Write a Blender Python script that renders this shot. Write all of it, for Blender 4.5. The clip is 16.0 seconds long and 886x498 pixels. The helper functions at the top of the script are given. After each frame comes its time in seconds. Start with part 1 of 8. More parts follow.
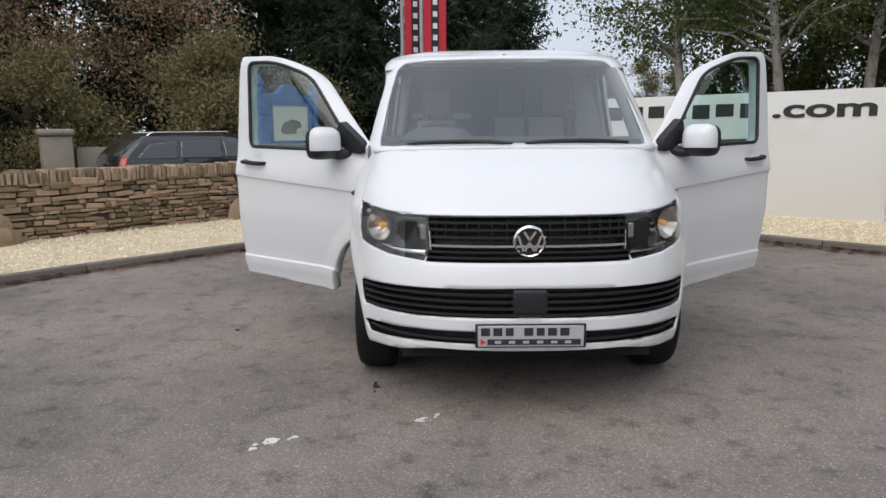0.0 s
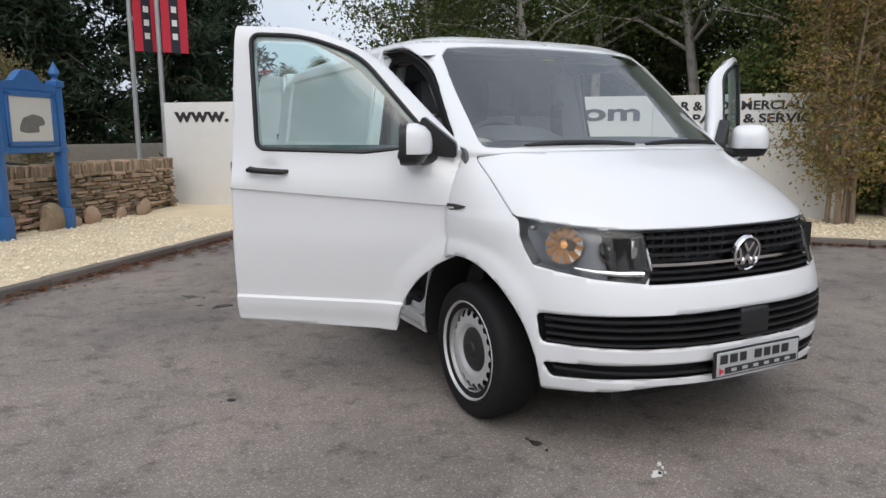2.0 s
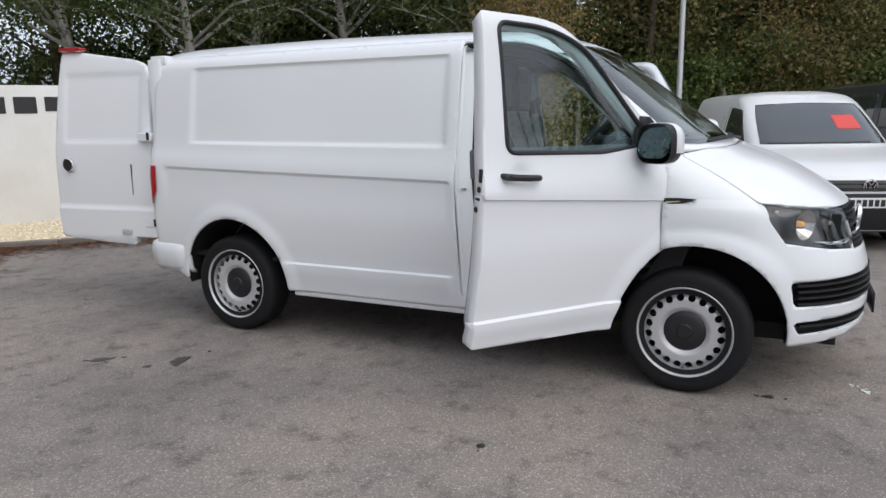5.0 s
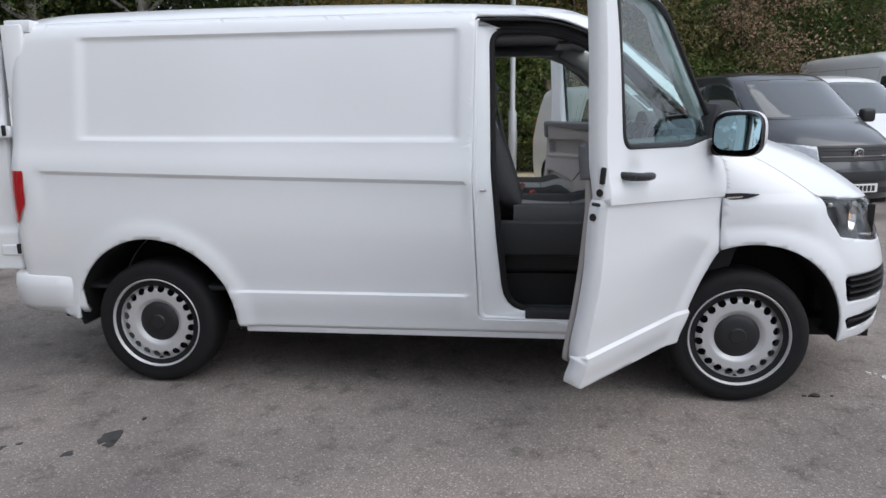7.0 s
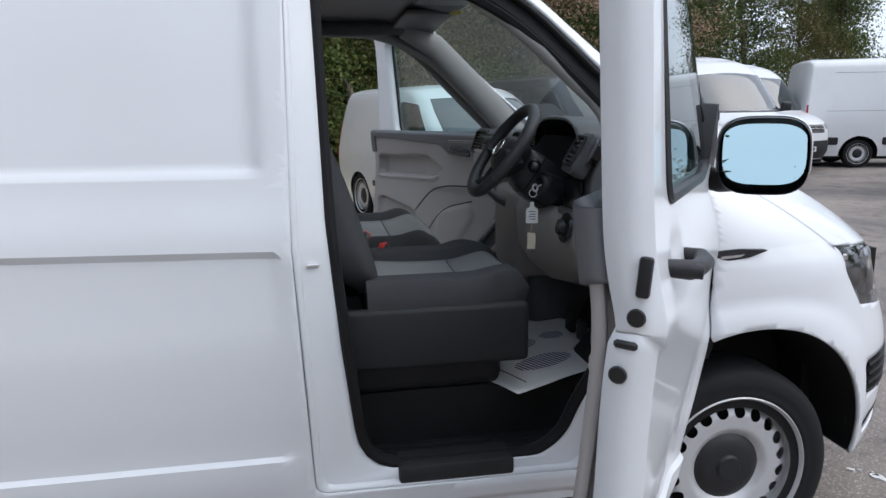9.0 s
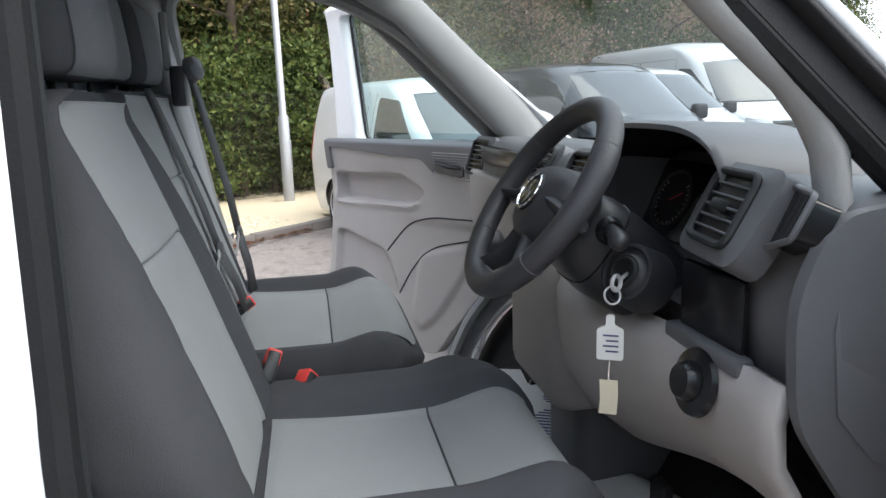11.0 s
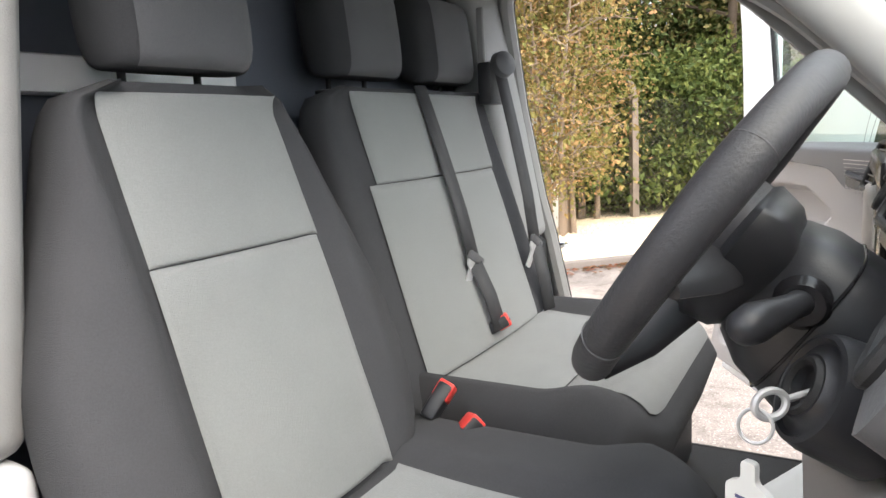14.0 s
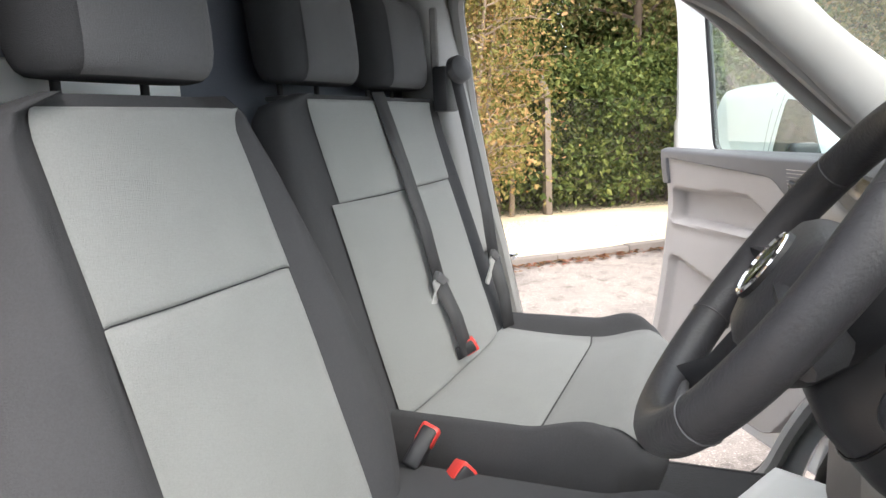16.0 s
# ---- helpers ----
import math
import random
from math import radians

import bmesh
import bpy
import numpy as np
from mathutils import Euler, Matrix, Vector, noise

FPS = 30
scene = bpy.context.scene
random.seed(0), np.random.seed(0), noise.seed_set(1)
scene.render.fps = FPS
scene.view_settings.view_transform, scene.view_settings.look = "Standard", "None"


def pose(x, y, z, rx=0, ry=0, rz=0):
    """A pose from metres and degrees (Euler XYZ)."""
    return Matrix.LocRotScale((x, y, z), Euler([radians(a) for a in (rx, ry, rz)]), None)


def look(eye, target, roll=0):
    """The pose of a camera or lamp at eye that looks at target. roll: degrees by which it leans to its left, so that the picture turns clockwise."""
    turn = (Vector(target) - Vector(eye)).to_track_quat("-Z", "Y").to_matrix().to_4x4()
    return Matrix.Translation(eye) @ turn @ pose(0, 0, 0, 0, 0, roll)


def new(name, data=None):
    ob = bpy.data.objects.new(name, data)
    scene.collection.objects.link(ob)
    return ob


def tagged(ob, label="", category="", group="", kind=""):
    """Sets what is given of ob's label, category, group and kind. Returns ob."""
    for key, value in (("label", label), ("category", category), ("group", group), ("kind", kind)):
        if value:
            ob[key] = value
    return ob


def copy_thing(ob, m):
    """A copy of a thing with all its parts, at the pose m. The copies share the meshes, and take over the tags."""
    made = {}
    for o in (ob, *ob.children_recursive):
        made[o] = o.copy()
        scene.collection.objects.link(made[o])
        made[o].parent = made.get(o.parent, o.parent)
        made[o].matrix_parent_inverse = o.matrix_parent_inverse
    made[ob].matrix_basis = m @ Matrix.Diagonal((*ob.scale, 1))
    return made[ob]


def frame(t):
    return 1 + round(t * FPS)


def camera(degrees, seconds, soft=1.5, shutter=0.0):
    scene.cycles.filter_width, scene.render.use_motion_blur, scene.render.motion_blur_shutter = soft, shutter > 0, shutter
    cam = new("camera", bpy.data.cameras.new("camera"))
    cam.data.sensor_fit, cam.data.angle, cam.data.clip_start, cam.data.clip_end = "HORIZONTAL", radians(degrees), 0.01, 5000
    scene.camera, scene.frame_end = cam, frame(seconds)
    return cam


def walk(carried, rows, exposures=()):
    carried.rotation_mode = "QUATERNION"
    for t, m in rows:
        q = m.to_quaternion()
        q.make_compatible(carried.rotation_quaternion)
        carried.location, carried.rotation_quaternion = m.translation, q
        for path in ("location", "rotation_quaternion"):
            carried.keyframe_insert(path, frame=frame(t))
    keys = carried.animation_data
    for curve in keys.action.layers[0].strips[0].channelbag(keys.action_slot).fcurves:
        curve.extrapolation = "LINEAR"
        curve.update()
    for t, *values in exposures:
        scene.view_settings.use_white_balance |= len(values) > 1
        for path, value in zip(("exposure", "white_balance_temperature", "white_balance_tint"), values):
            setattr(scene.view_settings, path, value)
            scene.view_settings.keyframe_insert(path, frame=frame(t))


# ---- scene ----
cam = camera(64.4, 16.0)
PATH = [
    (0, (-0.388, -4.138, 1.368), (-0.402, -2.163, 1.049), -0.5),
    (0.5, (-0.763, -3.883, 1.383), (-0.728, -1.91, 1.061), -0.4),
    (1, (-1.296, -3.57, 1.36), (-0.961, -1.624, 1.042), 0.0),
    (1.5, (-1.886, -3.222, 1.345), (-1.261, -1.349, 1.026), 0.0),
    (2, (-2.514, -2.885, 1.372), (-1.615, -1.128, 1.051), -0.2),
    (2.5, (-3.089, -2.492, 1.394), (-1.934, -0.894, 1.062), -0.4),
    (3, (-3.562, -2.117, 1.406), (-2.207, -0.686, 1.067), -0.7),
    (3.5, (-3.916, -1.705, 1.422), (-2.411, -0.434, 1.079), -0.6),
    (4, (-4.236, -1.301, 1.449), (-2.621, -0.173, 1.1), -0.8),
    (4.5, (-4.466, -0.823, 1.452), (-2.76, 0.154, 1.09), -0.7),
    (5, (-4.653, -0.361, 1.462), (-2.872, 0.471, 1.095), -0.8),
    (5.2, (-4.706, -0.177, 1.461), (-2.898, 0.596, 1.094), -0.7),
    (7.3, (-4.126, 1.167, 1.454), (-2.171, 1.299, 1.057), -0.7),
    (7.5, (-3.969, 1.234, 1.457), (-2.009, 1.296, 1.061), -0.7),
    (8, (-3.573, 1.266, 1.442), (-1.614, 1.179, 1.049), -0.7),
    (8.5, (-3.15, 1.241, 1.439), (-1.203, 1.007, 1.045), -0.6),
    (9, (-2.734, 1.214, 1.449), (-0.8, 0.883, 1.059), -0.8),
    (9.2, (-2.584, 1.196, 1.442), (-0.651, 0.85, 1.058), -1.0),
    (11.3, (-1.384, 0.903, 1.461), (0.543, 0.554, 1.055), -2.1),
    (11.5, (-1.322, 0.86, 1.448), (0.614, 0.549, 1.054), -2.1),
    (12, (-1.205, 0.791, 1.445), (0.759, 0.802, 1.068), -2.3),
    (12.5, (-1.139, 0.713, 1.442), (0.79, 1.101, 1.084), -2.7),
    (13, (-1.136, 0.599, 1.432), (0.687, 1.354, 1.1), -3.0),
    (13.5, (-1.132, 0.523, 1.418), (0.586, 1.496, 1.096), -3.1),
    (14, (-1.128, 0.502, 1.411), (0.583, 1.486, 1.087), -3.0),
    (14.5, (-1.128, 0.501, 1.41), (0.587, 1.478, 1.084), -3.0),
    (15, (-1.128, 0.505, 1.412), (0.591, 1.472, 1.084), -2.9),
    (15.5, (-1.114, 0.544, 1.424), (0.61, 1.501, 1.093), -2.8),
    (16, (-1.071, 0.656, 1.447), (0.75, 1.405, 1.099), -2.4),
]
walk(cam, [(t, look(eye, target, roll)) for t, eye, target, roll in PATH],
     [(0, 0.1, 6500, 10), (4, 0.2, 6350, 10), (7.5, 0.3, 6100, 10), (9.2, 0.48, 6000, 10), (11.3, 1.75, 6400, 10), (12, 1.85, 6800, 16), (12.5, 2.06, 7100, 21), (13, 2.22, 7000, 18), (13.5, 2.35, 6950, 13), (16, 2.38, 6850, 12)])

# ---- light ----
world = bpy.data.worlds.new("sky")
scene.world = world
world.use_nodes = True
wn = world.node_tree
for n in list(wn.nodes):
    wn.nodes.remove(n)
w_out = wn.nodes.new("ShaderNodeOutputWorld")
w_bg = wn.nodes.new("ShaderNodeBackground")
w_sky = wn.nodes.new("ShaderNodeTexSky")
w_sky.sky_type = "NISHITA"
w_sky.sun_disc = False
w_sky.sun_elevation = radians(48)
w_sky.sun_rotation = radians(200)
w_sky.air_density, w_sky.dust_density, w_sky.ozone_density = 1.0, 6.0, 1.0
# thin overcast: the blue is washed towards grey white
w_mix = wn.nodes.new("ShaderNodeMix")
w_mix.data_type = "RGBA"
w_mix.inputs[0].default_value = 0.78
w_noise = wn.nodes.new("ShaderNodeTexNoise")
w_noise.inputs["Scale"].default_value = 2.2
w_noise.inputs["Detail"].default_value = 6
w_ramp = wn.nodes.new("ShaderNodeValToRGB")
w_ramp.color_ramp.elements[0].position, w_ramp.color_ramp.elements[0].color = 0.3, (5.2, 5.8, 6.8, 1)
w_ramp.color_ramp.elements[1].position, w_ramp.color_ramp.elements[1].color = 0.75, (8.2, 8.6, 9.2, 1)
wn.links.new(w_noise.outputs["Fac"], w_ramp.inputs[0])
wn.links.new(w_sky.outputs[0], w_mix.inputs[6])
wn.links.new(w_ramp.outputs[0], w_mix.inputs[7])
wn.links.new(w_mix.outputs[2], w_bg.inputs[0])
w_bg.inputs[1].default_value = 0.12
wn.links.new(w_bg.outputs[0], w_out.inputs[0])
sun_data = bpy.data.lights.new("sun", "SUN")
sun_data.energy, sun_data.angle, sun_data.color = 1.0, radians(70), (1.0, 0.96, 0.9)
sun = new("sun", sun_data)
sun.matrix_world = look((-6, -8, 14), (0, 0, 0))

# ---- materials ----


def mat(name, base, rough=0.5, metal=0.0, vary=0.0, scale=8.0, bump=0.0, bump_scale=60.0, fine=0.0, fine_scale=120.0,
        dirt=None, dirt_amt=0.0, dirt_scale=1.5, rnd=0.0, coat=0.0, spec=0.5, trans=0.0, emit=0.0, island=0.0, ior=1.45, rough_var=0.0, sheen=0.0, hue=0.0):
    m = bpy.data.materials.new(name)
    m.use_nodes = True
    nt = m.node_tree
    b = nt.nodes["Principled BSDF"]
    b.inputs["Roughness"].default_value = rough
    b.inputs["Metallic"].default_value = metal
    b.inputs["Coat Weight"].default_value = coat
    b.inputs["Coat Roughness"].default_value = 0.05
    b.inputs["Specular IOR Level"].default_value = spec
    b.inputs["Transmission Weight"].default_value = trans
    b.inputs["IOR"].default_value = ior
    b.inputs["Sheen Weight"].default_value = sheen
    b.inputs["Base Color"].default_value = (*base, 1)
    if emit:
        b.inputs["Emission Color"].default_value = (*base, 1)
        b.inputs["Emission Strength"].default_value = emit
    tc = nt.nodes.new("ShaderNodeTexCoord")

    def tex(sc, detail=4, rg=0.6):
        n = nt.nodes.new("ShaderNodeTexNoise")
        n.inputs["Scale"].default_value, n.inputs["Detail"].default_value, n.inputs["Roughness"].default_value = sc, detail, rg
        nt.links.new(tc.outputs["Object"], n.inputs["Vector"])
        return n.outputs["Fac"]

    def math_node(op, a, bb):
        n = nt.nodes.new("ShaderNodeMath")
        n.operation = op
        for i, v in enumerate((a, bb)):
            if isinstance(v, (int, float)):
                n.inputs[i].default_value = v
            else:
                nt.links.new(v, n.inputs[i])
        return n.outputs[0]

    val = None
    if vary:
        val = math_node("MULTIPLY_ADD", tex(scale), 2 * vary)
        val.node.inputs[2].default_value = 1 - vary
    if fine:
        f = math_node("MULTIPLY_ADD", tex(fine_scale, 2), 2 * fine)
        f.node.inputs[2].default_value = 1 - fine
        val = f if val is None else math_node("MULTIPLY", val, f)
    if rnd or island:
        if island:
            g = nt.nodes.new("ShaderNodeNewGeometry").outputs["Random Per Island"]
        else:
            g = nt.nodes.new("ShaderNodeObjectInfo").outputs["Random"]
        amt = rnd or island
        f = math_node("MULTIPLY_ADD", g, 2 * amt)
        f.node.inputs[2].default_value = 1 - amt
        val = f if val is None else math_node("MULTIPLY", val, f)
    col = None
    if val is not None:
        hsv = nt.nodes.new("ShaderNodeHueSaturation")
        hsv.inputs["Color"].default_value = (*base, 1)
        nt.links.new(val, hsv.inputs["Value"])
        if hue and (rnd or island):
            h = math_node("MULTIPLY_ADD", g, -2 * hue)
            h.node.inputs[2].default_value = 0.5 + hue
            nt.links.new(h, hsv.inputs["Hue"])
        col = hsv.outputs[0]
    if dirt is not None:
        mx = nt.nodes.new("ShaderNodeMix")
        mx.data_type = "RGBA"
        rp = nt.nodes.new("ShaderNodeValToRGB")
        rp.color_ramp.elements[0].position, rp.color_ramp.elements[1].position = 0.48, 0.72
        nt.links.new(tex(dirt_scale, 8, 0.65), rp.inputs[0])
        nt.links.new(math_node("MULTIPLY", rp.outputs[0], dirt_amt), mx.inputs[0])
        if col is None:
            mx.inputs[6].default_value = (*base, 1)
        else:
            nt.links.new(col, mx.inputs[6])
        mx.inputs[7].default_value = (*dirt, 1)
        col = mx.outputs[2]
    if col is not None:
        nt.links.new(col, b.inputs["Base Color"])
    if rough_var:
        f = math_node("MULTIPLY_ADD", tex(scale * 1.7), 2 * rough_var)
        f.node.inputs[2].default_value = rough - rough_var
        nt.links.new(f, b.inputs["Roughness"])
    if bump:
        bn = nt.nodes.new("ShaderNodeBump")
        bn.inputs["Strength"].default_value = bump
        bn.inputs["Distance"].default_value = 0.01
        nt.links.new(tex(bump_scale, 6), bn.inputs["Height"])
        nt.links.new(bn.outputs[0], b.inputs["Normal"])
    return m


WHITE = mat("white_paint", (0.80, 0.815, 0.84), 0.28, coat=0.5, vary=0.006, scale=2)
BLACK = mat("black_plastic", (0.018, 0.018, 0.02), 0.42, vary=0.15, scale=30, bump=0.15, bump_scale=500)
TRIM = mat("dark_trim", (0.022, 0.023, 0.025), 0.55, vary=0.12, scale=20, bump=0.25, bump_scale=700)
RUBBER = mat("tyre_rubber", (0.012, 0.012, 0.013), 0.7, spec=0.3, vary=0.2, scale=25, bump=0.2, bump_scale=200)
STEEL = mat("silver_wheel_paint", (0.58, 0.58, 0.59), 0.42, metal=0.35, vary=0.06, scale=40)
CHROME = mat("chrome", (0.85, 0.85, 0.86), 0.1, metal=1.0)
UNDER = mat("underbody", (0.012, 0.012, 0.012), 0.9, vary=0.2)


def glass(name, tint, rough=0.0, base_gloss=0.085):
    m = bpy.data.materials.new(name)
    m.use_nodes = True
    nt = m.node_tree
    nt.nodes.remove(nt.nodes["Principled BSDF"])
    out = nt.nodes["Material Output"]
    tr = nt.nodes.new("ShaderNodeBsdfTransparent")
    tr.inputs[0].default_value = (*tint, 1)
    gl = nt.nodes.new("ShaderNodeBsdfGlossy")
    gl.inputs["Roughness"].default_value = rough
    lw = nt.nodes.new("ShaderNodeLayerWeight")
    lw.inputs[0].default_value = 0.5
    pw = nt.nodes.new("ShaderNodeMath")
    pw.operation = "POWER"
    pw.inputs[1].default_value = 4.0
    nt.links.new(lw.outputs["Facing"], pw.inputs[0])
    fr = nt.nodes.new("ShaderNodeMath")
    fr.operation = "MULTIPLY_ADD"
    fr.inputs[1].default_value, fr.inputs[2].default_value = 1.0 - base_gloss, base_gloss
    nt.links.new(pw.outputs[0], fr.inputs[0])
    mx = nt.nodes.new("ShaderNodeMixShader")
    nt.links.new(fr.outputs[0], mx.inputs[0])
    nt.links.new(tr.outputs[0], mx.inputs[1])
    nt.links.new(gl.outputs[0], mx.inputs[2])
    nt.links.new(mx.outputs[0], out.inputs[0])
    return m


GLASS = glass("clear_window_glass", (0.64, 0.83, 0.81), 0.0, 0.11)
SCREEN_GLASS = glass("windscreen_glass", (0.80, 0.87, 0.86), 0.0, 0.20)
LENS = glass("headlight_lens", (0.93, 0.94, 0.95), 0.0, 0.05)


def asphalt_mat():
    """Worn tarmac: mixed pale and dark stone chips, broad stains and a coarse grain."""
    m = bpy.data.materials.new("asphalt")
    m.use_nodes = True
    nt = m.node_tree
    b = nt.nodes["Principled BSDF"]
    b.inputs["Roughness"].default_value, b.inputs["Specular IOR Level"].default_value = 0.88, 0.3
    tc = nt.nodes.new("ShaderNodeTexCoord")

    def nd(kind, **kw):
        n = nt.nodes.new(kind)
        for k, v in kw.items():
            n.inputs[k].default_value = v
        return n

    def ramp(src, stops):
        r = nt.nodes.new("ShaderNodeValToRGB")
        while len(r.color_ramp.elements) < len(stops):
            r.color_ramp.elements.new(0.5)
        for e, (p, c) in zip(r.color_ramp.elements, stops):
            e.position, e.color = p, (*c, 1)
        nt.links.new(src, r.inputs[0])
        return r.outputs[0]

    def mult(a, c):
        x = nt.nodes.new("ShaderNodeMix")
        x.data_type, x.blend_type = "RGBA", "MULTIPLY"
        x.inputs[0].default_value = 1.0
        nt.links.new(a, x.inputs[6])
        nt.links.new(c, x.inputs[7])
        return x.outputs[2]
    chips = nd("ShaderNodeTexVoronoi", Scale=150.0)
    nt.links.new(tc.outputs["Object"], chips.inputs["Vector"])
    sep = nt.nodes.new("ShaderNodeSeparateColor")
    nt.links.new(chips.outputs["Color"], sep.inputs[0])
    col = ramp(sep.outputs[0], [(0.0, (0.168, 0.152, 0.143)), (0.5, (0.212, 0.192, 0.180)), (0.9, (0.248, 0.226, 0.212)), (0.985, (0.37, 0.345, 0.33))])
    big = nd("ShaderNodeTexNoise", Scale=0.55, Detail=7.0, Roughness=0.6)
    nt.links.new(tc.outputs["Object"], big.inputs["Vector"])
    col = mult(col, ramp(big.outputs["Fac"], [(0.33, (0.70, 0.69, 0.69)), (0.5, (1.05, 1.02, 0.99)), (0.68, (1.32, 1.25, 1.18))]))
    mid = nd("ShaderNodeTexNoise", Scale=5.0, Detail=6.0, Roughness=0.7)
    nt.links.new(tc.outputs["Object"], mid.inputs["Vector"])
    col = mult(col, ramp(mid.outputs["Fac"], [(0.34, (0.62, 0.61, 0.61)), (0.46, (1.0, 1.0, 1.0)), (0.72, (1.12, 1.11, 1.1))]))
    oil = nd("ShaderNodeTexNoise", Scale=1.3, Detail=3.0, Roughness=0.5)
    nt.links.new(tc.outputs["Object"], oil.inputs["Vector"])
    col = mult(col, ramp(oil.outputs["Fac"], [(0.27, (0.6, 0.6, 0.6)), (0.34, (1, 1, 1))]))
    nt.links.new(col, b.inputs["Base Color"])
    bn = nd("ShaderNodeBump", Strength=0.35, Distance=0.005)
    nt.links.new(chips.outputs["Distance"], bn.inputs["Height"])
    nt.links.new(bn.outputs[0], b.inputs["Normal"])
    return m


ASPHALT = asphalt_mat()
GRAVEL = mat("pale_gravel_bed", (0.69, 0.585, 0.41), 0.9, vary=0.12, scale=1.2, fine=0.35, fine_scale=45, bump=1.0, bump_scale=60)
PEBBLE = mat("pale_gravel_stone", (0.74, 0.64, 0.47), 0.85, island=0.3)
KERB = mat("kerb_concrete", (0.17, 0.15, 0.135), 0.9, vary=0.25, scale=2.5, fine=0.2, fine_scale=90, bump=0.5, bump_scale=60, rnd=0.15)
RENDER = mat("white_rendered_wall", (0.74, 0.742, 0.73), 0.8, vary=0.04, scale=0.8, fine=0.03, fine_scale=60, dirt=(0.5, 0.48, 0.42), dirt_amt=0.25, dirt_scale=0.9, bump=0.2, bump_scale=40)
LETTER = mat("dark_sign_lettering", (0.03, 0.03, 0.033), 0.6)
STONE = mat("brown_wall_stone", (0.30, 0.225, 0.15), 0.9, vary=0.35, scale=9, fine=0.2, fine_scale=60, rnd=0.55, hue=0.025, bump=0.6, bump_scale=30)
STONE_J = mat("joined_wall_stone", (0.29, 0.22, 0.15), 0.9, vary=0.35, scale=9, island=0.55, hue=0.02, bump=0.6, bump_scale=30)
DARK_CORE = mat("wall_core", (0.07, 0.055, 0.04), 0.95, vary=0.3)
BARK = mat("bark", (0.10, 0.075, 0.055), 0.9, vary=0.3, scale=12, bump=0.8, bump_scale=25)
BIRCH = mat("birch_bark", (0.45, 0.42, 0.38), 0.85, vary=0.3, scale=6, dirt=(0.06, 0.05, 0.045), dirt_amt=0.8, dirt_scale=5, bump=0.5)

# ---- mesh helpers ----


def finish(name, bm, material, parent=None, label="", angle=40, xf=None):
    if xf is not None:
        bm.transform(xf)
    me = bpy.data.meshes.new(name)
    bm.to_mesh(me)
    bm.free()
    me.materials.append(material)
    me.polygons.foreach_set("use_smooth", [True] * len(me.polygons))
    me.set_sharp_from_angle(angle=radians(angle))
    ob = new(name, me)
    if parent is not None:
        ob.parent = parent
    if label:
        ob["label"] = label
    return ob


def part(name, bm, material, parent, label="", angle=40, xf=None):
    return finish(name, bm, material, parent, label, angle, xf)


def solid(ob, t, offset=-1.0):
    m = ob.modifiers.new("thickness", "SOLIDIFY")
    m.thickness, m.offset, m.use_even_offset = t, offset, False
    return ob


def box(bm, x0, x1, y0, y1, z0, z1, xf=None, taper=0.0):
    cx, cy = (x0 + x1) / 2, (y0 + y1) / 2
    k = 1 - taper
    vs = [bm.verts.new(p) for p in (
        (x0, y0, z0), (x1, y0, z0), (x1, y1, z0), (x0, y1, z0),
        (cx + (x0 - cx) * k, cy + (y0 - cy) * k, z1), (cx + (x1 - cx) * k, cy + (y0 - cy) * k, z1),
        (cx + (x1 - cx) * k, cy + (y1 - cy) * k, z1), (cx + (x0 - cx) * k, cy + (y1 - cy) * k, z1))]
    for f in ((0, 3, 2, 1), (4, 5, 6, 7), (0, 1, 5, 4), (1, 2, 6, 5), (2, 3, 7, 6), (3, 0, 4, 7)):
        bm.faces.new([vs[i] for i in f])
    if xf is not None:
        bmesh.ops.transform(bm, matrix=xf, verts=vs)
    return vs


def boxed(x0, x1, y0, y1, z0, z1, xf=None, taper=0.0):
    bm = bmesh.new()
    box(bm, x0, x1, y0, y1, z0, z1, xf, taper)
    return bm


def rbox(x0, x1, y0, y1, z0, z1, r=0.01, seg=2, xf=None):
    bm = boxed(x0, x1, y0, y1, z0, z1)
    bmesh.ops.bevel(bm, geom=list(bm.edges), offset=r, segments=seg, profile=0.5, affect="EDGES")
    if xf is not None:
        bm.transform(xf)
    return bm


def tube(pts, r, seg=10, closed=False, cap=True):
    """A round bar along points; r may be a list."""
    bm = bmesh.new()
    tube_into(bm, pts, r, seg, closed, cap)
    return bm


def tube_into(bm, pts, r, seg=10, closed=False, cap=True, flat=1.0):
    pts = [Vector(p) for p in pts]
    n = len(pts)
    rs = r if isinstance(r, (list, tuple)) else [r] * n
    rings = []
    ref = None
    for i, p in enumerate(pts):
        a = pts[(i - 1) % n] if closed or i else p
        b = pts[(i + 1) % n] if closed or i < n - 1 else p
        t = (b - a).normalized()
        if ref is None:
            ref = Vector((0, 0, 1)) if abs(t.z) < 0.9 else Vector((1, 0, 0))
        u = (ref - t * ref.dot(t)).normalized()
        ref = u
        v = t.cross(u)
        rings.append([bm.verts.new(p + rs[i] * (math.cos(k * math.tau / seg) * u + flat * math.sin(k * math.tau / seg) * v)) for k in range(seg)])
    for i in range(n if closed else n - 1):
        A, B = rings[i], rings[(i + 1) % n]
        for k in range(seg):
            bm.faces.new((A[k], A[(k + 1) % seg], B[(k + 1) % seg], B[k]))
    if cap and not closed:
        bm.faces.new(rings[0][::-1])
        bm.faces.new(rings[-1])


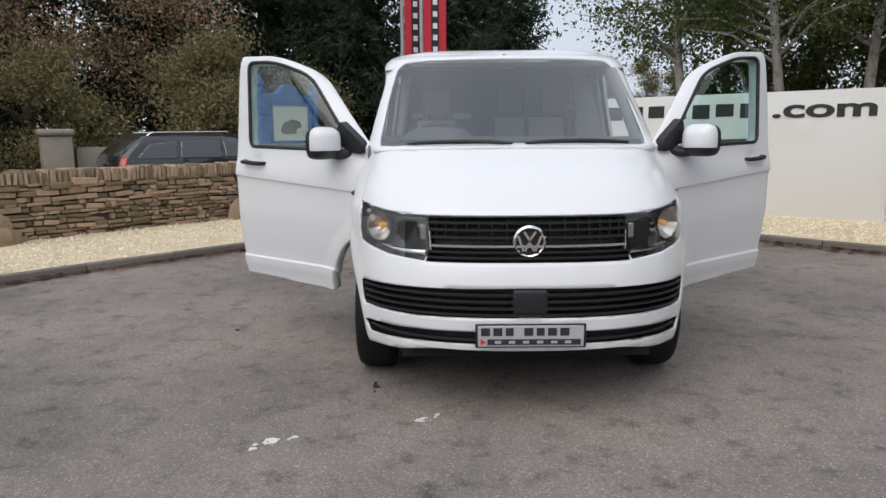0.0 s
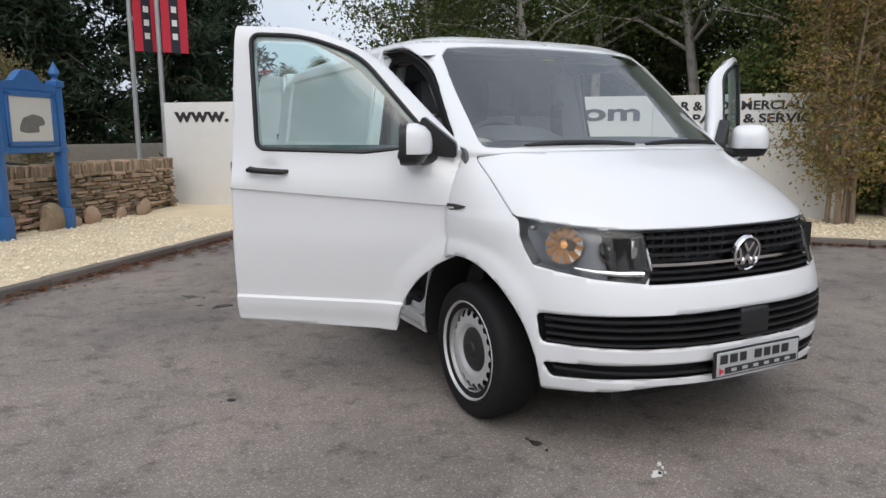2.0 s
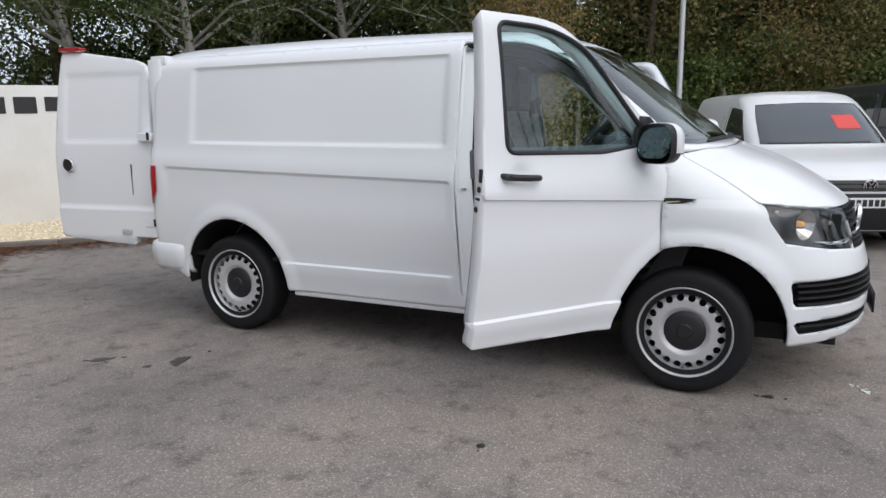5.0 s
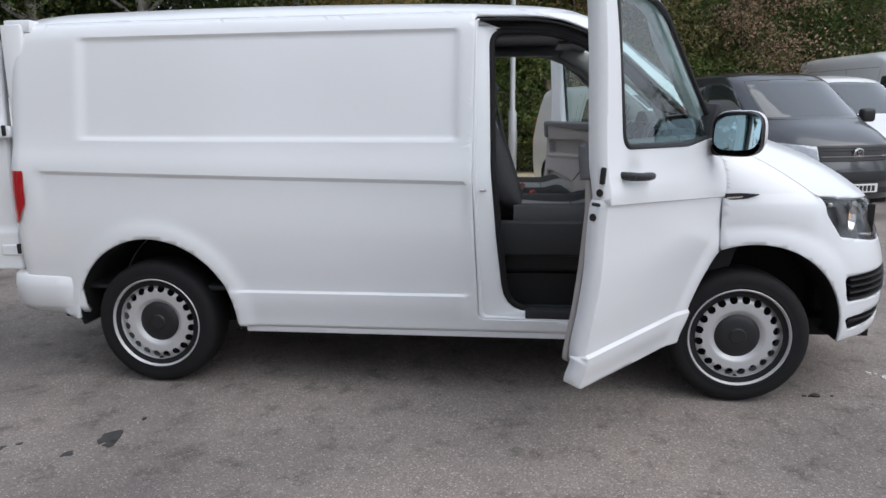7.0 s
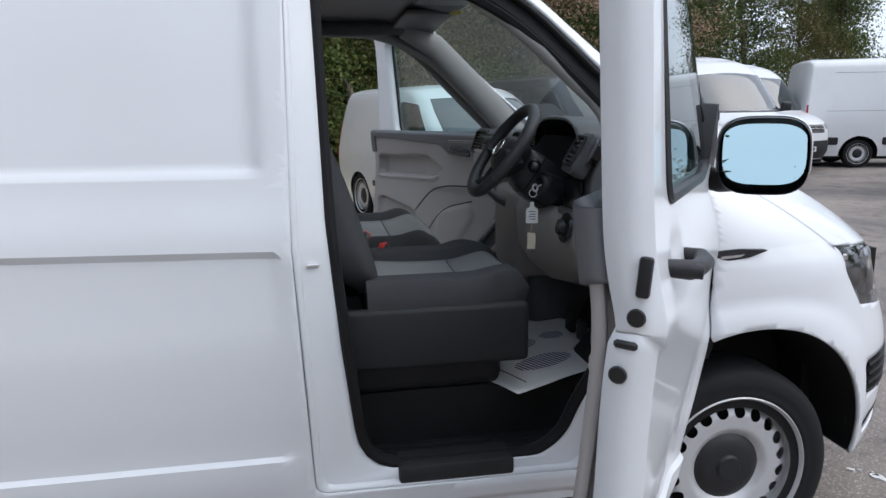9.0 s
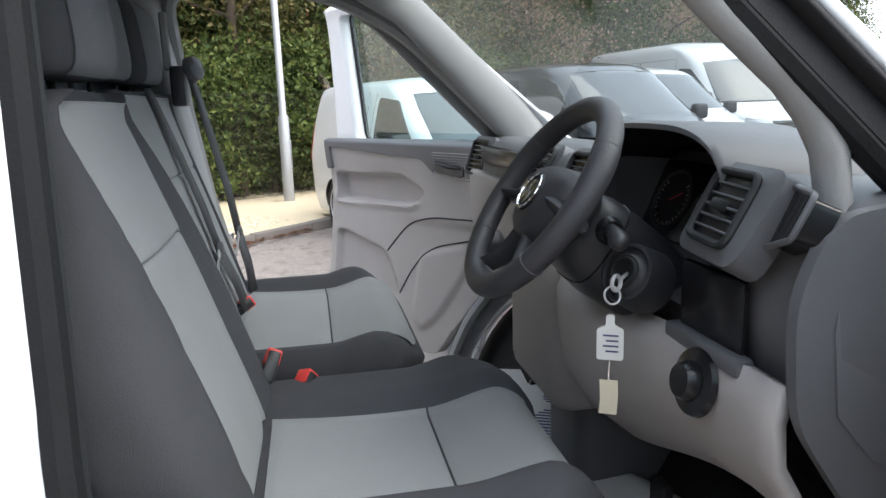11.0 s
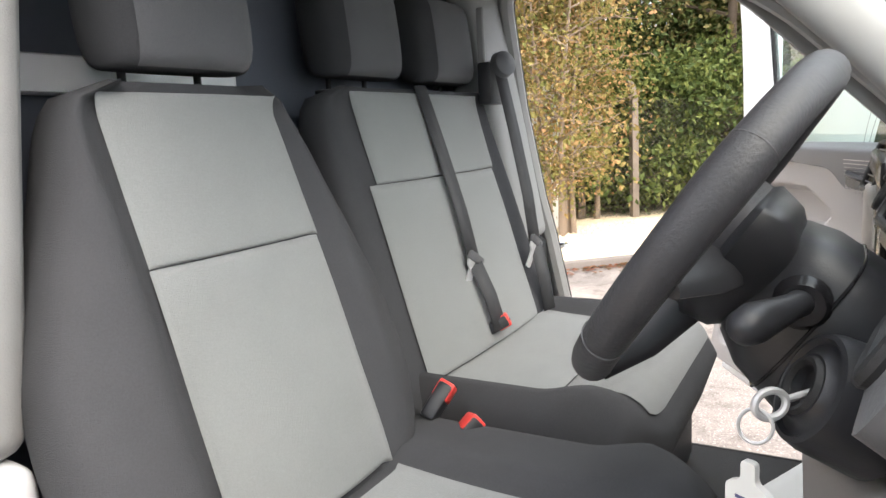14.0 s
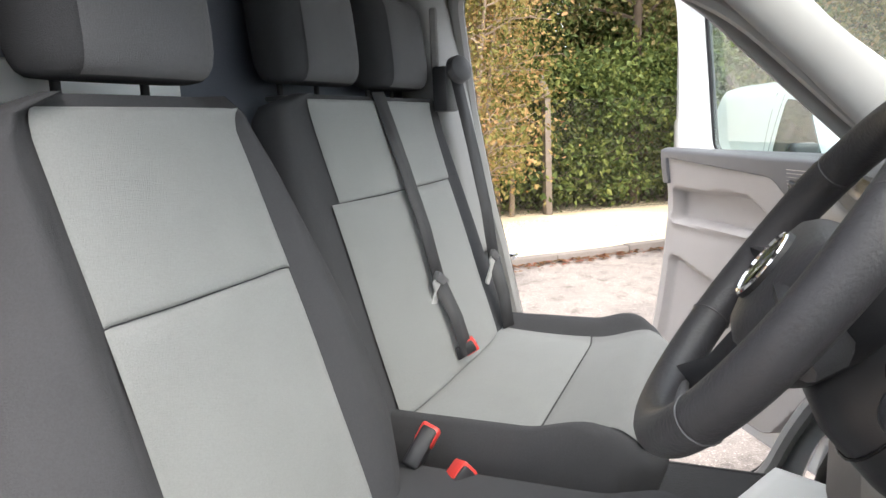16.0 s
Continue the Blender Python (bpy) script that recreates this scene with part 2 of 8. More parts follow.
def lathe(profile, seg=48, axis="x", xf=None, bm=None):
    """Profile of (radius, along) turned about the axis."""
    bm = bm or bmesh.new()
    rings = []
    for r, a in profile:
        ring = []
        for k in range(seg):
            c, s = math.cos(k * math.tau / seg) * r, math.sin(k * math.tau / seg) * r
            ring.append(bm.verts.new((a, c, s) if axis == "x" else (c, s, a)))
        rings.append(ring)
    for A, B in zip(rings, rings[1:]):
        for k in range(seg):
            bm.faces.new((A[k], A[(k + 1) % seg], B[(k + 1) % seg], B[k]))
    if xf is not None:
        bm.transform(xf)
    return bm


def prism(poly, d0, d1, plane="yz"):
    """A polygon in a plane, drawn out between two depths."""
    def at(p, d):
        return {"yz": (d, p[0], p[1]), "xz": (p[0], d, p[1]), "xy": (p[0], p[1], d)}[plane]
    bm = bmesh.new()
    a = [bm.verts.new(at(p, d0)) for p in poly]
    b = [bm.verts.new(at(p, d1)) for p in poly]
    bm.faces.new(a)
    bm.faces.new(b[::-1])
    n = len(poly)
    for i in range(n):
        bm.faces.new((a[i], b[i], b[(i + 1) % n], a[(i + 1) % n]))
    bmesh.ops.recalc_face_normals(bm, faces=bm.faces)
    return bm


def sd_poly(poly):
    """Signed distance to a polygon, positive inside."""
    pts = list(poly)

    def f(a, b):
        best, inside, j = 1e9, False, len(pts) - 1
        for i in range(len(pts)):
            x0, y0 = pts[j]
            x1, y1 = pts[i]
            dx, dy = x1 - x0, y1 - y0
            k = max(0.0, min(1.0, ((a - x0) * dx + (b - y0) * dy) / (dx * dx + dy * dy + 1e-12)))
            d = math.hypot(a - x0 - k * dx, b - y0 - k * dy)
            best = min(best, d)
            if (y0 > b) != (y1 > b) and a < (x1 - x0) * (b - y0) / (y1 - y0 + 1e-12) + x0:
                inside = not inside
            j = i
        return best if inside else -best
    return f


def smooth_poly(poly, r=0.05, seg=5):
    """The polygon with its corners rounded; a corner may carry its own radius."""
    out, n = [], len(poly)
    for i in range(n):
        p = Vector(poly[i][:2])
        a, b = Vector(poly[i - 1][:2]), Vector(poly[(i + 1) % n][:2])
        rr = poly[i][2] if len(poly[i]) > 2 else r
        if rr <= 0:
            out.append(tuple(p))
            continue
        da, db = (a - p), (b - p)
        k = min(rr, da.length * 0.45, db.length * 0.45)
        p0, p1 = p + da.normalized() * k, p + db.normalized() * k
        for s in range(seg + 1):
            t = s / seg
            out.append(tuple((1 - t) ** 2 * p0 + 2 * t * (1 - t) * p + t * t * p1))
    return out


def sheet(P, us, vs, keep=None, flip=False, bm=None):
    """The surface P(u, v) over a grid, cut cleanly along keep(u, v) = 0."""
    bm = bm or bmesh.new()
    nu, nv = len(us), len(vs)
    K = [[1.0] * nv for _ in us] if keep is None else [[keep(u, v) for v in vs] for u in us]
    grid = {}

    def corner(i, j):
        if (i, j) not in grid:
            grid[i, j] = bm.verts.new(P(us[i], vs[j]))
        return grid[i, j]

    def crossing(a, b):
        key = (min(a, b), max(a, b))
        if key not in grid:
            (u0, v0), (u1, v1) = (us[a[0]], vs[a[1]]), (us[b[0]], vs[b[1]])
            if K[a[0]][a[1]] < 0:
                (u0, v0), (u1, v1) = (u1, v1), (u0, v0)
            lo, hi = 0.0, 1.0
            for _ in range(12):
                m = (lo + hi) / 2
                if keep(u0 + (u1 - u0) * m, v0 + (v1 - v0) * m) >= 0:
                    lo = m
                else:
                    hi = m
            grid[key] = bm.verts.new(P(u0 + (u1 - u0) * lo, v0 + (v1 - v0) * lo))
        return grid[key]
    for i in range(nu - 1):
        for j in range(nv - 1):
            c = [(i, j), (i + 1, j), (i + 1, j + 1), (i, j + 1)]
            ins = [K[a][b] >= 0 for a, b in c]
            if not any(ins):
                continue
            q = []
            for k in range(4):
                a, b = c[k], c[(k + 1) % 4]
                if ins[k]:
                    q.append(corner(*a))
                if ins[k] != ins[(k + 1) % 4]:
                    q.append(crossing(a, b))
            if len(q) < 3:
                continue
            try:
                bm.faces.new(q[::-1] if flip else q)
            except ValueError:
                pass
    bmesh.ops.remove_doubles(bm, verts=list(bm.verts), dist=0.0006)
    return bm


def lin(a, b, step, extra=()):
    n = max(2, int(round((b - a) / step)) + 1)
    v = [a + (b - a) * i / (n - 1) for i in range(n)]
    for e in extra:
        if a < e < b:
            v = [x for x in v if abs(x - e) > step * 0.16 or x in (a, b)]
            v.append(e)
    return sorted(v)


def knots(pts):
    """A smooth curve through (t, value) knots, with no overshoot."""
    xs, ys = [p[0] for p in pts], [p[1] for p in pts]
    n = len(xs)
    d = [(ys[i + 1] - ys[i]) / (xs[i + 1] - xs[i]) for i in range(n - 1)]
    m = [d[0]] + [0 if d[i - 1] * d[i] <= 0 else 2 * d[i - 1] * d[i] / (d[i - 1] + d[i]) for i in range(1, n - 1)] + [d[-1]]

    def f(x):
        if x <= xs[0]:
            return ys[0] + m[0] * (x - xs[0])
        if x >= xs[-1]:
            return ys[-1] + m[-1] * (x - xs[-1])
        i = 0
        while xs[i + 1] < x:
            i += 1
        h = xs[i + 1] - xs[i]
        t = (x - xs[i]) / h
        return ((1 + 2 * t) * (1 - t) ** 2 * ys[i] + t * (1 - t) ** 2 * h * m[i] + t * t * (3 - 2 * t) * ys[i + 1] + t * t * (t - 1) * h * m[i + 1])
    return f


def step01(a, b, x):
    t = max(0.0, min(1.0, (x - a) / (b - a)))
    return t * t * (3 - 2 * t)


# ---- the van's surface: nose profile, half width, corner depth by height ----
NOSE = knots([(0.18, -0.78), (0.26, -0.86), (0.36, -0.89), (0.54, -0.90), (0.64, -0.888), (0.72, -0.868), (0.80, -0.838), (0.88, -0.812), (0.95, -0.79),
              (0.985, -0.765), (1.04, -0.70), (1.12, -0.58), (1.20, -0.43), (1.28, -0.22), (1.315, -0.135), (1.36, -0.075), (1.45, 0.045), (1.6, 0.245),
              (1.75, 0.445), (1.83, 0.555), (1.87, 0.62), (1.90, 0.70)])
HALF = knots([(0.18, 0.86), (0.26, 0.895), (0.35, 0.912), (0.45, 0.922), (0.55, 0.928), (0.7, 0.942), (0.9, 0.95), (1.04, 0.95), (1.12, 0.943),
              (1.25, 0.915), (1.4, 0.893), (1.6, 0.865), (1.75, 0.84), (1.82, 0.825), (1.87, 0.805), (1.90, 0.78)])
DEEP = knots([(0.18, 0.97), (1.05, 0.97), (1.2, 0.93), (1.25, 0.84), (1.305, 0.56), (1.4, 0.52), (1.6, 0.45), (1.83, 0.36), (1.9, 0.34)])
NX = 2.6
REAR = 3.78


def half_at(y, z):
    w = HALF(z) - 0.05 * step01(2.6, 4.1, y)
    # rounded rear corner
    q = max(0.0, (y - (REAR - 0.10)) / 0.10)
    return w - 0.10 * (1 - math.sqrt(max(0.0, 1 - min(1, q) ** 2)))


def side_x(y, z):
    """Half width of the body at a place along it."""
    q = 1 - (y - NOSE(z)) / DEEP(z)
    w = half_at(y, z)
    if q <= 0:
        return w
    return w * max(0.0, 1 - min(1.0, q) ** NX) ** (1 / NX)


def front_pt(th, z, s=1, out=0.0):
    """A place on the nose: th degrees round from the middle (0) to the flank (90)."""
    a = radians(abs(th))
    w, d = HALF(z), DEEP(z)
    x = w * math.sin(a) ** (2 / NX) if th else 0.0
    y = NOSE(z) + d * (1 - max(0.0, math.cos(a)) ** (2 / NX))
    if out:
        nx, ny = (x / w) ** (NX - 1) / w, -(max(0.0, 1 - (y - NOSE(z)) / d)) ** (NX - 1) / d
        ln = math.hypot(nx, ny) or 1
        x, y = x + out * nx / ln, y + out * ny / ln
    return (math.copysign(x, s * (th if th else 1)), y, z)

# ---- the ground and what stands round the yard ----


def empty(name, at=(0, 0, 0), rz=0.0):
    ob = new(name)
    ob.matrix_world = pose(*at, 0, 0, rz)
    return ob


def fbm(x, y, s=1.0):
    return noise.noise((x * s, y * s, 0.3)) + 0.5 * noise.noise((x * s * 2.1, y * s * 2.1, 1.7))


def dip(x, y):
    """The yard falls a little towards the parked row."""
    return -0.07 * step01(1.8, 3.8, x) * (1 - step01(-0.8, 2.2, y)) if x < 40 and y > -40 else -0.07 * (x > 2 and y < 0)


def ground_sheet():
    bm = bmesh.new()
    xs = [-400, -120, -40] + lin(-14, 22, 0.5) + [45, 120, 400]
    ys = [-400, -120, -45] + lin(-20, 18, 0.5) + [45, 120, 400]
    g = [[bm.verts.new((x, y, dip(x, y) + 0.012 * fbm(x, y, 0.35) if abs(x) < 30 and abs(y) < 30 and (abs(x) > 1.6 or not -1.5 < y < 4.6) else 0.0)) for y in ys] for x in xs]
    for i in range(len(xs) - 1):
        for j in range(len(ys) - 1):
            bm.faces.new((g[i][j], g[i + 1][j], g[i + 1][j + 1], g[i][j + 1]))
    return finish("ground", bm, ASPHALT)


ground = tagged(ground_sheet(), "dark grey worn asphalt yard with pale specks", "ground", kind="structure")
KERB_LINE = [(-9.5, -3.1), (-4.75, 2.25), (0.33, 8.0), (7.2, 1.0), (12.5, -3.6), (18.0, -8.5)]
WALL_LINE = [(-1.02, 11.7), (5.95, 6.05), (7.85, 3.74)]
STONE_LINE = [(-9.8, 0.2), (-6.9, 3.6), (-4.72, 6.25), (-0.98, 11.15)]


def bed(name, poly, z, label):
    """A raised gravel bed over a plan polygon, with an uneven top."""
    f = sd_poly(poly)
    xs, ys = [p[0] for p in poly], [p[1] for p in poly]
    bm = sheet(lambda u, v: (u, v, z + 0.02 * fbm(u, v, 1.1) + 0.012 * fbm(u, v, 5.0)), lin(min(xs), max(xs), 0.2), lin(min(ys), max(ys), 0.2), f)
    return tagged(finish(name, bm, GRAVEL), label, "gravel", kind="structure")


bed("gravel_bed", [(-9.5, -3.0), (-4.7, 2.35), (0.33, 8.15), (7.25, 1.15), (18.0, -8.3), (24, -4), (12, 8), (6.2, 6.3), (-0.9, 12.0), (-4.8, 6.5), (-7.2, 3.8), (-12, -2)], 0.06,
               "pale yellow gravel bed behind a low kerb")


def kerbs():
    k = 0
    for (x0, y0), (x1, y1) in zip(KERB_LINE, KERB_LINE[1:]):
        d = math.hypot(x1 - x0, y1 - y0)
        n = max(1, round(d / 0.915))
        a = math.degrees(math.atan2(y1 - y0, x1 - x0))
        for i in range(n):
            t = (i + 0.5) / n
            bm = rbox(-d / n / 2 + 0.004, d / n / 2 - 0.004, -0.01, 0.115, -0.1, 0.085 + random.uniform(-0.006, 0.006), 0.014, 2)
            ob = finish("kerb", bm, KERB, xf=None)
            ob.matrix_world = pose(x0 + (x1 - x0) * t, y0 + (y1 - y0) * t, 0, 0, random.uniform(-0.4, 0.4), a + random.uniform(-0.3, 0.3))
            ob.parent = kerb_root
            k += 1


kerb_root = tagged(empty("kerb_edging"), "weathered grey concrete kerb edging the asphalt", "kerb", kind="structure")
kerbs()


def wall_run(name, a, b, z0, z1, th, material, label):
    d = math.hypot(b[0] - a[0], b[1] - a[1])
    ang = math.degrees(math.atan2(b[1] - a[1], b[0] - a[0]))
    bm = rbox(0, d, 0, th, z0, z1, 0.012, 2)
    ob = finish(name, bm, material)
    ob.matrix_world = pose(a[0], a[1], 0, 0, 0, ang)
    return tagged(ob, label, "wall", kind="structure")


white_wall = wall_run("wall_north", WALL_LINE[0], WALL_LINE[1], -0.1, 1.99, 0.16, RENDER, "white rendered boundary wall with dark sign lettering")
white_wall_b = wall_run("wall_east", WALL_LINE[1], WALL_LINE[2], -0.1, 1.985, 0.16, RENDER, "white rendered boundary wall with dark sign lettering")

# ---- the white panel van ----
van = tagged(empty("panel_van"), "white panel van with both cab doors and a rear door open", "van")
ARCH_F, ARCH_R = (-0.03, 0.345, 0.462), (2.985, 0.345, 0.452)
SKIRT = 0.335


def arch(c):
    def f(y, z):
        dy, dz = y - c[0], z - c[1]
        return math.hypot(dy, dz * (1.0 if dz > 0 else 0.9)) - c[2]
    return f


arch_f, arch_r = arch(ARCH_F), arch(ARCH_R)
# cab door outline (along, up) as it would lie shut
DOOR = smooth_poly([(0.135, 0.30, 0), (0.135, 1.19, 0.02), (0.11, 1.30, 0.02), (0.58, 1.755, 0.14), (0.88, 1.872, 0.14), (1.258, 1.884, 0.015), (1.278, 1.1, 0), (1.293, 0.395, 0.02), (0.43, 0.375, 0.0), (0.41, 0.3, 0)], 0.03)
door_sd = sd_poly(DOOR)
# the opening in the body, with the full breadth of the front pillar left standing
CUT = smooth_poly([(0.135, 0.30, 0), (0.135, 1.19, 0.02), (0.165, 1.295, 0.02), (0.635, 1.75, 0.14), (0.90, 1.868, 0.14), (1.285, 1.882, 0.015), (1.295, 1.1, 0), (1.265, 0.405, 0.03), (0.45, 0.40, 0.0), (0.43, 0.3, 0)], 0.03)
cut_sd = sd_poly(CUT)


def door_in(y, z, grow=0.0):
    return min((cut_sd if grow else door_sd)(y, z) + grow, math.hypot(y - ARCH_F[0], z - ARCH_F[1]) - (0.44 if grow else 0.474))


def cargo_off(y, z):
    """Pressings of the cargo side."""
    d = 0.0
    fade = step01(1.315, 1.345, y) * (1 - step01(3.55, 3.63, y))
    up = step01(1.285, 1.312, z) * (1 - step01(1.805, 1.825, z)) * step01(1.36, 1.39, y) * (1 - step01(3.30, 3.37, y))
    d -= 0.014 * up
    d -= 0.014 * fade * (1 - step01(1.094, 1.100, z)) * step01(0.80, 1.06, z)
    lo = (1 - step01(2.45, 2.62, y)) * fade
    d += 0.012 * lo * (1 - step01(0.522, 0.534, z)) * step01(0.36, 0.50, z)
    # flared lip of the rear arch
    r = arch_r(y, z)
    d += 0.016 * (1 - step01(0.02, 0.11, r)) if r < 0.2 else 0.0
    return d


def flank_off(y, z):
    d = 0.0
    r = math.hypot(y - ARCH_F[0], z - ARCH_F[1]) - ARCH_F[2]
    d += 0.016 * (1 - step01(0.02, 0.12, r))
    d -= 0.009 * (1 - step01(1.029, 1.035, z)) * step01(0.8, 1.0, z) * step01(-0.36, -0.3, y)
    return d


Z_LINES = (0.522, 0.534, 1.093, 1.0955, 1.0985, 1.101, 1.285, 1.312, 1.805, 1.825)
BONNET_EDGE = knots([(0, 0.985), (25, 0.985), (42, 0.997), (58.5, 1.022)])


def bonnet_in(th, z):
    th = abs(th)
    side = 60.6 - 0.0 * z
    return min(z - BONNET_EDGE(min(th, 62)), (side - th) * 0.014, COWL(th) - z)


COWL = knots([(0, 1.296), (25, 1.290), (45, 1.284), (61, 1.262)])
# windscreen outline as (degrees round, height)
WS = [(0, 1.322), (30, 1.318), (46, 1.308), (55.5, 1.312), (57.3, 1.345), (56.8, 1.6), (55, 1.80), (50, 1.845), (30, 1.858), (0, 1.862)]
ws_poly = sd_poly([(t * 0.014, z) for t, z in WS] + [(-t * 0.014, z) for t, z in WS[::-1]])


def ws_in(th, z):
    return ws_poly(th * 0.014, z)


HEAD = smooth_poly([(24.5, 0.972), (41, 0.99), (59.5, 1.014), (62, 0.94), (58.5, 0.825), (41, 0.785), (26, 0.768), (24.0, 0.83)], 1.5 * 0.014)
HEAD = [(t * 0.014, z) for t, z in HEAD]
head_sd = sd_poly(HEAD)
GRILLE = [(-24.3, 0.970), (0, 0.978), (24.3, 0.970), (23.6, 0.83), (25.8, 0.766), (0, 0.768), (-25.8, 0.766), (-23.6, 0.83)]
grille_sd = sd_poly([(t * 0.014, z) for t, z in GRILLE])
LOWER = smooth_poly([(-60.5 * 0.014, 0.63), (-30 * 0.014, 0.642), (0, 0.65), (30 * 0.014, 0.642), (60.5 * 0.014, 0.63), (59.5 * 0.014, 0.503), (30 * 0.014, 0.503), (0, 0.512), (-30 * 0.014, 0.503), (-59.5 * 0.014, 0.503)], 0.03)
lower_sd = sd_poly(LOWER)
SLOT = smooth_poly([(-59 * 0.014, 0.42), (-30 * 0.014, 0.436), (0, 0.442), (30 * 0.014, 0.436), (59 * 0.014, 0.42), (56 * 0.014, 0.352), (30 * 0.014, 0.372), (0, 0.378), (-30 * 0.014, 0.372), (-56 * 0.014, 0.352)], 0.02)
slot_sd = sd_poly(SLOT)
LIP = knots([(0, 0.345), (20, 0.345), (40, 0.31), (52, 0.297), (66, 0.285), (90, 0.285)])


def front_keep(th, z):
    """What of the nose belongs to the painted shell."""
    a = abs(th)
    u = th * 0.014
    p = front_pt(a, z)
    k = min(-head_sd(a * 0.014, z), -grille_sd(u, z), -lower_sd(u, z), -slot_sd(u, z), -ws_in(th, z), -bonnet_in(th, z) - 0.004, z - LIP(a))
    if a > 50:
        k = min(k, arch_f(p[1], z), -door_in(p[1], z, 0.004))
    return k


def front_shell_pt(th, z):
    x, y, zz = front_pt(th, z)
    if abs(th) > 45:
        x += math.copysign(flank_off(y, z) * step01(45, 62, abs(th)), th)
    return (x, y, zz)


def side_keep(y, z, s=-1):
    return min(arch_f(y, z), arch_r(y, z), -door_in(y - (0.10 * step01(1.0, 1.2, y) if s > 0 else 0.0), z, 0.004), z - SKIRT - 0.05 * step01(3.4, 3.6, y), z - 0.285)


def y_flank(z):
    return NOSE(z) + DEEP(z)


def body_shell():
    bm = bmesh.new()
    ths = lin(-90, 90, 1.2, (-60.6, 60.6, -24, 24))
    zs = lin(0.27, 1.90, 0.02, (0.985, 1.028, 1.031, 1.034, 1.037, 1.29))
    sheet(front_shell_pt, ths, zs, front_keep, False, bm)
    for s in (-1, 1):
        ts = lin(0, 1, 1 / 170)

        def P(t, z):
            y = y_flank(z) + t * (REAR - y_flank(z))
            return (s * (side_x(y, z) + cargo_off(y, z) + flank_off(y, z) * (1 - step01(0.6, 0.9, y))), y, z + 0.022 * (y - 1.3) * math.exp(-((z - 1.1) / 0.2) ** 2) * step01(1.3, 1.4, y))

        def K(t, z):
            return side_keep(y_flank(z) + t * (REAR - y_flank(z)), z, s)
        sheet(P, ts, lin(0.285, 1.90, 0.022, Z_LINES), K, s < 0, bm)
    # roof
    crown = knots([(0.70, 1.90), (0.85, 1.938), (1.1, 1.968), (1.5, 1.99), (2.5, 2.003), (3.5, 1.993), (3.72, 1.965), (3.76, 1.90)])

    def R(t, k):
        if k < 1:
            a = k * 90
            p = front_pt(a, 1.90)
        y_end = front_pt(90, 1.90)[1]
        y = NOSE(1.90) + k * (REAR - NOSE(1.90))
        w = side_x(y, 1.90)
        x = t * w
        return (x, y, 1.90 + (crown(max(y, 0.71)) - 1.90) * (1 - abs(t) ** 5))
    sheet(R, lin(-1, 1, 0.06, (-0.97, 0.97, 0.92, -0.92)), [k ** 2 for k in lin(0, 1, 0.02)], None, False, bm)
    bmesh.ops.remove_doubles(bm, verts=list(bm.verts), dist=0.003)
    return bm


body = part("body", body_shell(), WHITE, van, angle=32)
solid(body, 0.012)
bonnet = part("bonnet", sheet(lambda t, z: front_pt(t, z), lin(-61, 61, 1.2), lin(0.975, 1.30, 0.012), bonnet_in), WHITE, van)
solid(bonnet, 0.02)
windscreen = part("windscreen", sheet(lambda t, z: front_pt(t, z, 1, -0.004), lin(-58, 58, 1.5), lin(1.30, 1.87, 0.02), ws_in), SCREEN_GLASS, van, "clear laminated windscreen")
windscreen.visible_shadow = False

# door swing, about a hinge line that leans inwards and forwards
SWING = {-1: 55.2, 1: 54.3}


def door_xf(s):
    h = Vector((s * 0.898, 0.156, 0.95))
    axis = Vector((-s * 0.0575, -0.0705, 1.0)).normalized()
    return Matrix.Translation(h) @ Matrix.Rotation(radians(-SWING[s] * s), 4, axis) @ Matrix.Translation(-h)


WIN = smooth_poly([(0.24, 1.315, 0.03), (0.635, 1.74, 0.10), (0.90, 1.832, 0.12), (1.178, 1.842, 0.05), (1.145, 1.29, 0.05), (0.6, 1.285, 0)], 0.04)
win_sd = sd_poly(WIN)


def door_off(y, z):
    d = -0.010 * (1 - step01(1.030, 1.036, z)) * step01(0.80, 1.0, z)
    d += 0.012 * (1 - step01(0.522, 0.534, z)) * step01(0.40, 0.50, z)
    r = math.hypot(y - ARCH_F[0], z - ARCH_F[1]) - ARCH_F[2]
    d += 0.014 * (1 - step01(0.03, 0.13, r))
    # dish behind the pull handle
    d -= 0.014 * math.exp(-((y - 1.075) / 0.045) ** 2 - ((z - 1.195) / 0.034) ** 2)
    return d


def crease_rise(y, z):
    """The waist crease climbs towards the rear of the door."""
    return 0.055 * (y - 0.17) * math.exp(-((z - 1.033) / 0.10) ** 2)


def cab_door(s):
    xf = door_xf(s)
    name = "cab_door"

    def P(y, z):
        return (s * (side_x(y, z) + door_off(y, z)), y, z + crease_rise(y, z))
    ys, zs = lin(0.10, 1.30, 0.015), lin(0.37, 1.93, 0.016, (0.522, 0.534, 1.029, 1.0315, 1.0345, 1.037))
    skin = part(name, sheet(P, ys, zs, lambda y, z: min(door_in(y, z), -win_sd(y, z)), s < 0), WHITE, van, "open white cab door with black mirror and handle", xf=xf)
    solid(skin, 0.072)
    glass_ = part("door_glass", sheet(lambda y, z: (s * (side_x(y, z) - 0.012), y, z), lin(0.22, 1.23, 0.03), lin(1.27, 1.86, 0.03), lambda y, z: win_sd(y, z) + 0.012, s < 0), GLASS, skin, "greenish clear door glass", xf=xf)
    glass_.visible_shadow = False
    rim = [(s * (side_x(y, z) - 0.004), y, z) for y, z in WIN]
    part("window_seal", tube(rim, 0.012, 8, True), BLACK, skin, xf=xf)
    return skin


door_r, door_l = cab_door(-1), cab_door(1)



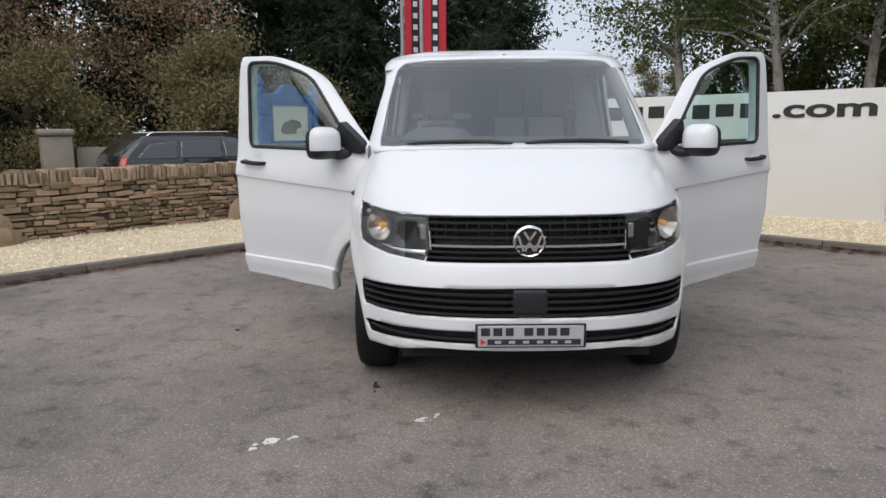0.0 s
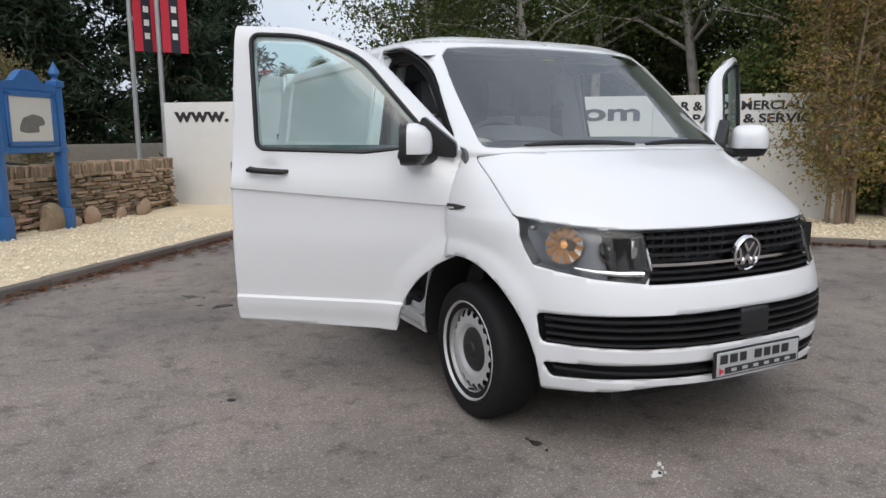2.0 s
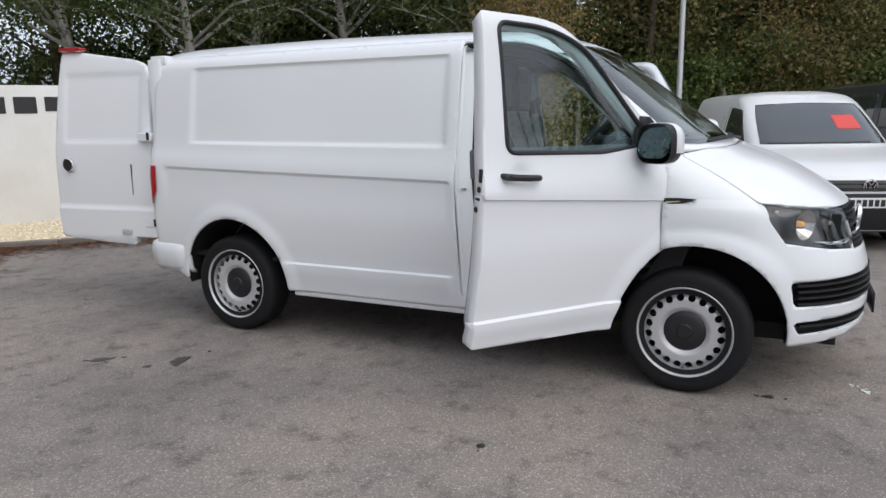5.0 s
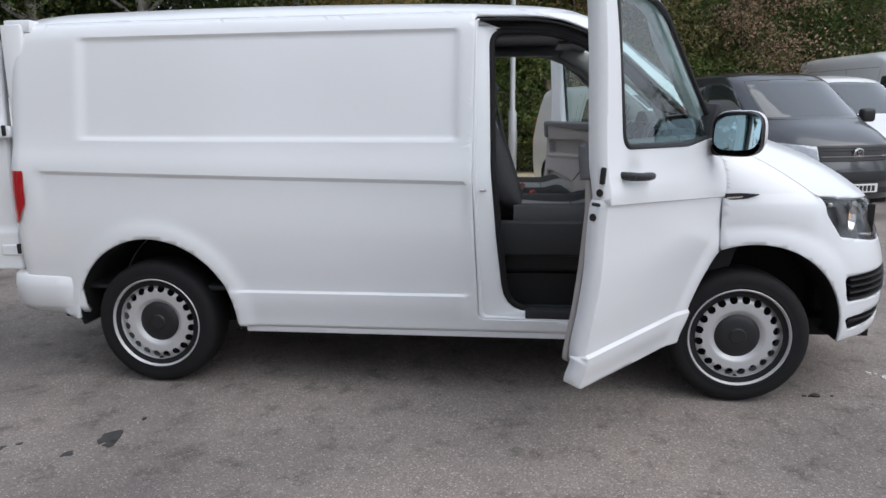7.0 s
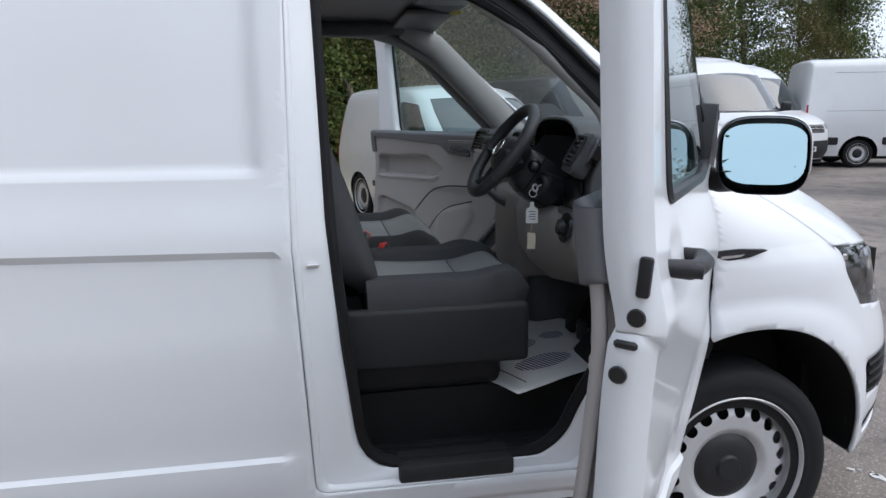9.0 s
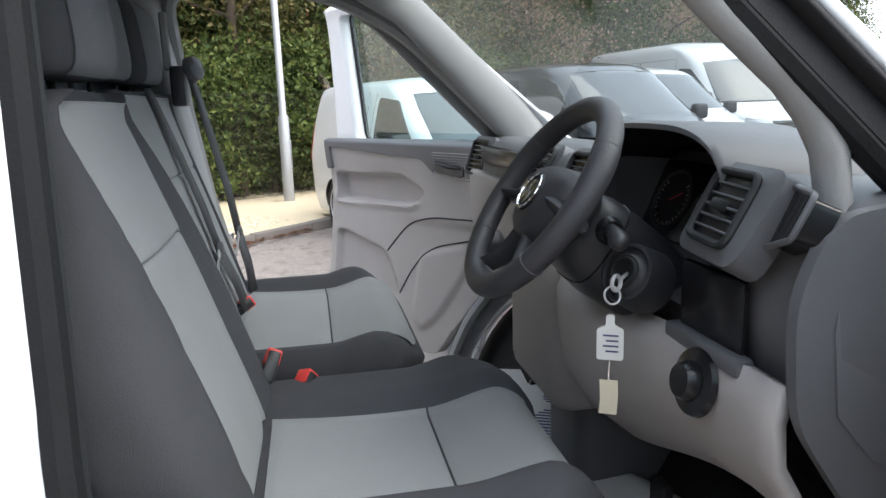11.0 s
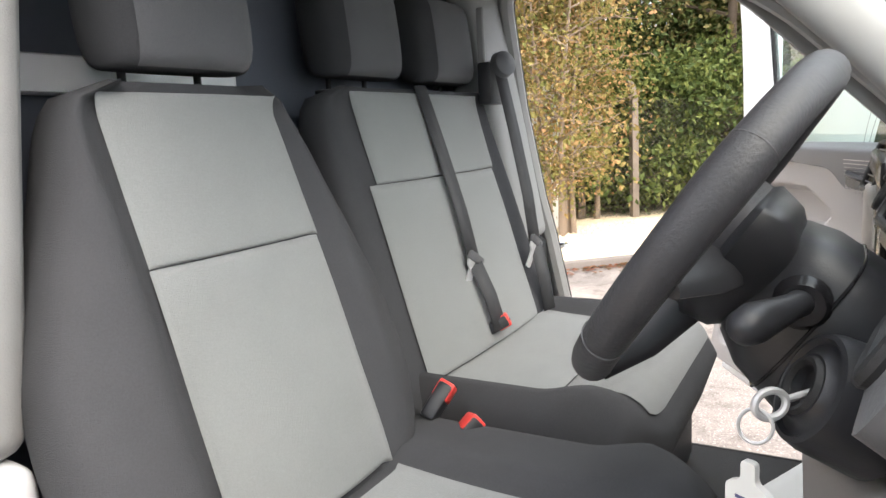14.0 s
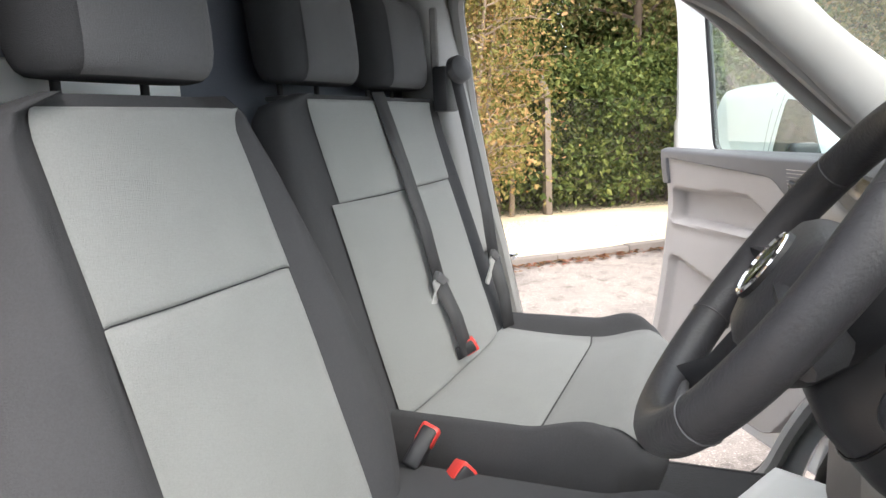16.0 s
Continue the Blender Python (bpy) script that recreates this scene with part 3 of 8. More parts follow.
# ---- the van's fittings ----
AMBER = mat("amber_bulb", (0.85, 0.42, 0.14), 0.25, coat=0.5, emit=0.25)
REFLECT = mat("headlight_reflector", (0.60, 0.575, 0.55), 0.22, metal=1.0)
SMOKE = mat("headlight_bezel", (0.19, 0.192, 0.20), 0.25, metal=0.5)
RED_LENS = mat("red_lamp_lens", (0.42, 0.012, 0.018), 0.12, coat=0.8)
PLATE = mat("plate_silver", (0.46, 0.47, 0.48), 0.4, vary=0.08, scale=30)
RED = mat("red_print", (0.62, 0.04, 0.06), 0.5)
MIRROR = mat("mirror_glass", (0.50, 0.66, 0.68), 0.015, metal=1.0)
PILLAR = mat("grey_pillar_trim", (0.33, 0.33, 0.325), 0.65, vary=0.04, bump=0.2, bump_scale=400)
U = 0.014


def bar_on_nose(z, th0, th1, h, out0, out1, name, material, parent, tilt=0.0, dz=None):
    """A bar that follows the nose at one height."""
    bm = bmesh.new()
    rings = []
    for th in lin(th0, th1, 2.5):
        zz = z + (dz(abs(th)) if dz else 0.0)
        pts = []
        for o, e in ((out0, -h / 2), (out1, -h / 2 + tilt), (out1, h / 2 - abs(tilt) * 0.3), (out0, h / 2)):
            p = front_pt(abs(th), zz, 1, o)
            pts.append(bm.verts.new((math.copysign(p[0], th), p[1], zz + e)))
        rings.append(pts)
    for A, B in zip(rings, rings[1:]):
        for k in range(4):
            bm.faces.new((A[k], B[k], B[(k + 1) % 4], A[(k + 1) % 4]))
    bm.faces.new(rings[0])
    bm.faces.new(rings[-1][::-1])
    bmesh.ops.recalc_face_normals(bm, faces=bm.faces)
    return part(name, bm, material, parent)


def fpt(th, z, out):
    p = front_pt(abs(th), z, 1, out)
    return (math.copysign(p[0], th) if th else 0.0, p[1], p[2])


def dense(poly, n=6):
    out = []
    for i in range(len(poly)):
        a, b = poly[i], poly[(i + 1) % len(poly)]
        out += [(a[0] + (b[0] - a[0]) * k / n, a[1] + (b[1] - a[1]) * k / n) for k in range(n)]
    return out


# radiator grille
grille = part("grille", sheet(lambda t, z: fpt(t, z, -0.05), lin(-28, 28, 2), lin(0.75, 1.0, 0.02), lambda t, z: grille_sd(t * U, z) + 0.01), BLACK, van, "black slatted grille with a chrome strip")
bm = bmesh.new()
gp = dense([(t * U, z) for t, z in GRILLE])
ring_a = [bm.verts.new(fpt(u / U, z, 0.002)) for u, z in gp]
ring_b = [bm.verts.new(fpt(u / U, z, -0.052)) for u, z in gp]
for i in range(len(gp)):
    bm.faces.new((ring_a[i], ring_b[i], ring_b[(i + 1) % len(gp)], ring_a[(i + 1) % len(gp)]))
part("grille_surround", bm, BLACK, grille)
for zz in (0.948, 0.915, 0.880):
    bar_on_nose(zz, -24, 24, 0.017, -0.05, 0.001, "slat", BLACK, grille, 0.004)
bar_on_nose(0.842, -24, 24, 0.012, -0.04, 0.006, "chrome_strip", CHROME, grille)
for zz in (0.812, 0.785):
    bar_on_nose(zz, -25, 25, 0.015, -0.05, 0.001, "slat", BLACK, grille, 0.004)
for k in range(-7, 8):
    if k:
        th = k * 3.2
        p = fpt(th, 0.9, -0.02)
        part("grille_rib", boxed(p[0] - 0.003, p[0] + 0.003, p[1] - 0.004, p[1] + 0.02, 0.86, 0.965), BLACK, grille)
# round emblem
emb = part("emblem", lathe([(0.0, 0.012), (0.066, 0.014), (0.069, 0.014)], 40, "z"), BLACK, van, "round chrome emblem on a black disc", xf=pose(0, -0.815, 0.868, 96, 0, 0))
part("emblem_ring", lathe([(0.066, 0.008), (0.066, 0.022), (0.072, 0.026), (0.079, 0.020), (0.080, 0.004)], 48, "z"), CHROME, emb, xf=pose(0, -0.815, 0.868, 96, 0, 0))


def emblem_strokes(parent, xf, r):
    for a, b in (((-0.40, 0.72), (0.0, 0.12)), ((0.40, 0.72), (0.0, 0.12)), ((-0.78, 0.42), (-0.36, -0.75)), ((0.78, 0.42), (0.36, -0.75)), ((-0.36, -0.75), (0.0, -0.02)), ((0.36, -0.75), (0.0, -0.02))):
        bm_ = bmesh.new()
        d = Vector((b[0] - a[0], b[1] - a[1]))
        n = Vector((-d.y, d.x)).normalized() * 0.085
        q = [bm_.verts.new(((a[0] + k * n.x) * r, (a[1] + k * n.y) * r, 0)) for k in (1, -1)] + [bm_.verts.new(((b[0] + k * n.x) * r, (b[1] + k * n.y) * r, 0)) for k in (-1, 1)]
        ex = bmesh.ops.extrude_face_region(bm_, geom=[bm_.faces.new(q)])
        bmesh.ops.translate(bm_, verts=[v for v in ex["geom"] if isinstance(v, bmesh.types.BMVert)], vec=(0, 0, 0.008))
        bmesh.ops.recalc_face_normals(bm_, faces=bm_.faces)
        part("emblem_stroke", bm_, CHROME, parent, xf=xf)


emblem_strokes(emb, pose(0, -0.830, 0.866, 96, 0, 0), 0.07)

# lower intake and slot of the bumper
for nm, sdp, poly, depth, z0, z1 in (("lower_intake", lower_sd, LOWER, -0.055, 0.48, 0.67), ("bumper_slot", slot_sd, SLOT, -0.04, 0.33, 0.46)):
    lo = part(nm, sheet(lambda t, z: fpt(t, z, depth), lin(-64, 64, 2), lin(z0, z1, 0.012), lambda t, z: sdp(t * U, z) + 0.012), BLACK, van, "black intake with three slats" if nm == "lower_intake" else "black slot across the bumper")
    bm = bmesh.new()
    gp = dense(poly, 3)
    ring_a = [bm.verts.new(fpt(u / U, z, 0.003)) for u, z in gp]
    ring_b = [bm.verts.new(fpt(u / U, z, depth)) for u, z in gp]
    for i in range(len(gp)):
        bm.faces.new((ring_a[i], ring_b[i], ring_b[(i + 1) % len(gp)], ring_a[(i + 1) % len(gp)]))
    part("intake_surround", bm, BLACK, lo)
    if nm == "lower_intake":
        for zz in (0.617, 0.585, 0.553, 0.521):
            bar_on_nose(zz, -58, 58, 0.017, -0.05, 0.004, "slat", BLACK, lo, 0.005, lambda a: -0.006 * step01(20, 58, a))
        part("sensor_cover", rbox(-0.085, 0.085, -0.903, -0.85, 0.522, 0.645, 0.015, 3), BLACK, lo, "dark square sensor cover")
    else:
        bar_on_nose(0.398, -56, 56, 0.012, -0.038, -0.004, "slat", BLACK, lo)
# number plate board, lettering as plain bars
plate = part("plate_board", rbox(-0.262, 0.262, -0.925, -0.912, 0.372, 0.488, 0.006, 2), BLACK, van, "silver plate with dark bars of print")
part("plate_face", rbox(-0.25, 0.25, -0.929, -0.922, 0.379, 0.481, 0.003, 1), PLATE, plate)
px = -0.235
for wd in (0.05, 0.05, 0.045, None, 0.05, 0.045, 0.05, 0.05):
    if wd is None:
        px += 0.035
        continue
    bm = boxed(px, px + wd - 0.008, -0.932, -0.9285, 0.433, 0.470)
    part("print_bar", bm, LETTER, plate)
    px += wd + 0.008
part("print_band", boxed(-0.205, 0.235, -0.932, -0.9285, 0.389, 0.416), LETTER, plate)
part("print_mark", prism([(-0.238, 0.388), (-0.21, 0.402), (-0.238, 0.418)], -0.932, -0.9285, "xz"), RED, plate)
for k in range(6):
    part("print_dash", boxed(-0.17 + k * 0.066, -0.14 + k * 0.066, -0.934, -0.9315, 0.396, 0.409), PLATE, plate)


def headlight(s):
    bowl = part("headlight", sheet(lambda t, z: fpt(s * t, z, -0.075 + 0.02 * math.sin(t * 0.2)), lin(22, 64, 2), lin(0.75, 1.03, 0.014), lambda t, z: head_sd(t * U, z) + 0.012, s < 0), SMOKE, van, "clear headlight with chrome reflectors in a dark bezel")
    bm = bmesh.new()
    gp = dense(HEAD, 2)
    ring_a = [bm.verts.new(fpt(s * u / U, z, 0.0)) for u, z in gp]
    ring_b = [bm.verts.new(fpt(s * u / U, z, -0.08)) for u, z in gp]
    for i in range(len(gp)):
        bm.faces.new((ring_a[i], ring_b[i], ring_b[(i + 1) % len(gp)], ring_a[(i + 1) % len(gp)]))
    part("bezel", bm, SMOKE, bowl)
    lens = part("lens", sheet(lambda t, z: fpt(s * t, z, -0.001), lin(22, 64, 1.5), lin(0.75, 1.03, 0.012), lambda t, z: head_sd(t * U, z) - 0.001, s < 0), LENS, bowl, "clear plastic lens")
    lens.visible_shadow = False
    for th, z, r, nm in ((49, 0.912, 0.078, "reflector"), (34.5, 0.905, 0.058, "reflector")):
        c = Vector(fpt(s * th, z, -0.07))
        d = (Vector(fpt(s * th * 0.75, z, 0.3)) - Vector(fpt(s * th * 0.75, z, 0.0))).normalized()
        rot = d.to_track_quat("Z", "Y").to_matrix().to_4x4()
        part(nm, lathe([(0.004, -0.012), (r * 0.25, -0.010), (r * 0.45, 0.0), (r * 0.65, 0.014), (r * 0.85, 0.034), (r, 0.055), (r * 1.03, 0.055)], 11, "z", Matrix.Translation(c) @ rot), REFLECT, bowl, angle=12)
        part("bulb", lathe([(0.0, 0.048), (0.010, 0.046), (0.015, 0.038), (0.015, 0.004), (0.0, 0.0)] if th == 49 else [(0.0, 0.05), (0.010, 0.048), (0.014, 0.04), (0.014, 0.012), (0.0, 0.01)], 18, "z", Matrix.Translation(c) @ rot), AMBER if th == 49 else CHROME, bowl)
    for th, z, hgt in ((57, 0.975, 0.022), (27.5, 0.90, 0.075)):
        c = Vector(fpt(s * th, z, -0.03))
        part("reflector_step", rbox(c.x - 0.016, c.x + 0.016, c.y - 0.012, c.y + 0.012, z - hgt / 2, z + hgt / 2, 0.004, 1), REFLECT, bowl)
    bm = bmesh.new()
    pts = [(26, 0.806), (33, 0.806), (40, 0.812), (46, 0.824)]
    tube_into(bm, [fpt(s * t, z, -0.018) for t, z in pts], [0.014, 0.013, 0.010, 0.004], 8)
    part("chrome_blade", bm, CHROME, bowl)
    return bowl


headlight(-1), headlight(1)


def wheel(x, y, s):
    X = Matrix.Translation((x, y, 0.335)) @ Matrix.Diagonal((s, 1, 1, 1))
    w = part("wheel", lathe([(0.205, -0.095), (0.238, -0.105), (0.28, -0.112), (0.318, -0.10), (0.331, -0.08), (0.335, -0.05), (0.335, 0.05), (0.331, 0.078), (0.319, 0.097), (0.30, 0.105), (0.275, 0.108), (0.262, 0.104), (0.258, 0.106), (0.245, 0.103), (0.237, 0.094), (0.205, 0.09)], 72), RUBBER, van, "black tyre on a silver steel wheel", 50, X)
    part("rim", lathe([(0.236, 0.088), (0.245, 0.102), (0.241, 0.106), (0.235, 0.100), (0.231, 0.088), (0.226, 0.080), (0.219, 0.073), (0.2150, 0.062), (0.2140, 0.030), (0.210, -0.08), (0.15, -0.085)], 64), STEEL, w, xf=X)

    def disc(a, r):
        prof = 0.060 + 0.018 * (1 - step01(0.170, 0.212, r)) - 0.022 * (1 - step01(0.095, 0.135, r))
        return (prof, r * math.cos(a), r * math.sin(a))
    N = 20

    def hole(a, r):
        k = (a / math.tau * N) % 1.0 - 0.5
        return math.hypot(k * math.tau / N * 0.184, r - 0.184) - 0.0188
    part("wheel_disc", sheet(disc, lin(0, math.tau, math.tau / 240), lin(0.085, 0.2155, 0.0052), hole, False), STEEL, w, "silver steel disc with round vent holes", xf=X)
    cap_bm = lathe([(0.0, 0.086), (0.035, 0.086), (0.042, 0.078), (0.075, 0.076), (0.094, 0.071), (0.108, 0.062), (0.112, 0.046)], 40)
    part("hub_cap", cap_bm, BLACK, w, "black plastic hub cap", 25, X)
    part("brake_drum", lathe([(0.0, 0.005), (0.2085, 0.004), (0.2085, -0.03)], 40), UNDER, w, xf=X)
    part("valve", tube([(0.06, 0.0, -0.205), (0.092, 0.0, -0.195)], 0.005, 8), RUBBER, w, xf=X)
    return w


for yy in (0.0, 3.0):
    for s in (-1, 1):
        wheel(s * 0.808, yy, s)

# wheel housings, floor pan and cargo lining
for c in (ARCH_F, ARCH_R):
    for s in (-1, 1):
        bm = bmesh.new()
        prev = None
        for k in range(25):
            a = radians(-18 + 216 * k / 24)
            cy, cz = c[0] + (c[2] + 0.004) * math.cos(a), c[1] + (c[2] + 0.004) * math.sin(a) * (1 if math.sin(a) > 0 else 1.0)
            row = [bm.verts.new((s * 0.46, cy, max(cz, 0.31))), bm.verts.new((s * (side_x(cy, max(cz, 0.3)) + 0.008), cy, max(cz, 0.31)))]
            if prev:
                bm.faces.new((prev[0], prev[1], row[1], row[0]))
            prev = row
        part("wheel_housing", bm, UNDER, van)
        part("housing_back", prism([(c[0] + (c[2]) * math.cos(radians(-18 + 216 * k / 24)), max(0.31, c[1] + c[2] * math.sin(radians(-18 + 216 * k / 24)))) for k in range(25)], s * 0.46, s * 0.45), UNDER, van)
part("floor_pan", boxed(-0.62, 0.62, -0.72, 3.72, 0.27, 0.36), UNDER, van)
part("cargo_floor", rbox(-0.84, 0.84, 1.40, 3.74, 0.50, 0.53, 0.01, 1), TRIM, van, "dark ribbed cargo floor")
for s in (-1, 1):
    part("sill", rbox(min(s * 0.66, s * 0.905), max(s * 0.66, s * 0.905), 0.48, 2.50, 0.30, 0.395, 0.012, 2), WHITE, van)
part("nose_lining", boxed(-0.60, 0.60, -0.70, -0.45, 0.40, 0.95), UNDER, van)

# jambs of the cab doors and their seals
OUTER = [(0.135, 0.83, 0.02), (0.135, 1.19, 0.02), (0.170, 1.285, 0.02), (0.645, 1.74, 0.14), (0.905, 1.85, 0.14), (1.288, 1.864, 0.02), (1.295, 1.1, 0.01), (1.265, 0.405, 0.03), (0.50, 0.40, 0.03), (0.455, 0.46, 0.03), (0.423, 0.566, 0.03), (0.353, 0.676, 0.03), (0.257, 0.765, 0.03)]
INNER = [(0.27, 0.89, 0.05), (0.27, 1.16, 0.05), (0.265, 1.305, 0.05), (0.665, 1.69, 0.14), (0.905, 1.802, 0.14), (1.215, 1.812, 0.08), (1.20, 1.15, 0.06), (1.13, 0.445, 0.13), (0.62, 0.44, 0.05), (0.54, 0.50, 0.05), (0.50, 0.60, 0.05), (0.44, 0.71, 0.05), (0.35, 0.81, 0.05)]
out_s, in_s = smooth_poly(OUTER, 0.03), smooth_poly(INNER, 0.05)


def far_shift(s, y, z):
    return step01(0.95, 1.12, y) * (0.04 + 0.09 * step01(0.6, 1.7, z)) if s > 0 else 0.0


for s in (-1, 1):
    bm = bmesh.new()
    n = len(out_s)
    rows = []
    for k, d in ((0.0, 0.008), (0.12, 0.035), (0.75, 0.045), (1.0, 0.065)):
        row = []
        for (y0, z0), (y1, z1) in zip(out_s, in_s):
            y, z = y0 + (y1 - y0) * k, z0 + (z1 - z0) * k
            row.append(bm.verts.new((s * (side_x(y, z) - d), y + far_shift(s, y, z) + (0.2 if s < 0 else 1.2) * d * (1 - step01(0.5, 1.0, y)) * step01(1.2, 1.3, z), z)))
        rows.append(row)
    for A, B in zip(rows, rows[1:]):
        for i in range(n):
            bm.faces.new((A[i], A[(i + 1) % n], B[(i + 1) % n], B[i]))
    bmesh.ops.recalc_face_normals(bm, faces=bm.faces)
    jamb = part("door_jamb", bm, WHITE, van, "white painted door jamb with black seal")
    jamb.data.materials.append(RUBBER if s < 0 else PILLAR)
    for f in jamb.data.polygons:
        if f.center.z > 1.30 and f.center.y < 1.17:
            f.material_index = 1
    solid(jamb, 0.01, 0)
    part("door_seal", tube([(s * (side_x(y, z) - 0.062), y + far_shift(s, y, z), z) for y, z in dense(in_s, 2)], 0.017, 8, True), RUBBER, jamb)
    # strip of dark lining inside the seal
    part("jamb_lining", tube([(s * (side_x(y, z) - (0.078 if s < 0 else 0.095)), y + 0.012 * (0.8 - y) + far_shift(s, y, z), z) for y, z in dense(in_s, 2)], 0.011 if s < 0 else 0.022, 8, True), TRIM if s < 0 else PILLAR, jamb)
    # striker and tread strip
    part("striker", tube([(s * 0.87, 1.235, 1.055), (s * 0.915, 1.235, 1.055), (s * 0.915, 1.262, 1.055)], 0.006, 8), CHROME, jamb)
    part("tread_strip", rbox(min(s * 0.80, s * 0.912), max(s * 0.80, s * 0.912), 0.70, 1.035, 0.403, 0.456, 0.010, 2), TRIM, van, "black ribbed tread strip")
    # door check strap
    part("check_strap", rbox(min(s * 0.86, s * 0.93), max(s * 0.86, s * 0.93), 0.175, 0.20, 0.93, 0.97, 0.004, 1), BLACK, jamb)
    for hz in (0.88, 1.12):
        part("hinge", rbox(min(s * 0.86, s * 0.915), max(s * 0.86, s * 0.915), 0.13, 0.185, hz, hz + 0.08, 0.006, 1), WHITE, jamb)
    # fender marker
    fm = part("fender_marker", prism(smooth_poly([(0.13, 1.012), (0.13, 1.045), (0.055, 1.048), (-0.035, 1.042), (0.025, 1.022)], 0.008, 3), s * 0.935, s * 0.953), BLACK, van, "black side marker with a silver inlay")
    part("marker_inlay", prism(smooth_poly([(0.115, 1.022), (0.115, 1.030), (0.04, 1.034), (0.055, 1.026)], 0.003, 2), s * 0.951, s * 0.956), CHROME, fm)
# wipers and cowl
for x0, x1 in ((-0.62, -0.02), (0.05, 0.66)):
    pts = []
    for k in range(9):
        x = x0 + (x1 - x0) * k / 8
        th = math.degrees(math.asin(min(1, (abs(x) / HALF(1.33)) ** (NX / 2))))
        p = front_pt(th, 1.322 + 0.012 * math.sin(k / 8 * math.pi), 1, 0.012)
        pts.append((x, p[1], p[2]))
    part("wiper", tube(pts, [0.005] + [0.011] * 7 + [0.005], 8), BLACK, van)
part("cowl", sheet(lambda t, z: fpt(t, z, -0.012), lin(-54, 54, 2), lin(1.255, 1.335, 0.01), lambda t, z: min(z - COWL(abs(t)) + 0.012, 1.335 - z)), BLACK, van, "black plastic cowl")


# door furniture
def door_parts(s, skin):
    xf = door_xf(s)

    def X(y, z, d=0.0):
        return s * (side_x(y, z) + d)
    h = part("door_handle", tube([(X(0.985, 1.185, -0.005), 0.985, 1.183), (X(1.0, 1.185, 0.030), 1.0, 1.184), (X(1.06, 1.187, 0.042), 1.06, 1.187), (X(1.13, 1.19, 0.038), 1.13, 1.19), (X(1.165, 1.192, 0.03), 1.165, 1.192), (X(1.178, 1.192, -0.005), 1.178, 1.192)], [0.010, 0.014, 0.015, 0.015, 0.016, 0.014], 12), BLACK, skin, "black pull handle", xf=xf)
    if s < 0:
        part("key_lock", lathe([(0.0, 0.03), (0.011, 0.03), (0.013, 0.0)], 16, "x", Matrix.Translation((X(1.17, 1.19, 0.02), 1.17, 1.192)) @ Matrix.Diagonal((s, 1, 1, 1))), BLACK, skin, xf=xf)
    # edge fittings on the shut face
    latch = part("shut_face_latch", rbox(min(X(1.27, 1.165, -0.016), X(1.27, 1.165, -0.036)), max(X(1.27, 1.165, -0.016), X(1.27, 1.165, -0.036)), 1.272, 1.286, 1.165, 1.225, 0.005, 2), BLACK, skin, xf=xf)
    for z, d_ in ((1.135, -0.05), (1.045, -0.085)):
        part("shut_face_plug", lathe([(0.0, 0.003), (0.012, 0.003), (0.014, 0.0)], 16, "x", Matrix.Translation((X(1.27, z, d_ * 0.72), 1.2825, z)) @ Matrix.Rotation(radians(90), 4, "Z")), BLACK, skin, xf=xf)
    part("latch_slot", rbox(min(X(1.27, 1.09, -0.07), X(1.27, 1.09, -0.035)), max(X(1.27, 1.09, -0.07), X(1.27, 1.09, -0.035)), 1.272, 1.284, 1.085, 1.098, 0.004, 1), BLACK, skin, xf=xf)
    # black triangle at the foot of the pillar
    part("mirror_base", prism(smooth_poly([(0.145, 1.26), (0.145, 1.33), (0.31, 1.46), (0.38, 1.285)], 0.02, 3), X(0.27, 1.36, -0.03), X(0.27, 1.33, 0.014)), BLACK, skin, xf=xf)
    return h


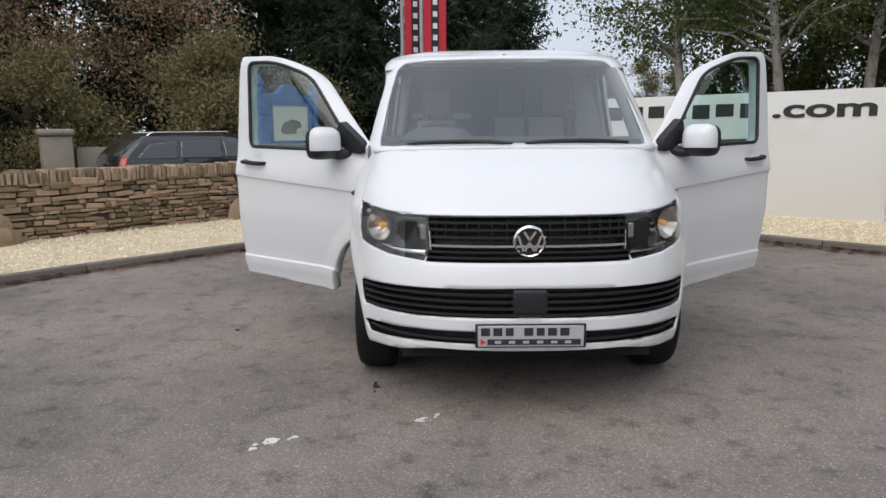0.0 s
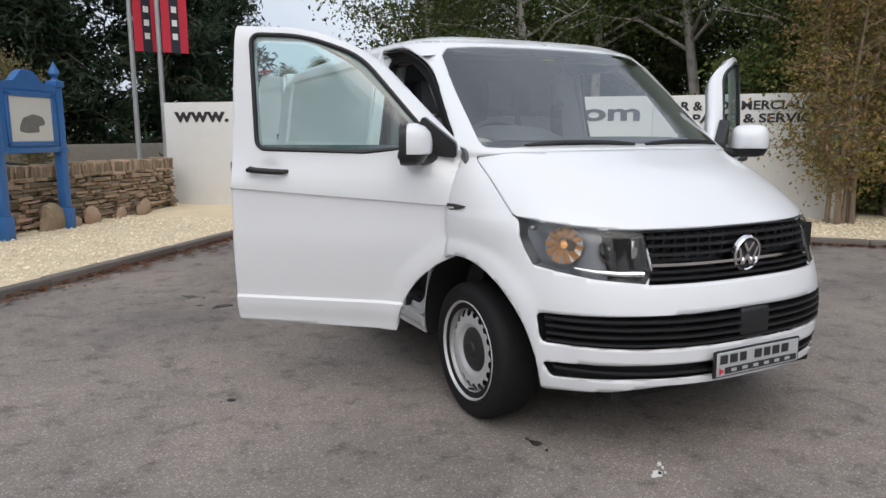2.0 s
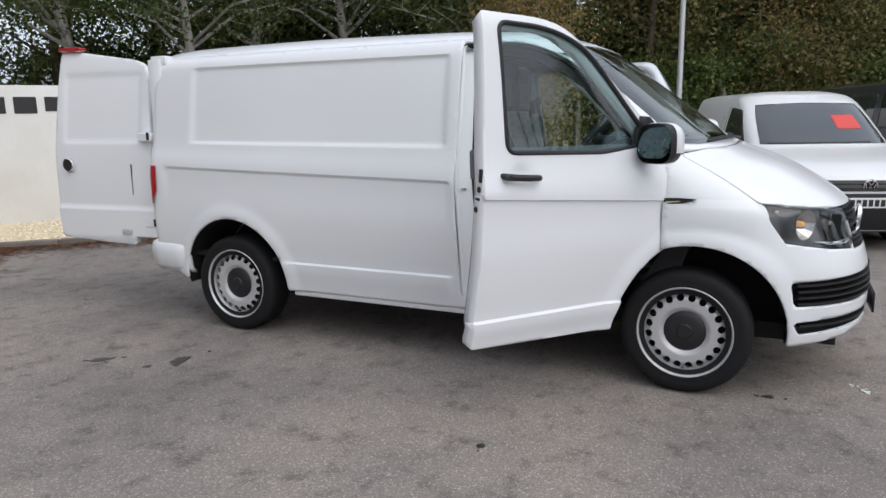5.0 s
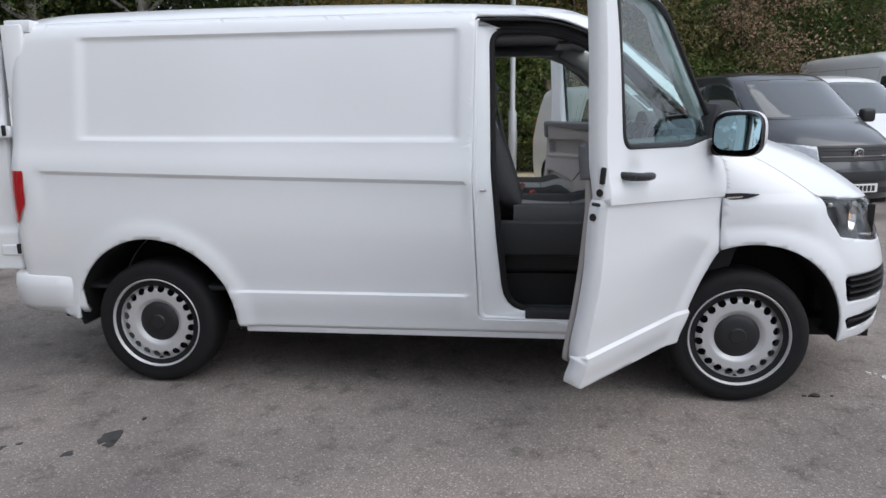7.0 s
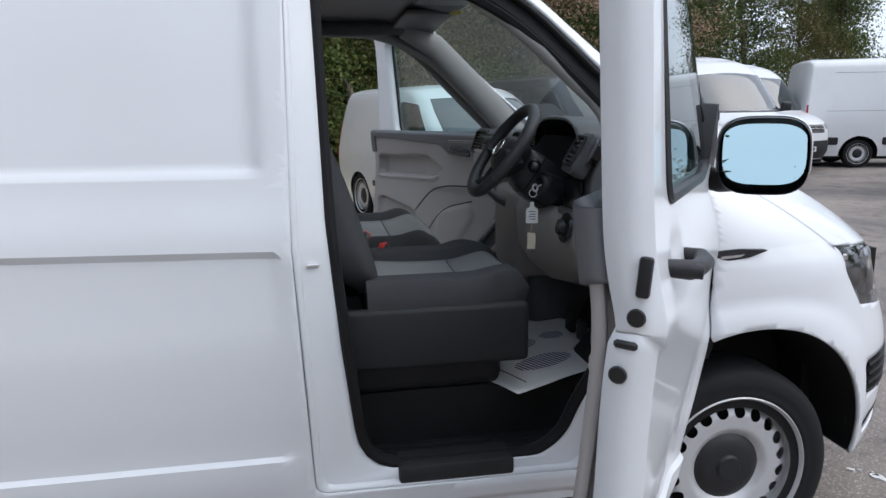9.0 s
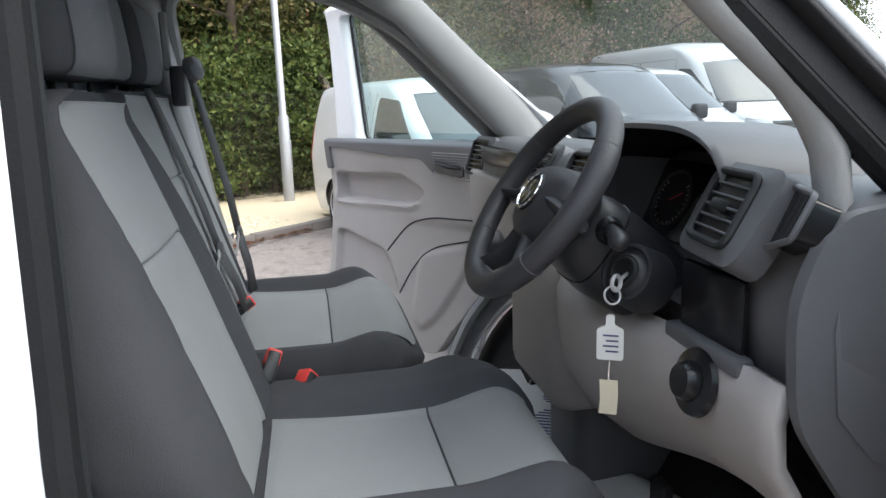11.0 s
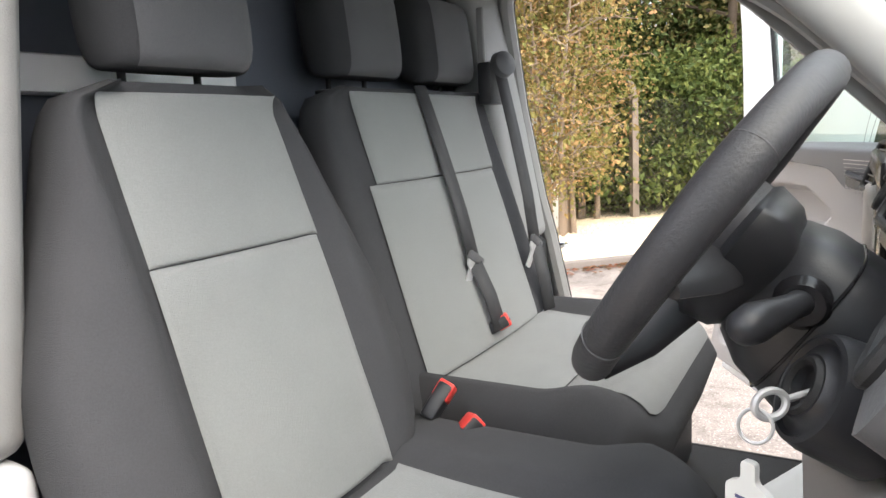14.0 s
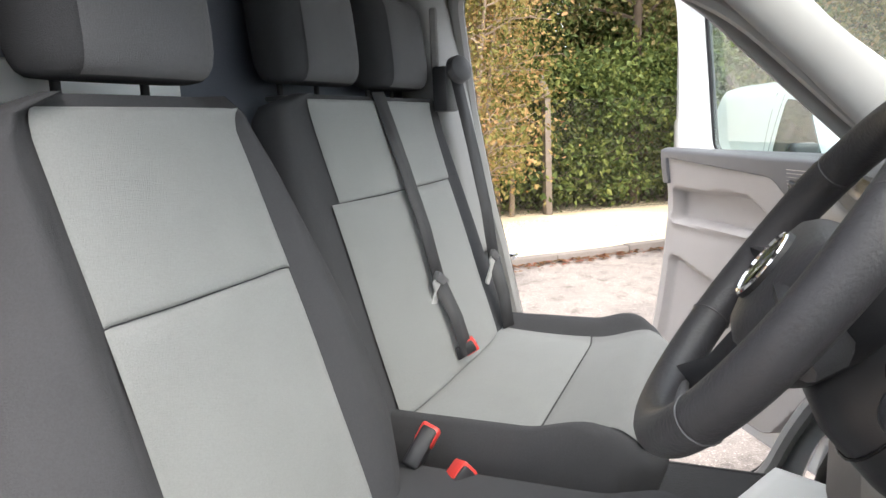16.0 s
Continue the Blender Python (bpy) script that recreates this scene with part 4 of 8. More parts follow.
for s, d in ((-1, door_r), (1, door_l)):
    door_parts(s, d)
    # mirror: housing, cap, glass and arm
    cx, cy, cz = s * 1.126, 0.124, 1.325
    ang = 58 * s
    M = pose(cx, cy, cz, 0, 0, -ang)

    def shell(depth0, depth1, w, hgt, e=3.4):
        bm_ = bmesh.new()
        rings = []
        for k, (dy, sc) in enumerate(((depth0, 0.30), (depth0 * 0.9, 0.58), (depth0 * 0.62, 0.84), (depth0 * 0.2, 0.98), (depth1 * 0.6, 1.0), (depth1, 0.97))):
            ring = []
            for q in range(36):
                a = q * math.tau / 36
                ca, sa = math.cos(a), math.sin(a)
                ring.append(bm_.verts.new((w * sc * math.copysign(abs(ca) ** (2 / e), ca), dy, hgt * sc * math.copysign(abs(sa) ** (2 / e), sa))))
            rings.append(ring)
        for A, B in zip(rings, rings[1:]):
            for q in range(36):
                bm_.faces.new((A[q], A[(q + 1) % 36], B[(q + 1) % 36], B[q]))
        bm_.faces.new(rings[0][::-1])
        bmesh.ops.recalc_face_normals(bm_, faces=bm_.faces)
        return bm_
    mir = part("door_mirror", shell(-0.07, 0.055, 0.104, 0.096), BLACK, d, "black door mirror with a white cap", 60, M)
    cap = shell(-0.085, 0.02, 0.110, 0.101)
    for v in [v for v in cap.verts if v.co.z < -0.042]:
        v.co.z = -0.042
    part("mirror_cap", cap, WHITE, d, "white mirror cap", 50, M)
    gl = [(0.094 * math.copysign(abs(math.cos(a)) ** 0.58, math.cos(a)), 0.083 * math.copysign(abs(math.sin(a)) ** 0.58, math.sin(a))) for a in [k * math.tau / 40 for k in range(40)]]
    part("mirror_glass", prism(gl, 0.046, 0.050, "xz"), MIRROR, d, "silver mirror glass", xf=M @ pose(0, 0, 0, 15.5, 0, 0))
    part("mirror_arm", tube([(s * 0.93, 0.22, 1.285), (s * 0.98, 0.215, 1.268), (s * 1.05, 0.19, 1.255), (s * 1.11, 0.14, 1.262)], [0.03, 0.032, 0.030, 0.026], 12), BLACK, d)

# rear: bumper, lamps, open door, roof end
RB = [(-0.90, 3.40), (-0.905, 3.55), (-0.90, 3.70), (-0.87, 3.80), (-0.80, 3.86), (-0.6, 3.885), (0, 3.90), (0.6, 3.885), (0.80, 3.86), (0.87, 3.80), (0.90, 3.70), (0.905, 3.55), (0.90, 3.40)]
bm = bmesh.new()
prev = None
for x, y in RB:
    row = [bm.verts.new(p) for p in ((x * 0.96, y - (0.03 if abs(x) < 0.88 else 0), 0.375), (x, y, 0.42), (x * 1.008, y + 0.008, 0.52), (x * 1.003, y, 0.575), (x * 0.965, y - (0.035 if abs(x) < 0.88 else 0.0), 0.60))]
    if prev:
        for a, b in zip(range(4), range(1, 5)):
            bm.faces.new((prev[a], row[a], row[b], prev[b]))
    prev = row
bmesh.ops.recalc_face_normals(bm, faces=bm.faces)
rb = part("rear_bumper", bm, WHITE, van, "white painted rear bumper", 50)
solid(rb, 0.02)
for s in (-1, 1):
    def TL(y, z):
        return (s * (side_x(y, z) + 0.012), y, z)
    part("tail_lamp", sheet(TL, lin(3.655, 3.785, 0.012), lin(0.86, 1.155, 0.02), lambda y, z: min(z - 0.87, 1.15 - z, y - 3.662 - 0.06 * max(0.0, 1.0 - (z - 0.87) * 9), 3.79 - y), s < 0), RED_LENS, van, "tall red tail lamp")
    part("rear_pillar", rbox(min(s * 0.70, s * 0.80), max(s * 0.70, s * 0.80), 3.66, 3.775, 0.56, 1.90, 0.01, 2), WHITE, van)
part("rear_header", rbox(-0.78, 0.78, 3.62, 3.765, 1.86, 1.925, 0.01, 2), WHITE, van)


def rear_door(s, swing):
    """One leaf of the rear doors, hinged at the corner and swung open."""
    hx, hy = s * 0.80, 3.80
    W = 0.93

    def off(u, z):
        d = -0.010 * step01(1.30, 1.33, z) * (1 - step01(1.80, 1.84, z)) * step01(0.10, 0.14, u) * (1 - step01(0.83, 0.87, u))
        d += 0.018 * (1 - step01(0.80, 0.83, z)) * step01(0.5, 0.6, z)
        return d
    lean = knots([(0.5, 0.0), (0.9, 0.01), (1.2, 0.0), (1.5, -0.035), (1.8, -0.085), (1.96, -0.12), (2.03, -0.16)])

    def P(u, z):
        return (u, lean(z) + off(u, z) - 0.05 * (u / W) ** 2 * 0.3, z)
    outline = smooth_poly([(0.0, 0.60, 0.02), (0.02, 1.2, 0), (0.055, 1.90, 0.14), (W - 0.02, 2.02, 0.04), (W + 0.02, 1.2, 0), (W + 0.01, 0.575, 0.04), (0.22, 0.53, 0.02), (0.21, 0.60, 0.02)], 0.03)
    sd = sd_poly(outline)
    a = radians(swing)
    # u runs from the hinge along the leaf, v (y) is outwards
    ux, uy = -s * math.cos(a), math.sin(a)
    ox, oy = s * math.sin(a), math.cos(a)
    xf = Matrix(((ux, ox, 0, hx), (uy, oy, 0, hy), (0, 0, 1, 0), (0, 0, 0, 1)))
    leaf = part("rear_door", sheet(P, lin(-0.01, W + 0.03, 0.02), lin(0.49, 2.03, 0.02, (0.80, 0.83, 1.30, 1.33)), sd, False), WHITE, van, "white windowless rear door swung open", xf=xf)
    bm_ = leaf.data
    solid(leaf, 0.06, 1.0 if xf.to_3x3().determinant() < 0 else 1.0)
    part("hinge", rbox(-0.03, 0.10, -0.02, 0.035, 1.32, 1.38, 0.006, 1), WHITE, leaf, xf=xf)
    part("hinge", rbox(-0.03, 0.10, -0.02, 0.035, 0.68, 0.74, 0.006, 1), WHITE, leaf, xf=xf)
    for z in (1.33, 0.69):
        part("hinge_pin", rbox(-0.01, 0.012, 0.03, 0.042, z, z + 0.055, 0.003, 1), BLACK, leaf, xf=xf)
    part("brand_disc", lathe([(0.0, 0.022), (0.045, 0.022), (0.05, 0.016), (0.052, 0.0)], 32, "z", Matrix.Translation((0.80, 0.0, 1.14)) @ pose(0, 0, 0, -90, 0, 0)), BLACK, leaf, "dark round emblem", xf=xf)
    part("brand_ring", lathe([(0.044, 0.020), (0.046, 0.026), (0.052, 0.022), (0.054, 0.0)], 32, "z", Matrix.Translation((0.80, 0.0, 1.14)) @ pose(0, 0, 0, -90, 0, 0)), CHROME, leaf, xf=xf)
    part("handle_plate", rbox(0.235, 0.325, 0.012, 0.034, 0.615, 0.66, 0.012, 2), PLATE, leaf, "small grey oval badge", xf=xf)
    part("side_moulding", rbox(0.20, 0.208, 0.0, 0.012, 0.92, 1.15, 0.003, 1), TRIM, leaf, xf=xf)
    if s < 0:
        part("brake_lamp", rbox(0.70, 0.91, -0.175, -0.11, 2.005, 2.03, 0.008, 2), RED_LENS, leaf, "red high brake lamp", xf=xf)
    return leaf


rear_door(-1, 96)


# ---- the cab ----
FABRIC = mat("grey_seat_cloth", (0.256, 0.264, 0.264), 0.95, vary=0.08, scale=12, fine=0.14, fine_scale=420, bump=0.35, bump_scale=600, sheen=0.15)
FABRIC_D = mat("charcoal_seat_cloth", (0.058, 0.059, 0.064), 0.95, vary=0.10, scale=12, fine=0.16, fine_scale=420, bump=0.35, bump_scale=600)
STITCH = mat("grey_seam", (0.10, 0.10, 0.105), 0.9)
DASH = mat("charcoal_dash_plastic", (0.118, 0.120, 0.128), 0.42, vary=0.08, scale=15, bump=0.12, bump_scale=450)
GREYP = mat("warm_grey_plastic", (0.40, 0.375, 0.36), 0.6, vary=0.05, scale=10, bump=0.25, bump_scale=450)
BULK = mat("blue_grey_bulkhead", (0.105, 0.117, 0.145), 0.6, vary=0.15, scale=3, bump=0.1, bump_scale=200)
COLP = mat("black_column_plastic", (0.026, 0.027, 0.031), 0.38, vary=0.1, scale=20, bump=0.1, bump_scale=500)
LEATHER = mat("dark_wheel_leather", (0.046, 0.046, 0.051), 0.42, vary=0.08, scale=60, bump=0.2, bump_scale=300)
WEB = mat("black_belt_webbing", (0.055, 0.056, 0.060), 0.6, fine=0.25, fine_scale=500)
BUCKLE_RED = mat("red_buckle_button", (0.75, 0.07, 0.06), 0.4)
PAPER = mat("white_paper", (0.74, 0.74, 0.72), 0.9, vary=0.03, scale=15)
INK = mat("blue_black_print", (0.10, 0.10, 0.20), 0.9)
CARD = mat("white_card_tag", (0.78, 0.78, 0.76), 0.6)
CREAM = mat("cream_card_tag", (0.72, 0.66, 0.50), 0.8)
# near black of dials and small parts; also stands for shade in open recesses
NEAR_BLACK = mat("near_black_and_recess_shade", (0.012, 0.012, 0.014), 0.25)
SCREEN = mat("radio_screen", (0.10, 0.105, 0.085), 0.15)
YELLOW = mat("yellow_label", (0.65, 0.55, 0.08), 0.7)
FLOORM = mat("black_rubber_floor", (0.016, 0.016, 0.017), 0.6, vary=0.15, scale=20, bump=0.3, bump_scale=200)

part("cab_floor", rbox(-0.66, 0.655, 0.10, 1.45, 0.54, 0.592, 0.01, 1), FLOORM, van, "black ribbed rubber cab floor")
for s in (-1, 1):
    part("step_well", rbox(min(s * 0.66, s * 0.865), max(s * 0.66, s * 0.865), 0.46, 1.16, 0.385, 0.415, 0.008, 1), FLOORM, van, "black ribbed step")
    part("step_riser", rbox(min(s * 0.655, s * 0.67), max(s * 0.655, s * 0.67), 0.44, 1.20, 0.40, 0.588, 0.004, 1), FLOORM, van)
    for k in range(4):
        part("step_rib", rbox(min(s * (0.70 + k * 0.035), s * (0.708 + k * 0.035)), max(s * (0.70 + k * 0.035), s * (0.708 + k * 0.035)), 0.60, 1.10, 0.412, 0.421, 0.002, 1), FLOORM, van)
part("footwell_front", prism([(0.10, 0.48), (0.30, 0.48), (0.02, 0.95), (-0.05, 0.95)], -0.80, 0.80), FLOORM, van)
part("bulkhead", prism([(-0.84, 0.48), (0.84, 0.48), (0.84, 1.15), (0.74, 1.80), (0.66, 1.92), (-0.66, 1.92), (-0.74, 1.80), (-0.84, 1.15)], 1.47, 1.495, "xz"), BULK, van, "dark blue-grey bulkhead behind the seats")
part("bulkhead_rail", rbox(-0.66, -0.20, 1.43, 1.469, 1.49, 1.545, 0.012, 2), WHITE, van, "white painted rail on the bulkhead")
# roof lining
part("headlining", sheet(lambda t, y: (t * 0.80, y, 1.865 - 0.025 * abs(t) ** 4 - 0.045 * (1 - step01(0.66, 0.95, y))), lin(-1, 1, 0.1), lin(0.66, 1.47, 0.05), None, True), DASH, van, "dark grey headlining")
for s in (-1, 1):
    # pillar trims
    bm = bmesh.new()
    if s < 0:
        tube_into(bm, [(-0.805, 0.372, 1.20), (-0.805, 0.380, 1.29), (-0.802, 0.388, 1.35), (-0.802, 0.396, 1.395), (-0.80, 0.416, 1.436), (-0.797, 0.448, 1.475), (-0.793, 0.500, 1.521), (-0.782, 0.590, 1.608), (-0.765, 0.690, 1.692), (-0.74, 0.80, 1.765), (-0.715, 0.88, 1.80)], [0.020, 0.020, 0.020, 0.021, 0.022, 0.022, 0.022, 0.022, 0.022, 0.022, 0.022], 14)
    else:
        tube_into(bm, [(0.80, 0.19, 1.27), (0.778, 0.305, 1.41), (0.75, 0.46, 1.565), (0.712, 0.65, 1.745), (0.69, 0.80, 1.825)], [0.074, 0.068, 0.060, 0.056, 0.05], 16, False, True, 0.55)
    part("front_pillar_trim", bm, PILLAR, van, "", 60)
    b_in = 0.60 if s > 0 else 0.74
    part("rear_pillar_trim", rbox(min(s * b_in, s * 0.83), max(s * b_in, s * 0.83), 1.215 + (0.045 if s > 0 else 0), 1.47, 0.50, 1.10, 0.03, 3), TRIM if s > 0 else WHITE, van, "dark lower pillar trim" if s > 0 else "white painted lower pillar")
    bm = rbox(min(s * b_in, s * 0.81), max(s * b_in, s * 0.81), 1.225, 1.44, 1.10, 1.82, 0.03, 3)
    for v in bm.verts:
        v.co.y += 0.12 * max(0.0, (v.co.z - 0.95)) / 0.75 * (s > 0) * (v.co.y < 1.35)
        v.co.x -= s * 0.09 * max(0.0, (v.co.z - 1.10)) / 0.7 * (0.4 if s > 0 else 1.0)
    part("pillar_trim", bm, PILLAR, van, "grey upper pillar trim")
    part("roof_rail_trim", tube([(s * 0.68, 0.80, 1.835), (s * 0.705, 0.95, 1.825), (s * 0.705, 1.4, 1.82)], 0.04, 10), DASH, van)
    part("sun_visor", rbox(min(s * 0.12, s * 0.62), max(s * 0.12, s * 0.62), 0.66, 0.86, 1.815, 1.835, 0.008, 2, None), DASH, van, "dark fabric sun visor")
part("warning_label", boxed(-0.02, 0.06, 0.66, 0.70, 1.806, 1.8085), YELLOW, van)

# dashboard
DP = [(-0.06, 1.28), (0.05, 1.325), (0.22, 1.352), (0.34, 1.358), (0.405, 1.345), (0.44, 1.30), (0.452, 1.22), (0.44, 1.12), (0.39, 1.06), (0.28, 1.02), (0.10, 1.00)]
bm = bmesh.new()
xs = sorted(lin(-0.865, 0.865, 0.05) + [-0.652, -0.648, -0.242, -0.238])
PIT = [(0.22, 1.352), (0.25, 1.352), (0.285, 1.32), (0.30, 1.26), (0.345, 1.20), (0.435, 1.155)]
rows = []
for x in xs:
    e = abs(x) / 0.865
    back = 0.05 * e ** 3
    row = []
    for i, (y, z) in enumerate(DP):
        if -0.65 < x < -0.24 and 2 <= i <= 7:
            y, z = PIT[i - 2]
        yy = y + (back if i < 2 else 0.0) - 0.03 * e ** 6 * (i > 3)
        lim = side_x(yy, z) - 0.05
        row.append(bm.verts.new((max(-lim, min(lim, x)), yy, z - 0.015 * e ** 4)))
    rows.append(row)
for A, B in zip(rows, rows[1:]):
    for i in range(len(DP) - 1):
        bm.faces.new((A[i], B[i], B[i + 1], A[i + 1]))
bm.faces.new(rows[0])
bm.faces.new(rows[-1][::-1])
bmesh.ops.recalc_face_normals(bm, faces=bm.faces)
dash = part("dashboard", bm, DASH, van, "charcoal plastic dashboard with vents and dials", 50)
# hood over the dials, open towards the driver
bm = bmesh.new()
rows = []
for k in range(25):
    a = math.pi * k / 24
    c, sn = math.cos(a), math.sin(a)
    x = -0.445 + 0.222 * math.copysign(abs(c) ** 0.62, c)
    z = 1.305 + 0.118 * abs(sn) ** 0.75
    rows.append([bm.verts.new(p) for p in ((x * 1.06 + 0.027, 0.10, min(z, 1.342)), (x * 1.02 + 0.009, 0.26, z * 0.985 + 0.012), (x, 0.425, z), (x, 0.437, z - 0.004), (x * 0.99 - 0.0045, 0.438, z - 0.012 * sn), (x * 0.97 - 0.0135, 0.36, z - 0.024 * sn), (x * 0.95 - 0.022, 0.27, z - 0.045 * sn))])
for A, B in zip(rows, rows[1:]):
    for i in range(6):
        bm.faces.new((A[i], B[i], B[i + 1], A[i + 1]))
bmesh.ops.recalc_face_normals(bm, faces=bm.faces)
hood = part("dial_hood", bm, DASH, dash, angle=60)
# the two innermost strips of each hood section are near black
hood.data.materials.append(NEAR_BLACK)
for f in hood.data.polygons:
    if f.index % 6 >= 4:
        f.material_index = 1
part("dial_panel", rbox(-0.19, 0.19, -0.012, 0.012, -0.075, 0.075, 0.012, 2, pose(-0.445, 0.318, 1.275, 24, 0, 0)), NEAR_BLACK, dash, "dark dial panel")
for x, r in ((-0.55, 0.056), (-0.34, 0.056), (-0.445, 0.026)):
    X = Matrix.Translation((x, 0.331, 1.277)) @ pose(0, 0, 0, -66, 0, 0)
    part("dial_ring", lathe([(r * 0.92, 0.0), (r * 0.96, 0.005), (r, 0.005), (r * 1.02, 0.0)], 36, "z", X), TRIM, dash)
    bm = bmesh.new()
    for k in range(25):
        a = radians(-130 + 260 * k / 24)
        m = X @ Matrix.Rotation(a, 4, "Z")
        box(bm, -0.0006, 0.0006, r * (0.80 if k % 2 else 0.74), r * 0.88, 0.001, 0.002, m)
    part("dial_marks", bm, PILLAR, dash)
    part("dial_needle", boxed(-0.0008, 0.0008, -0.004, r * 0.6, 0.003, 0.0045, X @ Matrix.Rotation(radians(118), 4, "Z")), RED, dash)


def vent(x, y, z, w, h, n, rz=0, rx=0, lead=0.0):
    """An air vent set flush in its surround, with thin slats and a tab."""
    M = pose(x, y, z, rx, 0, rz)
    rim = smooth_poly([(-w - 0.010, -h - 0.009), (w + 0.010 - lead, -h - 0.009), (w + 0.012, h + 0.009), (-w - 0.012 + lead, h + 0.009)], 0.018, 4)
    v = part("air_vent", prism(rim, -0.03, -0.004, "xz"), NEAR_BLACK, dash, "black air vent with slats", xf=M)
    bm_ = bmesh.new()
    tube_into(bm_, [(a, 0.0, b) for a, b in rim], 0.0055, 8, True)
    part("vent_frame", bm_, TRIM, v, xf=M)
    big = smooth_poly([(-w - 0.034, -h - 0.030), (w + 0.034, -h - 0.030), (w + 0.036, h + 0.026), (-w - 0.036, h + 0.026)], 0.03, 4)
    bm_ = bmesh.new()
    loops = [[bm_.verts.new((a, d, b)) for a, b in q] for q, d in ((rim, -0.002), (big, -0.010), (big, -0.05))]
    k_ = len(rim)
    for A, B in zip(loops, loops[1:]):
        for i in range(k_):
            bm_.faces.new((A[i], A[(i + 1) % k_], B[(i + 1) % k_], B[i]))
    bmesh.ops.recalc_face_normals(bm_, faces=bm_.faces)
    part("vent_surround", bm_, DASH, v, xf=M, angle=50)
    for k in range(n):
        zz = -h + 2 * h * (k + 0.5) / n
        part("vent_slat", rbox(-w, w, -0.012, 0.0, zz - 0.0016, zz + 0.0016, 0.001, 1), DASH, v, xf=M)
    part("vent_tab", rbox(-0.012, 0.012, -0.004, 0.012, -0.007, 0.007, 0.003, 2), TRIM, v, xf=M)
    return v


vent(-0.700, 0.460, 1.322, 0.050, 0.038, 5, -8, 31, 0.012)
vent(-0.165, 0.440, 1.315, 0.045, 0.032, 5, 4, 28)
vent(0.06, 0.440, 1.315, 0.045, 0.032, 5, -4, 28)
vent(0.70, 0.440, 1.29, 0.052, 0.045, 6, 8, 20)
# demister slot at the dash's end
M = pose(-0.815, 0.448, 1.318, 24, 0, -22)
sv = part("side_vent", prism(smooth_poly([(-0.034, -0.012), (0.034, -0.036), (0.034, 0.034), (-0.034, 0.034)], 0.008, 3), -0.03, 0.002, "xz"), NEAR_BLACK, dash, "black side demister vent", xf=M)
part("vent_frame", tube([(a, 0.003, b) for a, b in smooth_poly([(-0.037, -0.015), (0.037, -0.041), (0.037, 0.038), (-0.037, 0.038)], 0.008, 3)], 0.004, 8, True), DASH, sv, xf=M)
for k in range(3):
    part("vent_slat", boxed(-0.018 + k * 0.018, -0.015 + k * 0.018, -0.006, 0.003, -0.022, 0.030), TRIM, sv, xf=M)
part("radio", rbox(-0.14, 0.055, 0.445, 0.463, 1.18, 1.275, 0.008, 2), NEAR_BLACK, dash, "black radio with a small screen")
part("radio_screen", rbox(-0.095, 0.01, 0.461, 0.465, 1.205, 1.265, 0.003, 1), SCREEN, dash)
# no hollow is cut: a solid near-black slab paints the shelf's inner shade
part("open_shelf", rbox(0.16, 0.60, 0.435, 0.456, 1.285, 1.335, 0.012, 2), NEAR_BLACK, dash, "near-black slab for the shade of an open dash shelf")
part("glove_box", rbox(0.18, 0.74, 0.425, 0.462, 1.075, 1.255, 0.018, 3), GREYP, dash, "warm grey glove box lid")
# likewise a solid slab, its near black standing for shade in the cubby
part("cubby", rbox(-0.75, -0.60, 0.446, 0.457, 1.135, 1.235, 0.008, 2), NEAR_BLACK, dash, "near-black slab for the shade of an open cubby")
part("cubby_lip", rbox(-0.765, -0.585, 0.445, 0.472, 1.115, 1.14, 0.006, 2), DASH, dash)
part("dash_end", prism(smooth_poly([(0.10, 1.30), (0.30, 1.345), (0.43, 1.33), (0.47, 1.24), (0.46, 1.10), (0.38, 0.98), (0.22, 0.80), (0.10, 0.80)], 0.04, 4), -0.862, -0.845), DASH, dash)
# knee panels
bm = bmesh.new()
KP = [(0.462, 1.135), (0.475, 1.09), (0.47, 1.03), (0.43, 0.96), (0.36, 0.90), (0.22, 0.86)]
rows = []
for x in lin(-0.84, -0.17, 0.03):
    bulge = 0.055 * math.exp(-((x + 0.36) / 0.17) ** 2)
    drop = 0.055 * math.exp(-((x + 0.33) / 0.2) ** 2)
    rows.append([bm.verts.new((x, y + bulge * (0.4 if i == 0 else 1), z - drop * (i > 1))) for i, (y, z) in enumerate(KP)])
for A, B in zip(rows, rows[1:]):
    for i in range(len(KP) - 1):
        bm.faces.new((A[i], B[i], B[i + 1], A[i + 1]))
knee = part("knee_panel", bm, GREYP, van, "warm grey lower dash panel", 60)
solid(knee, 0.02)
part("centre_console", rbox(-0.19, 0.16, 0.20, 0.50, 0.80, 1.15, 0.05, 4), GREYP, van, "warm grey console below the radio")
part("console_foot", rbox(-0.12, 0.10, 0.15, 0.42, 0.50, 0.82, 0.04, 3), DASH, van)
part("light_switch", lathe([(0.0, 0.028), (0.022, 0.028), (0.027, 0.02), (0.028, 0.012), (0.045, 0.008), (0.048, 0.0)], 28, "z", Matrix.Translation((-0.69, 0.478, 1.085)) @ pose(0, 0, 0, -78, 0, 0)), NEAR_BLACK, van, "round black light switch")
lever = part("gear_lever", tube([(-0.02, 0.44, 1.06), (-0.03, 0.53, 1.10), (-0.035, 0.57, 1.135)], [0.03, 0.016, 0.012], 10), DASH, van, "black gear lever with a round knob")
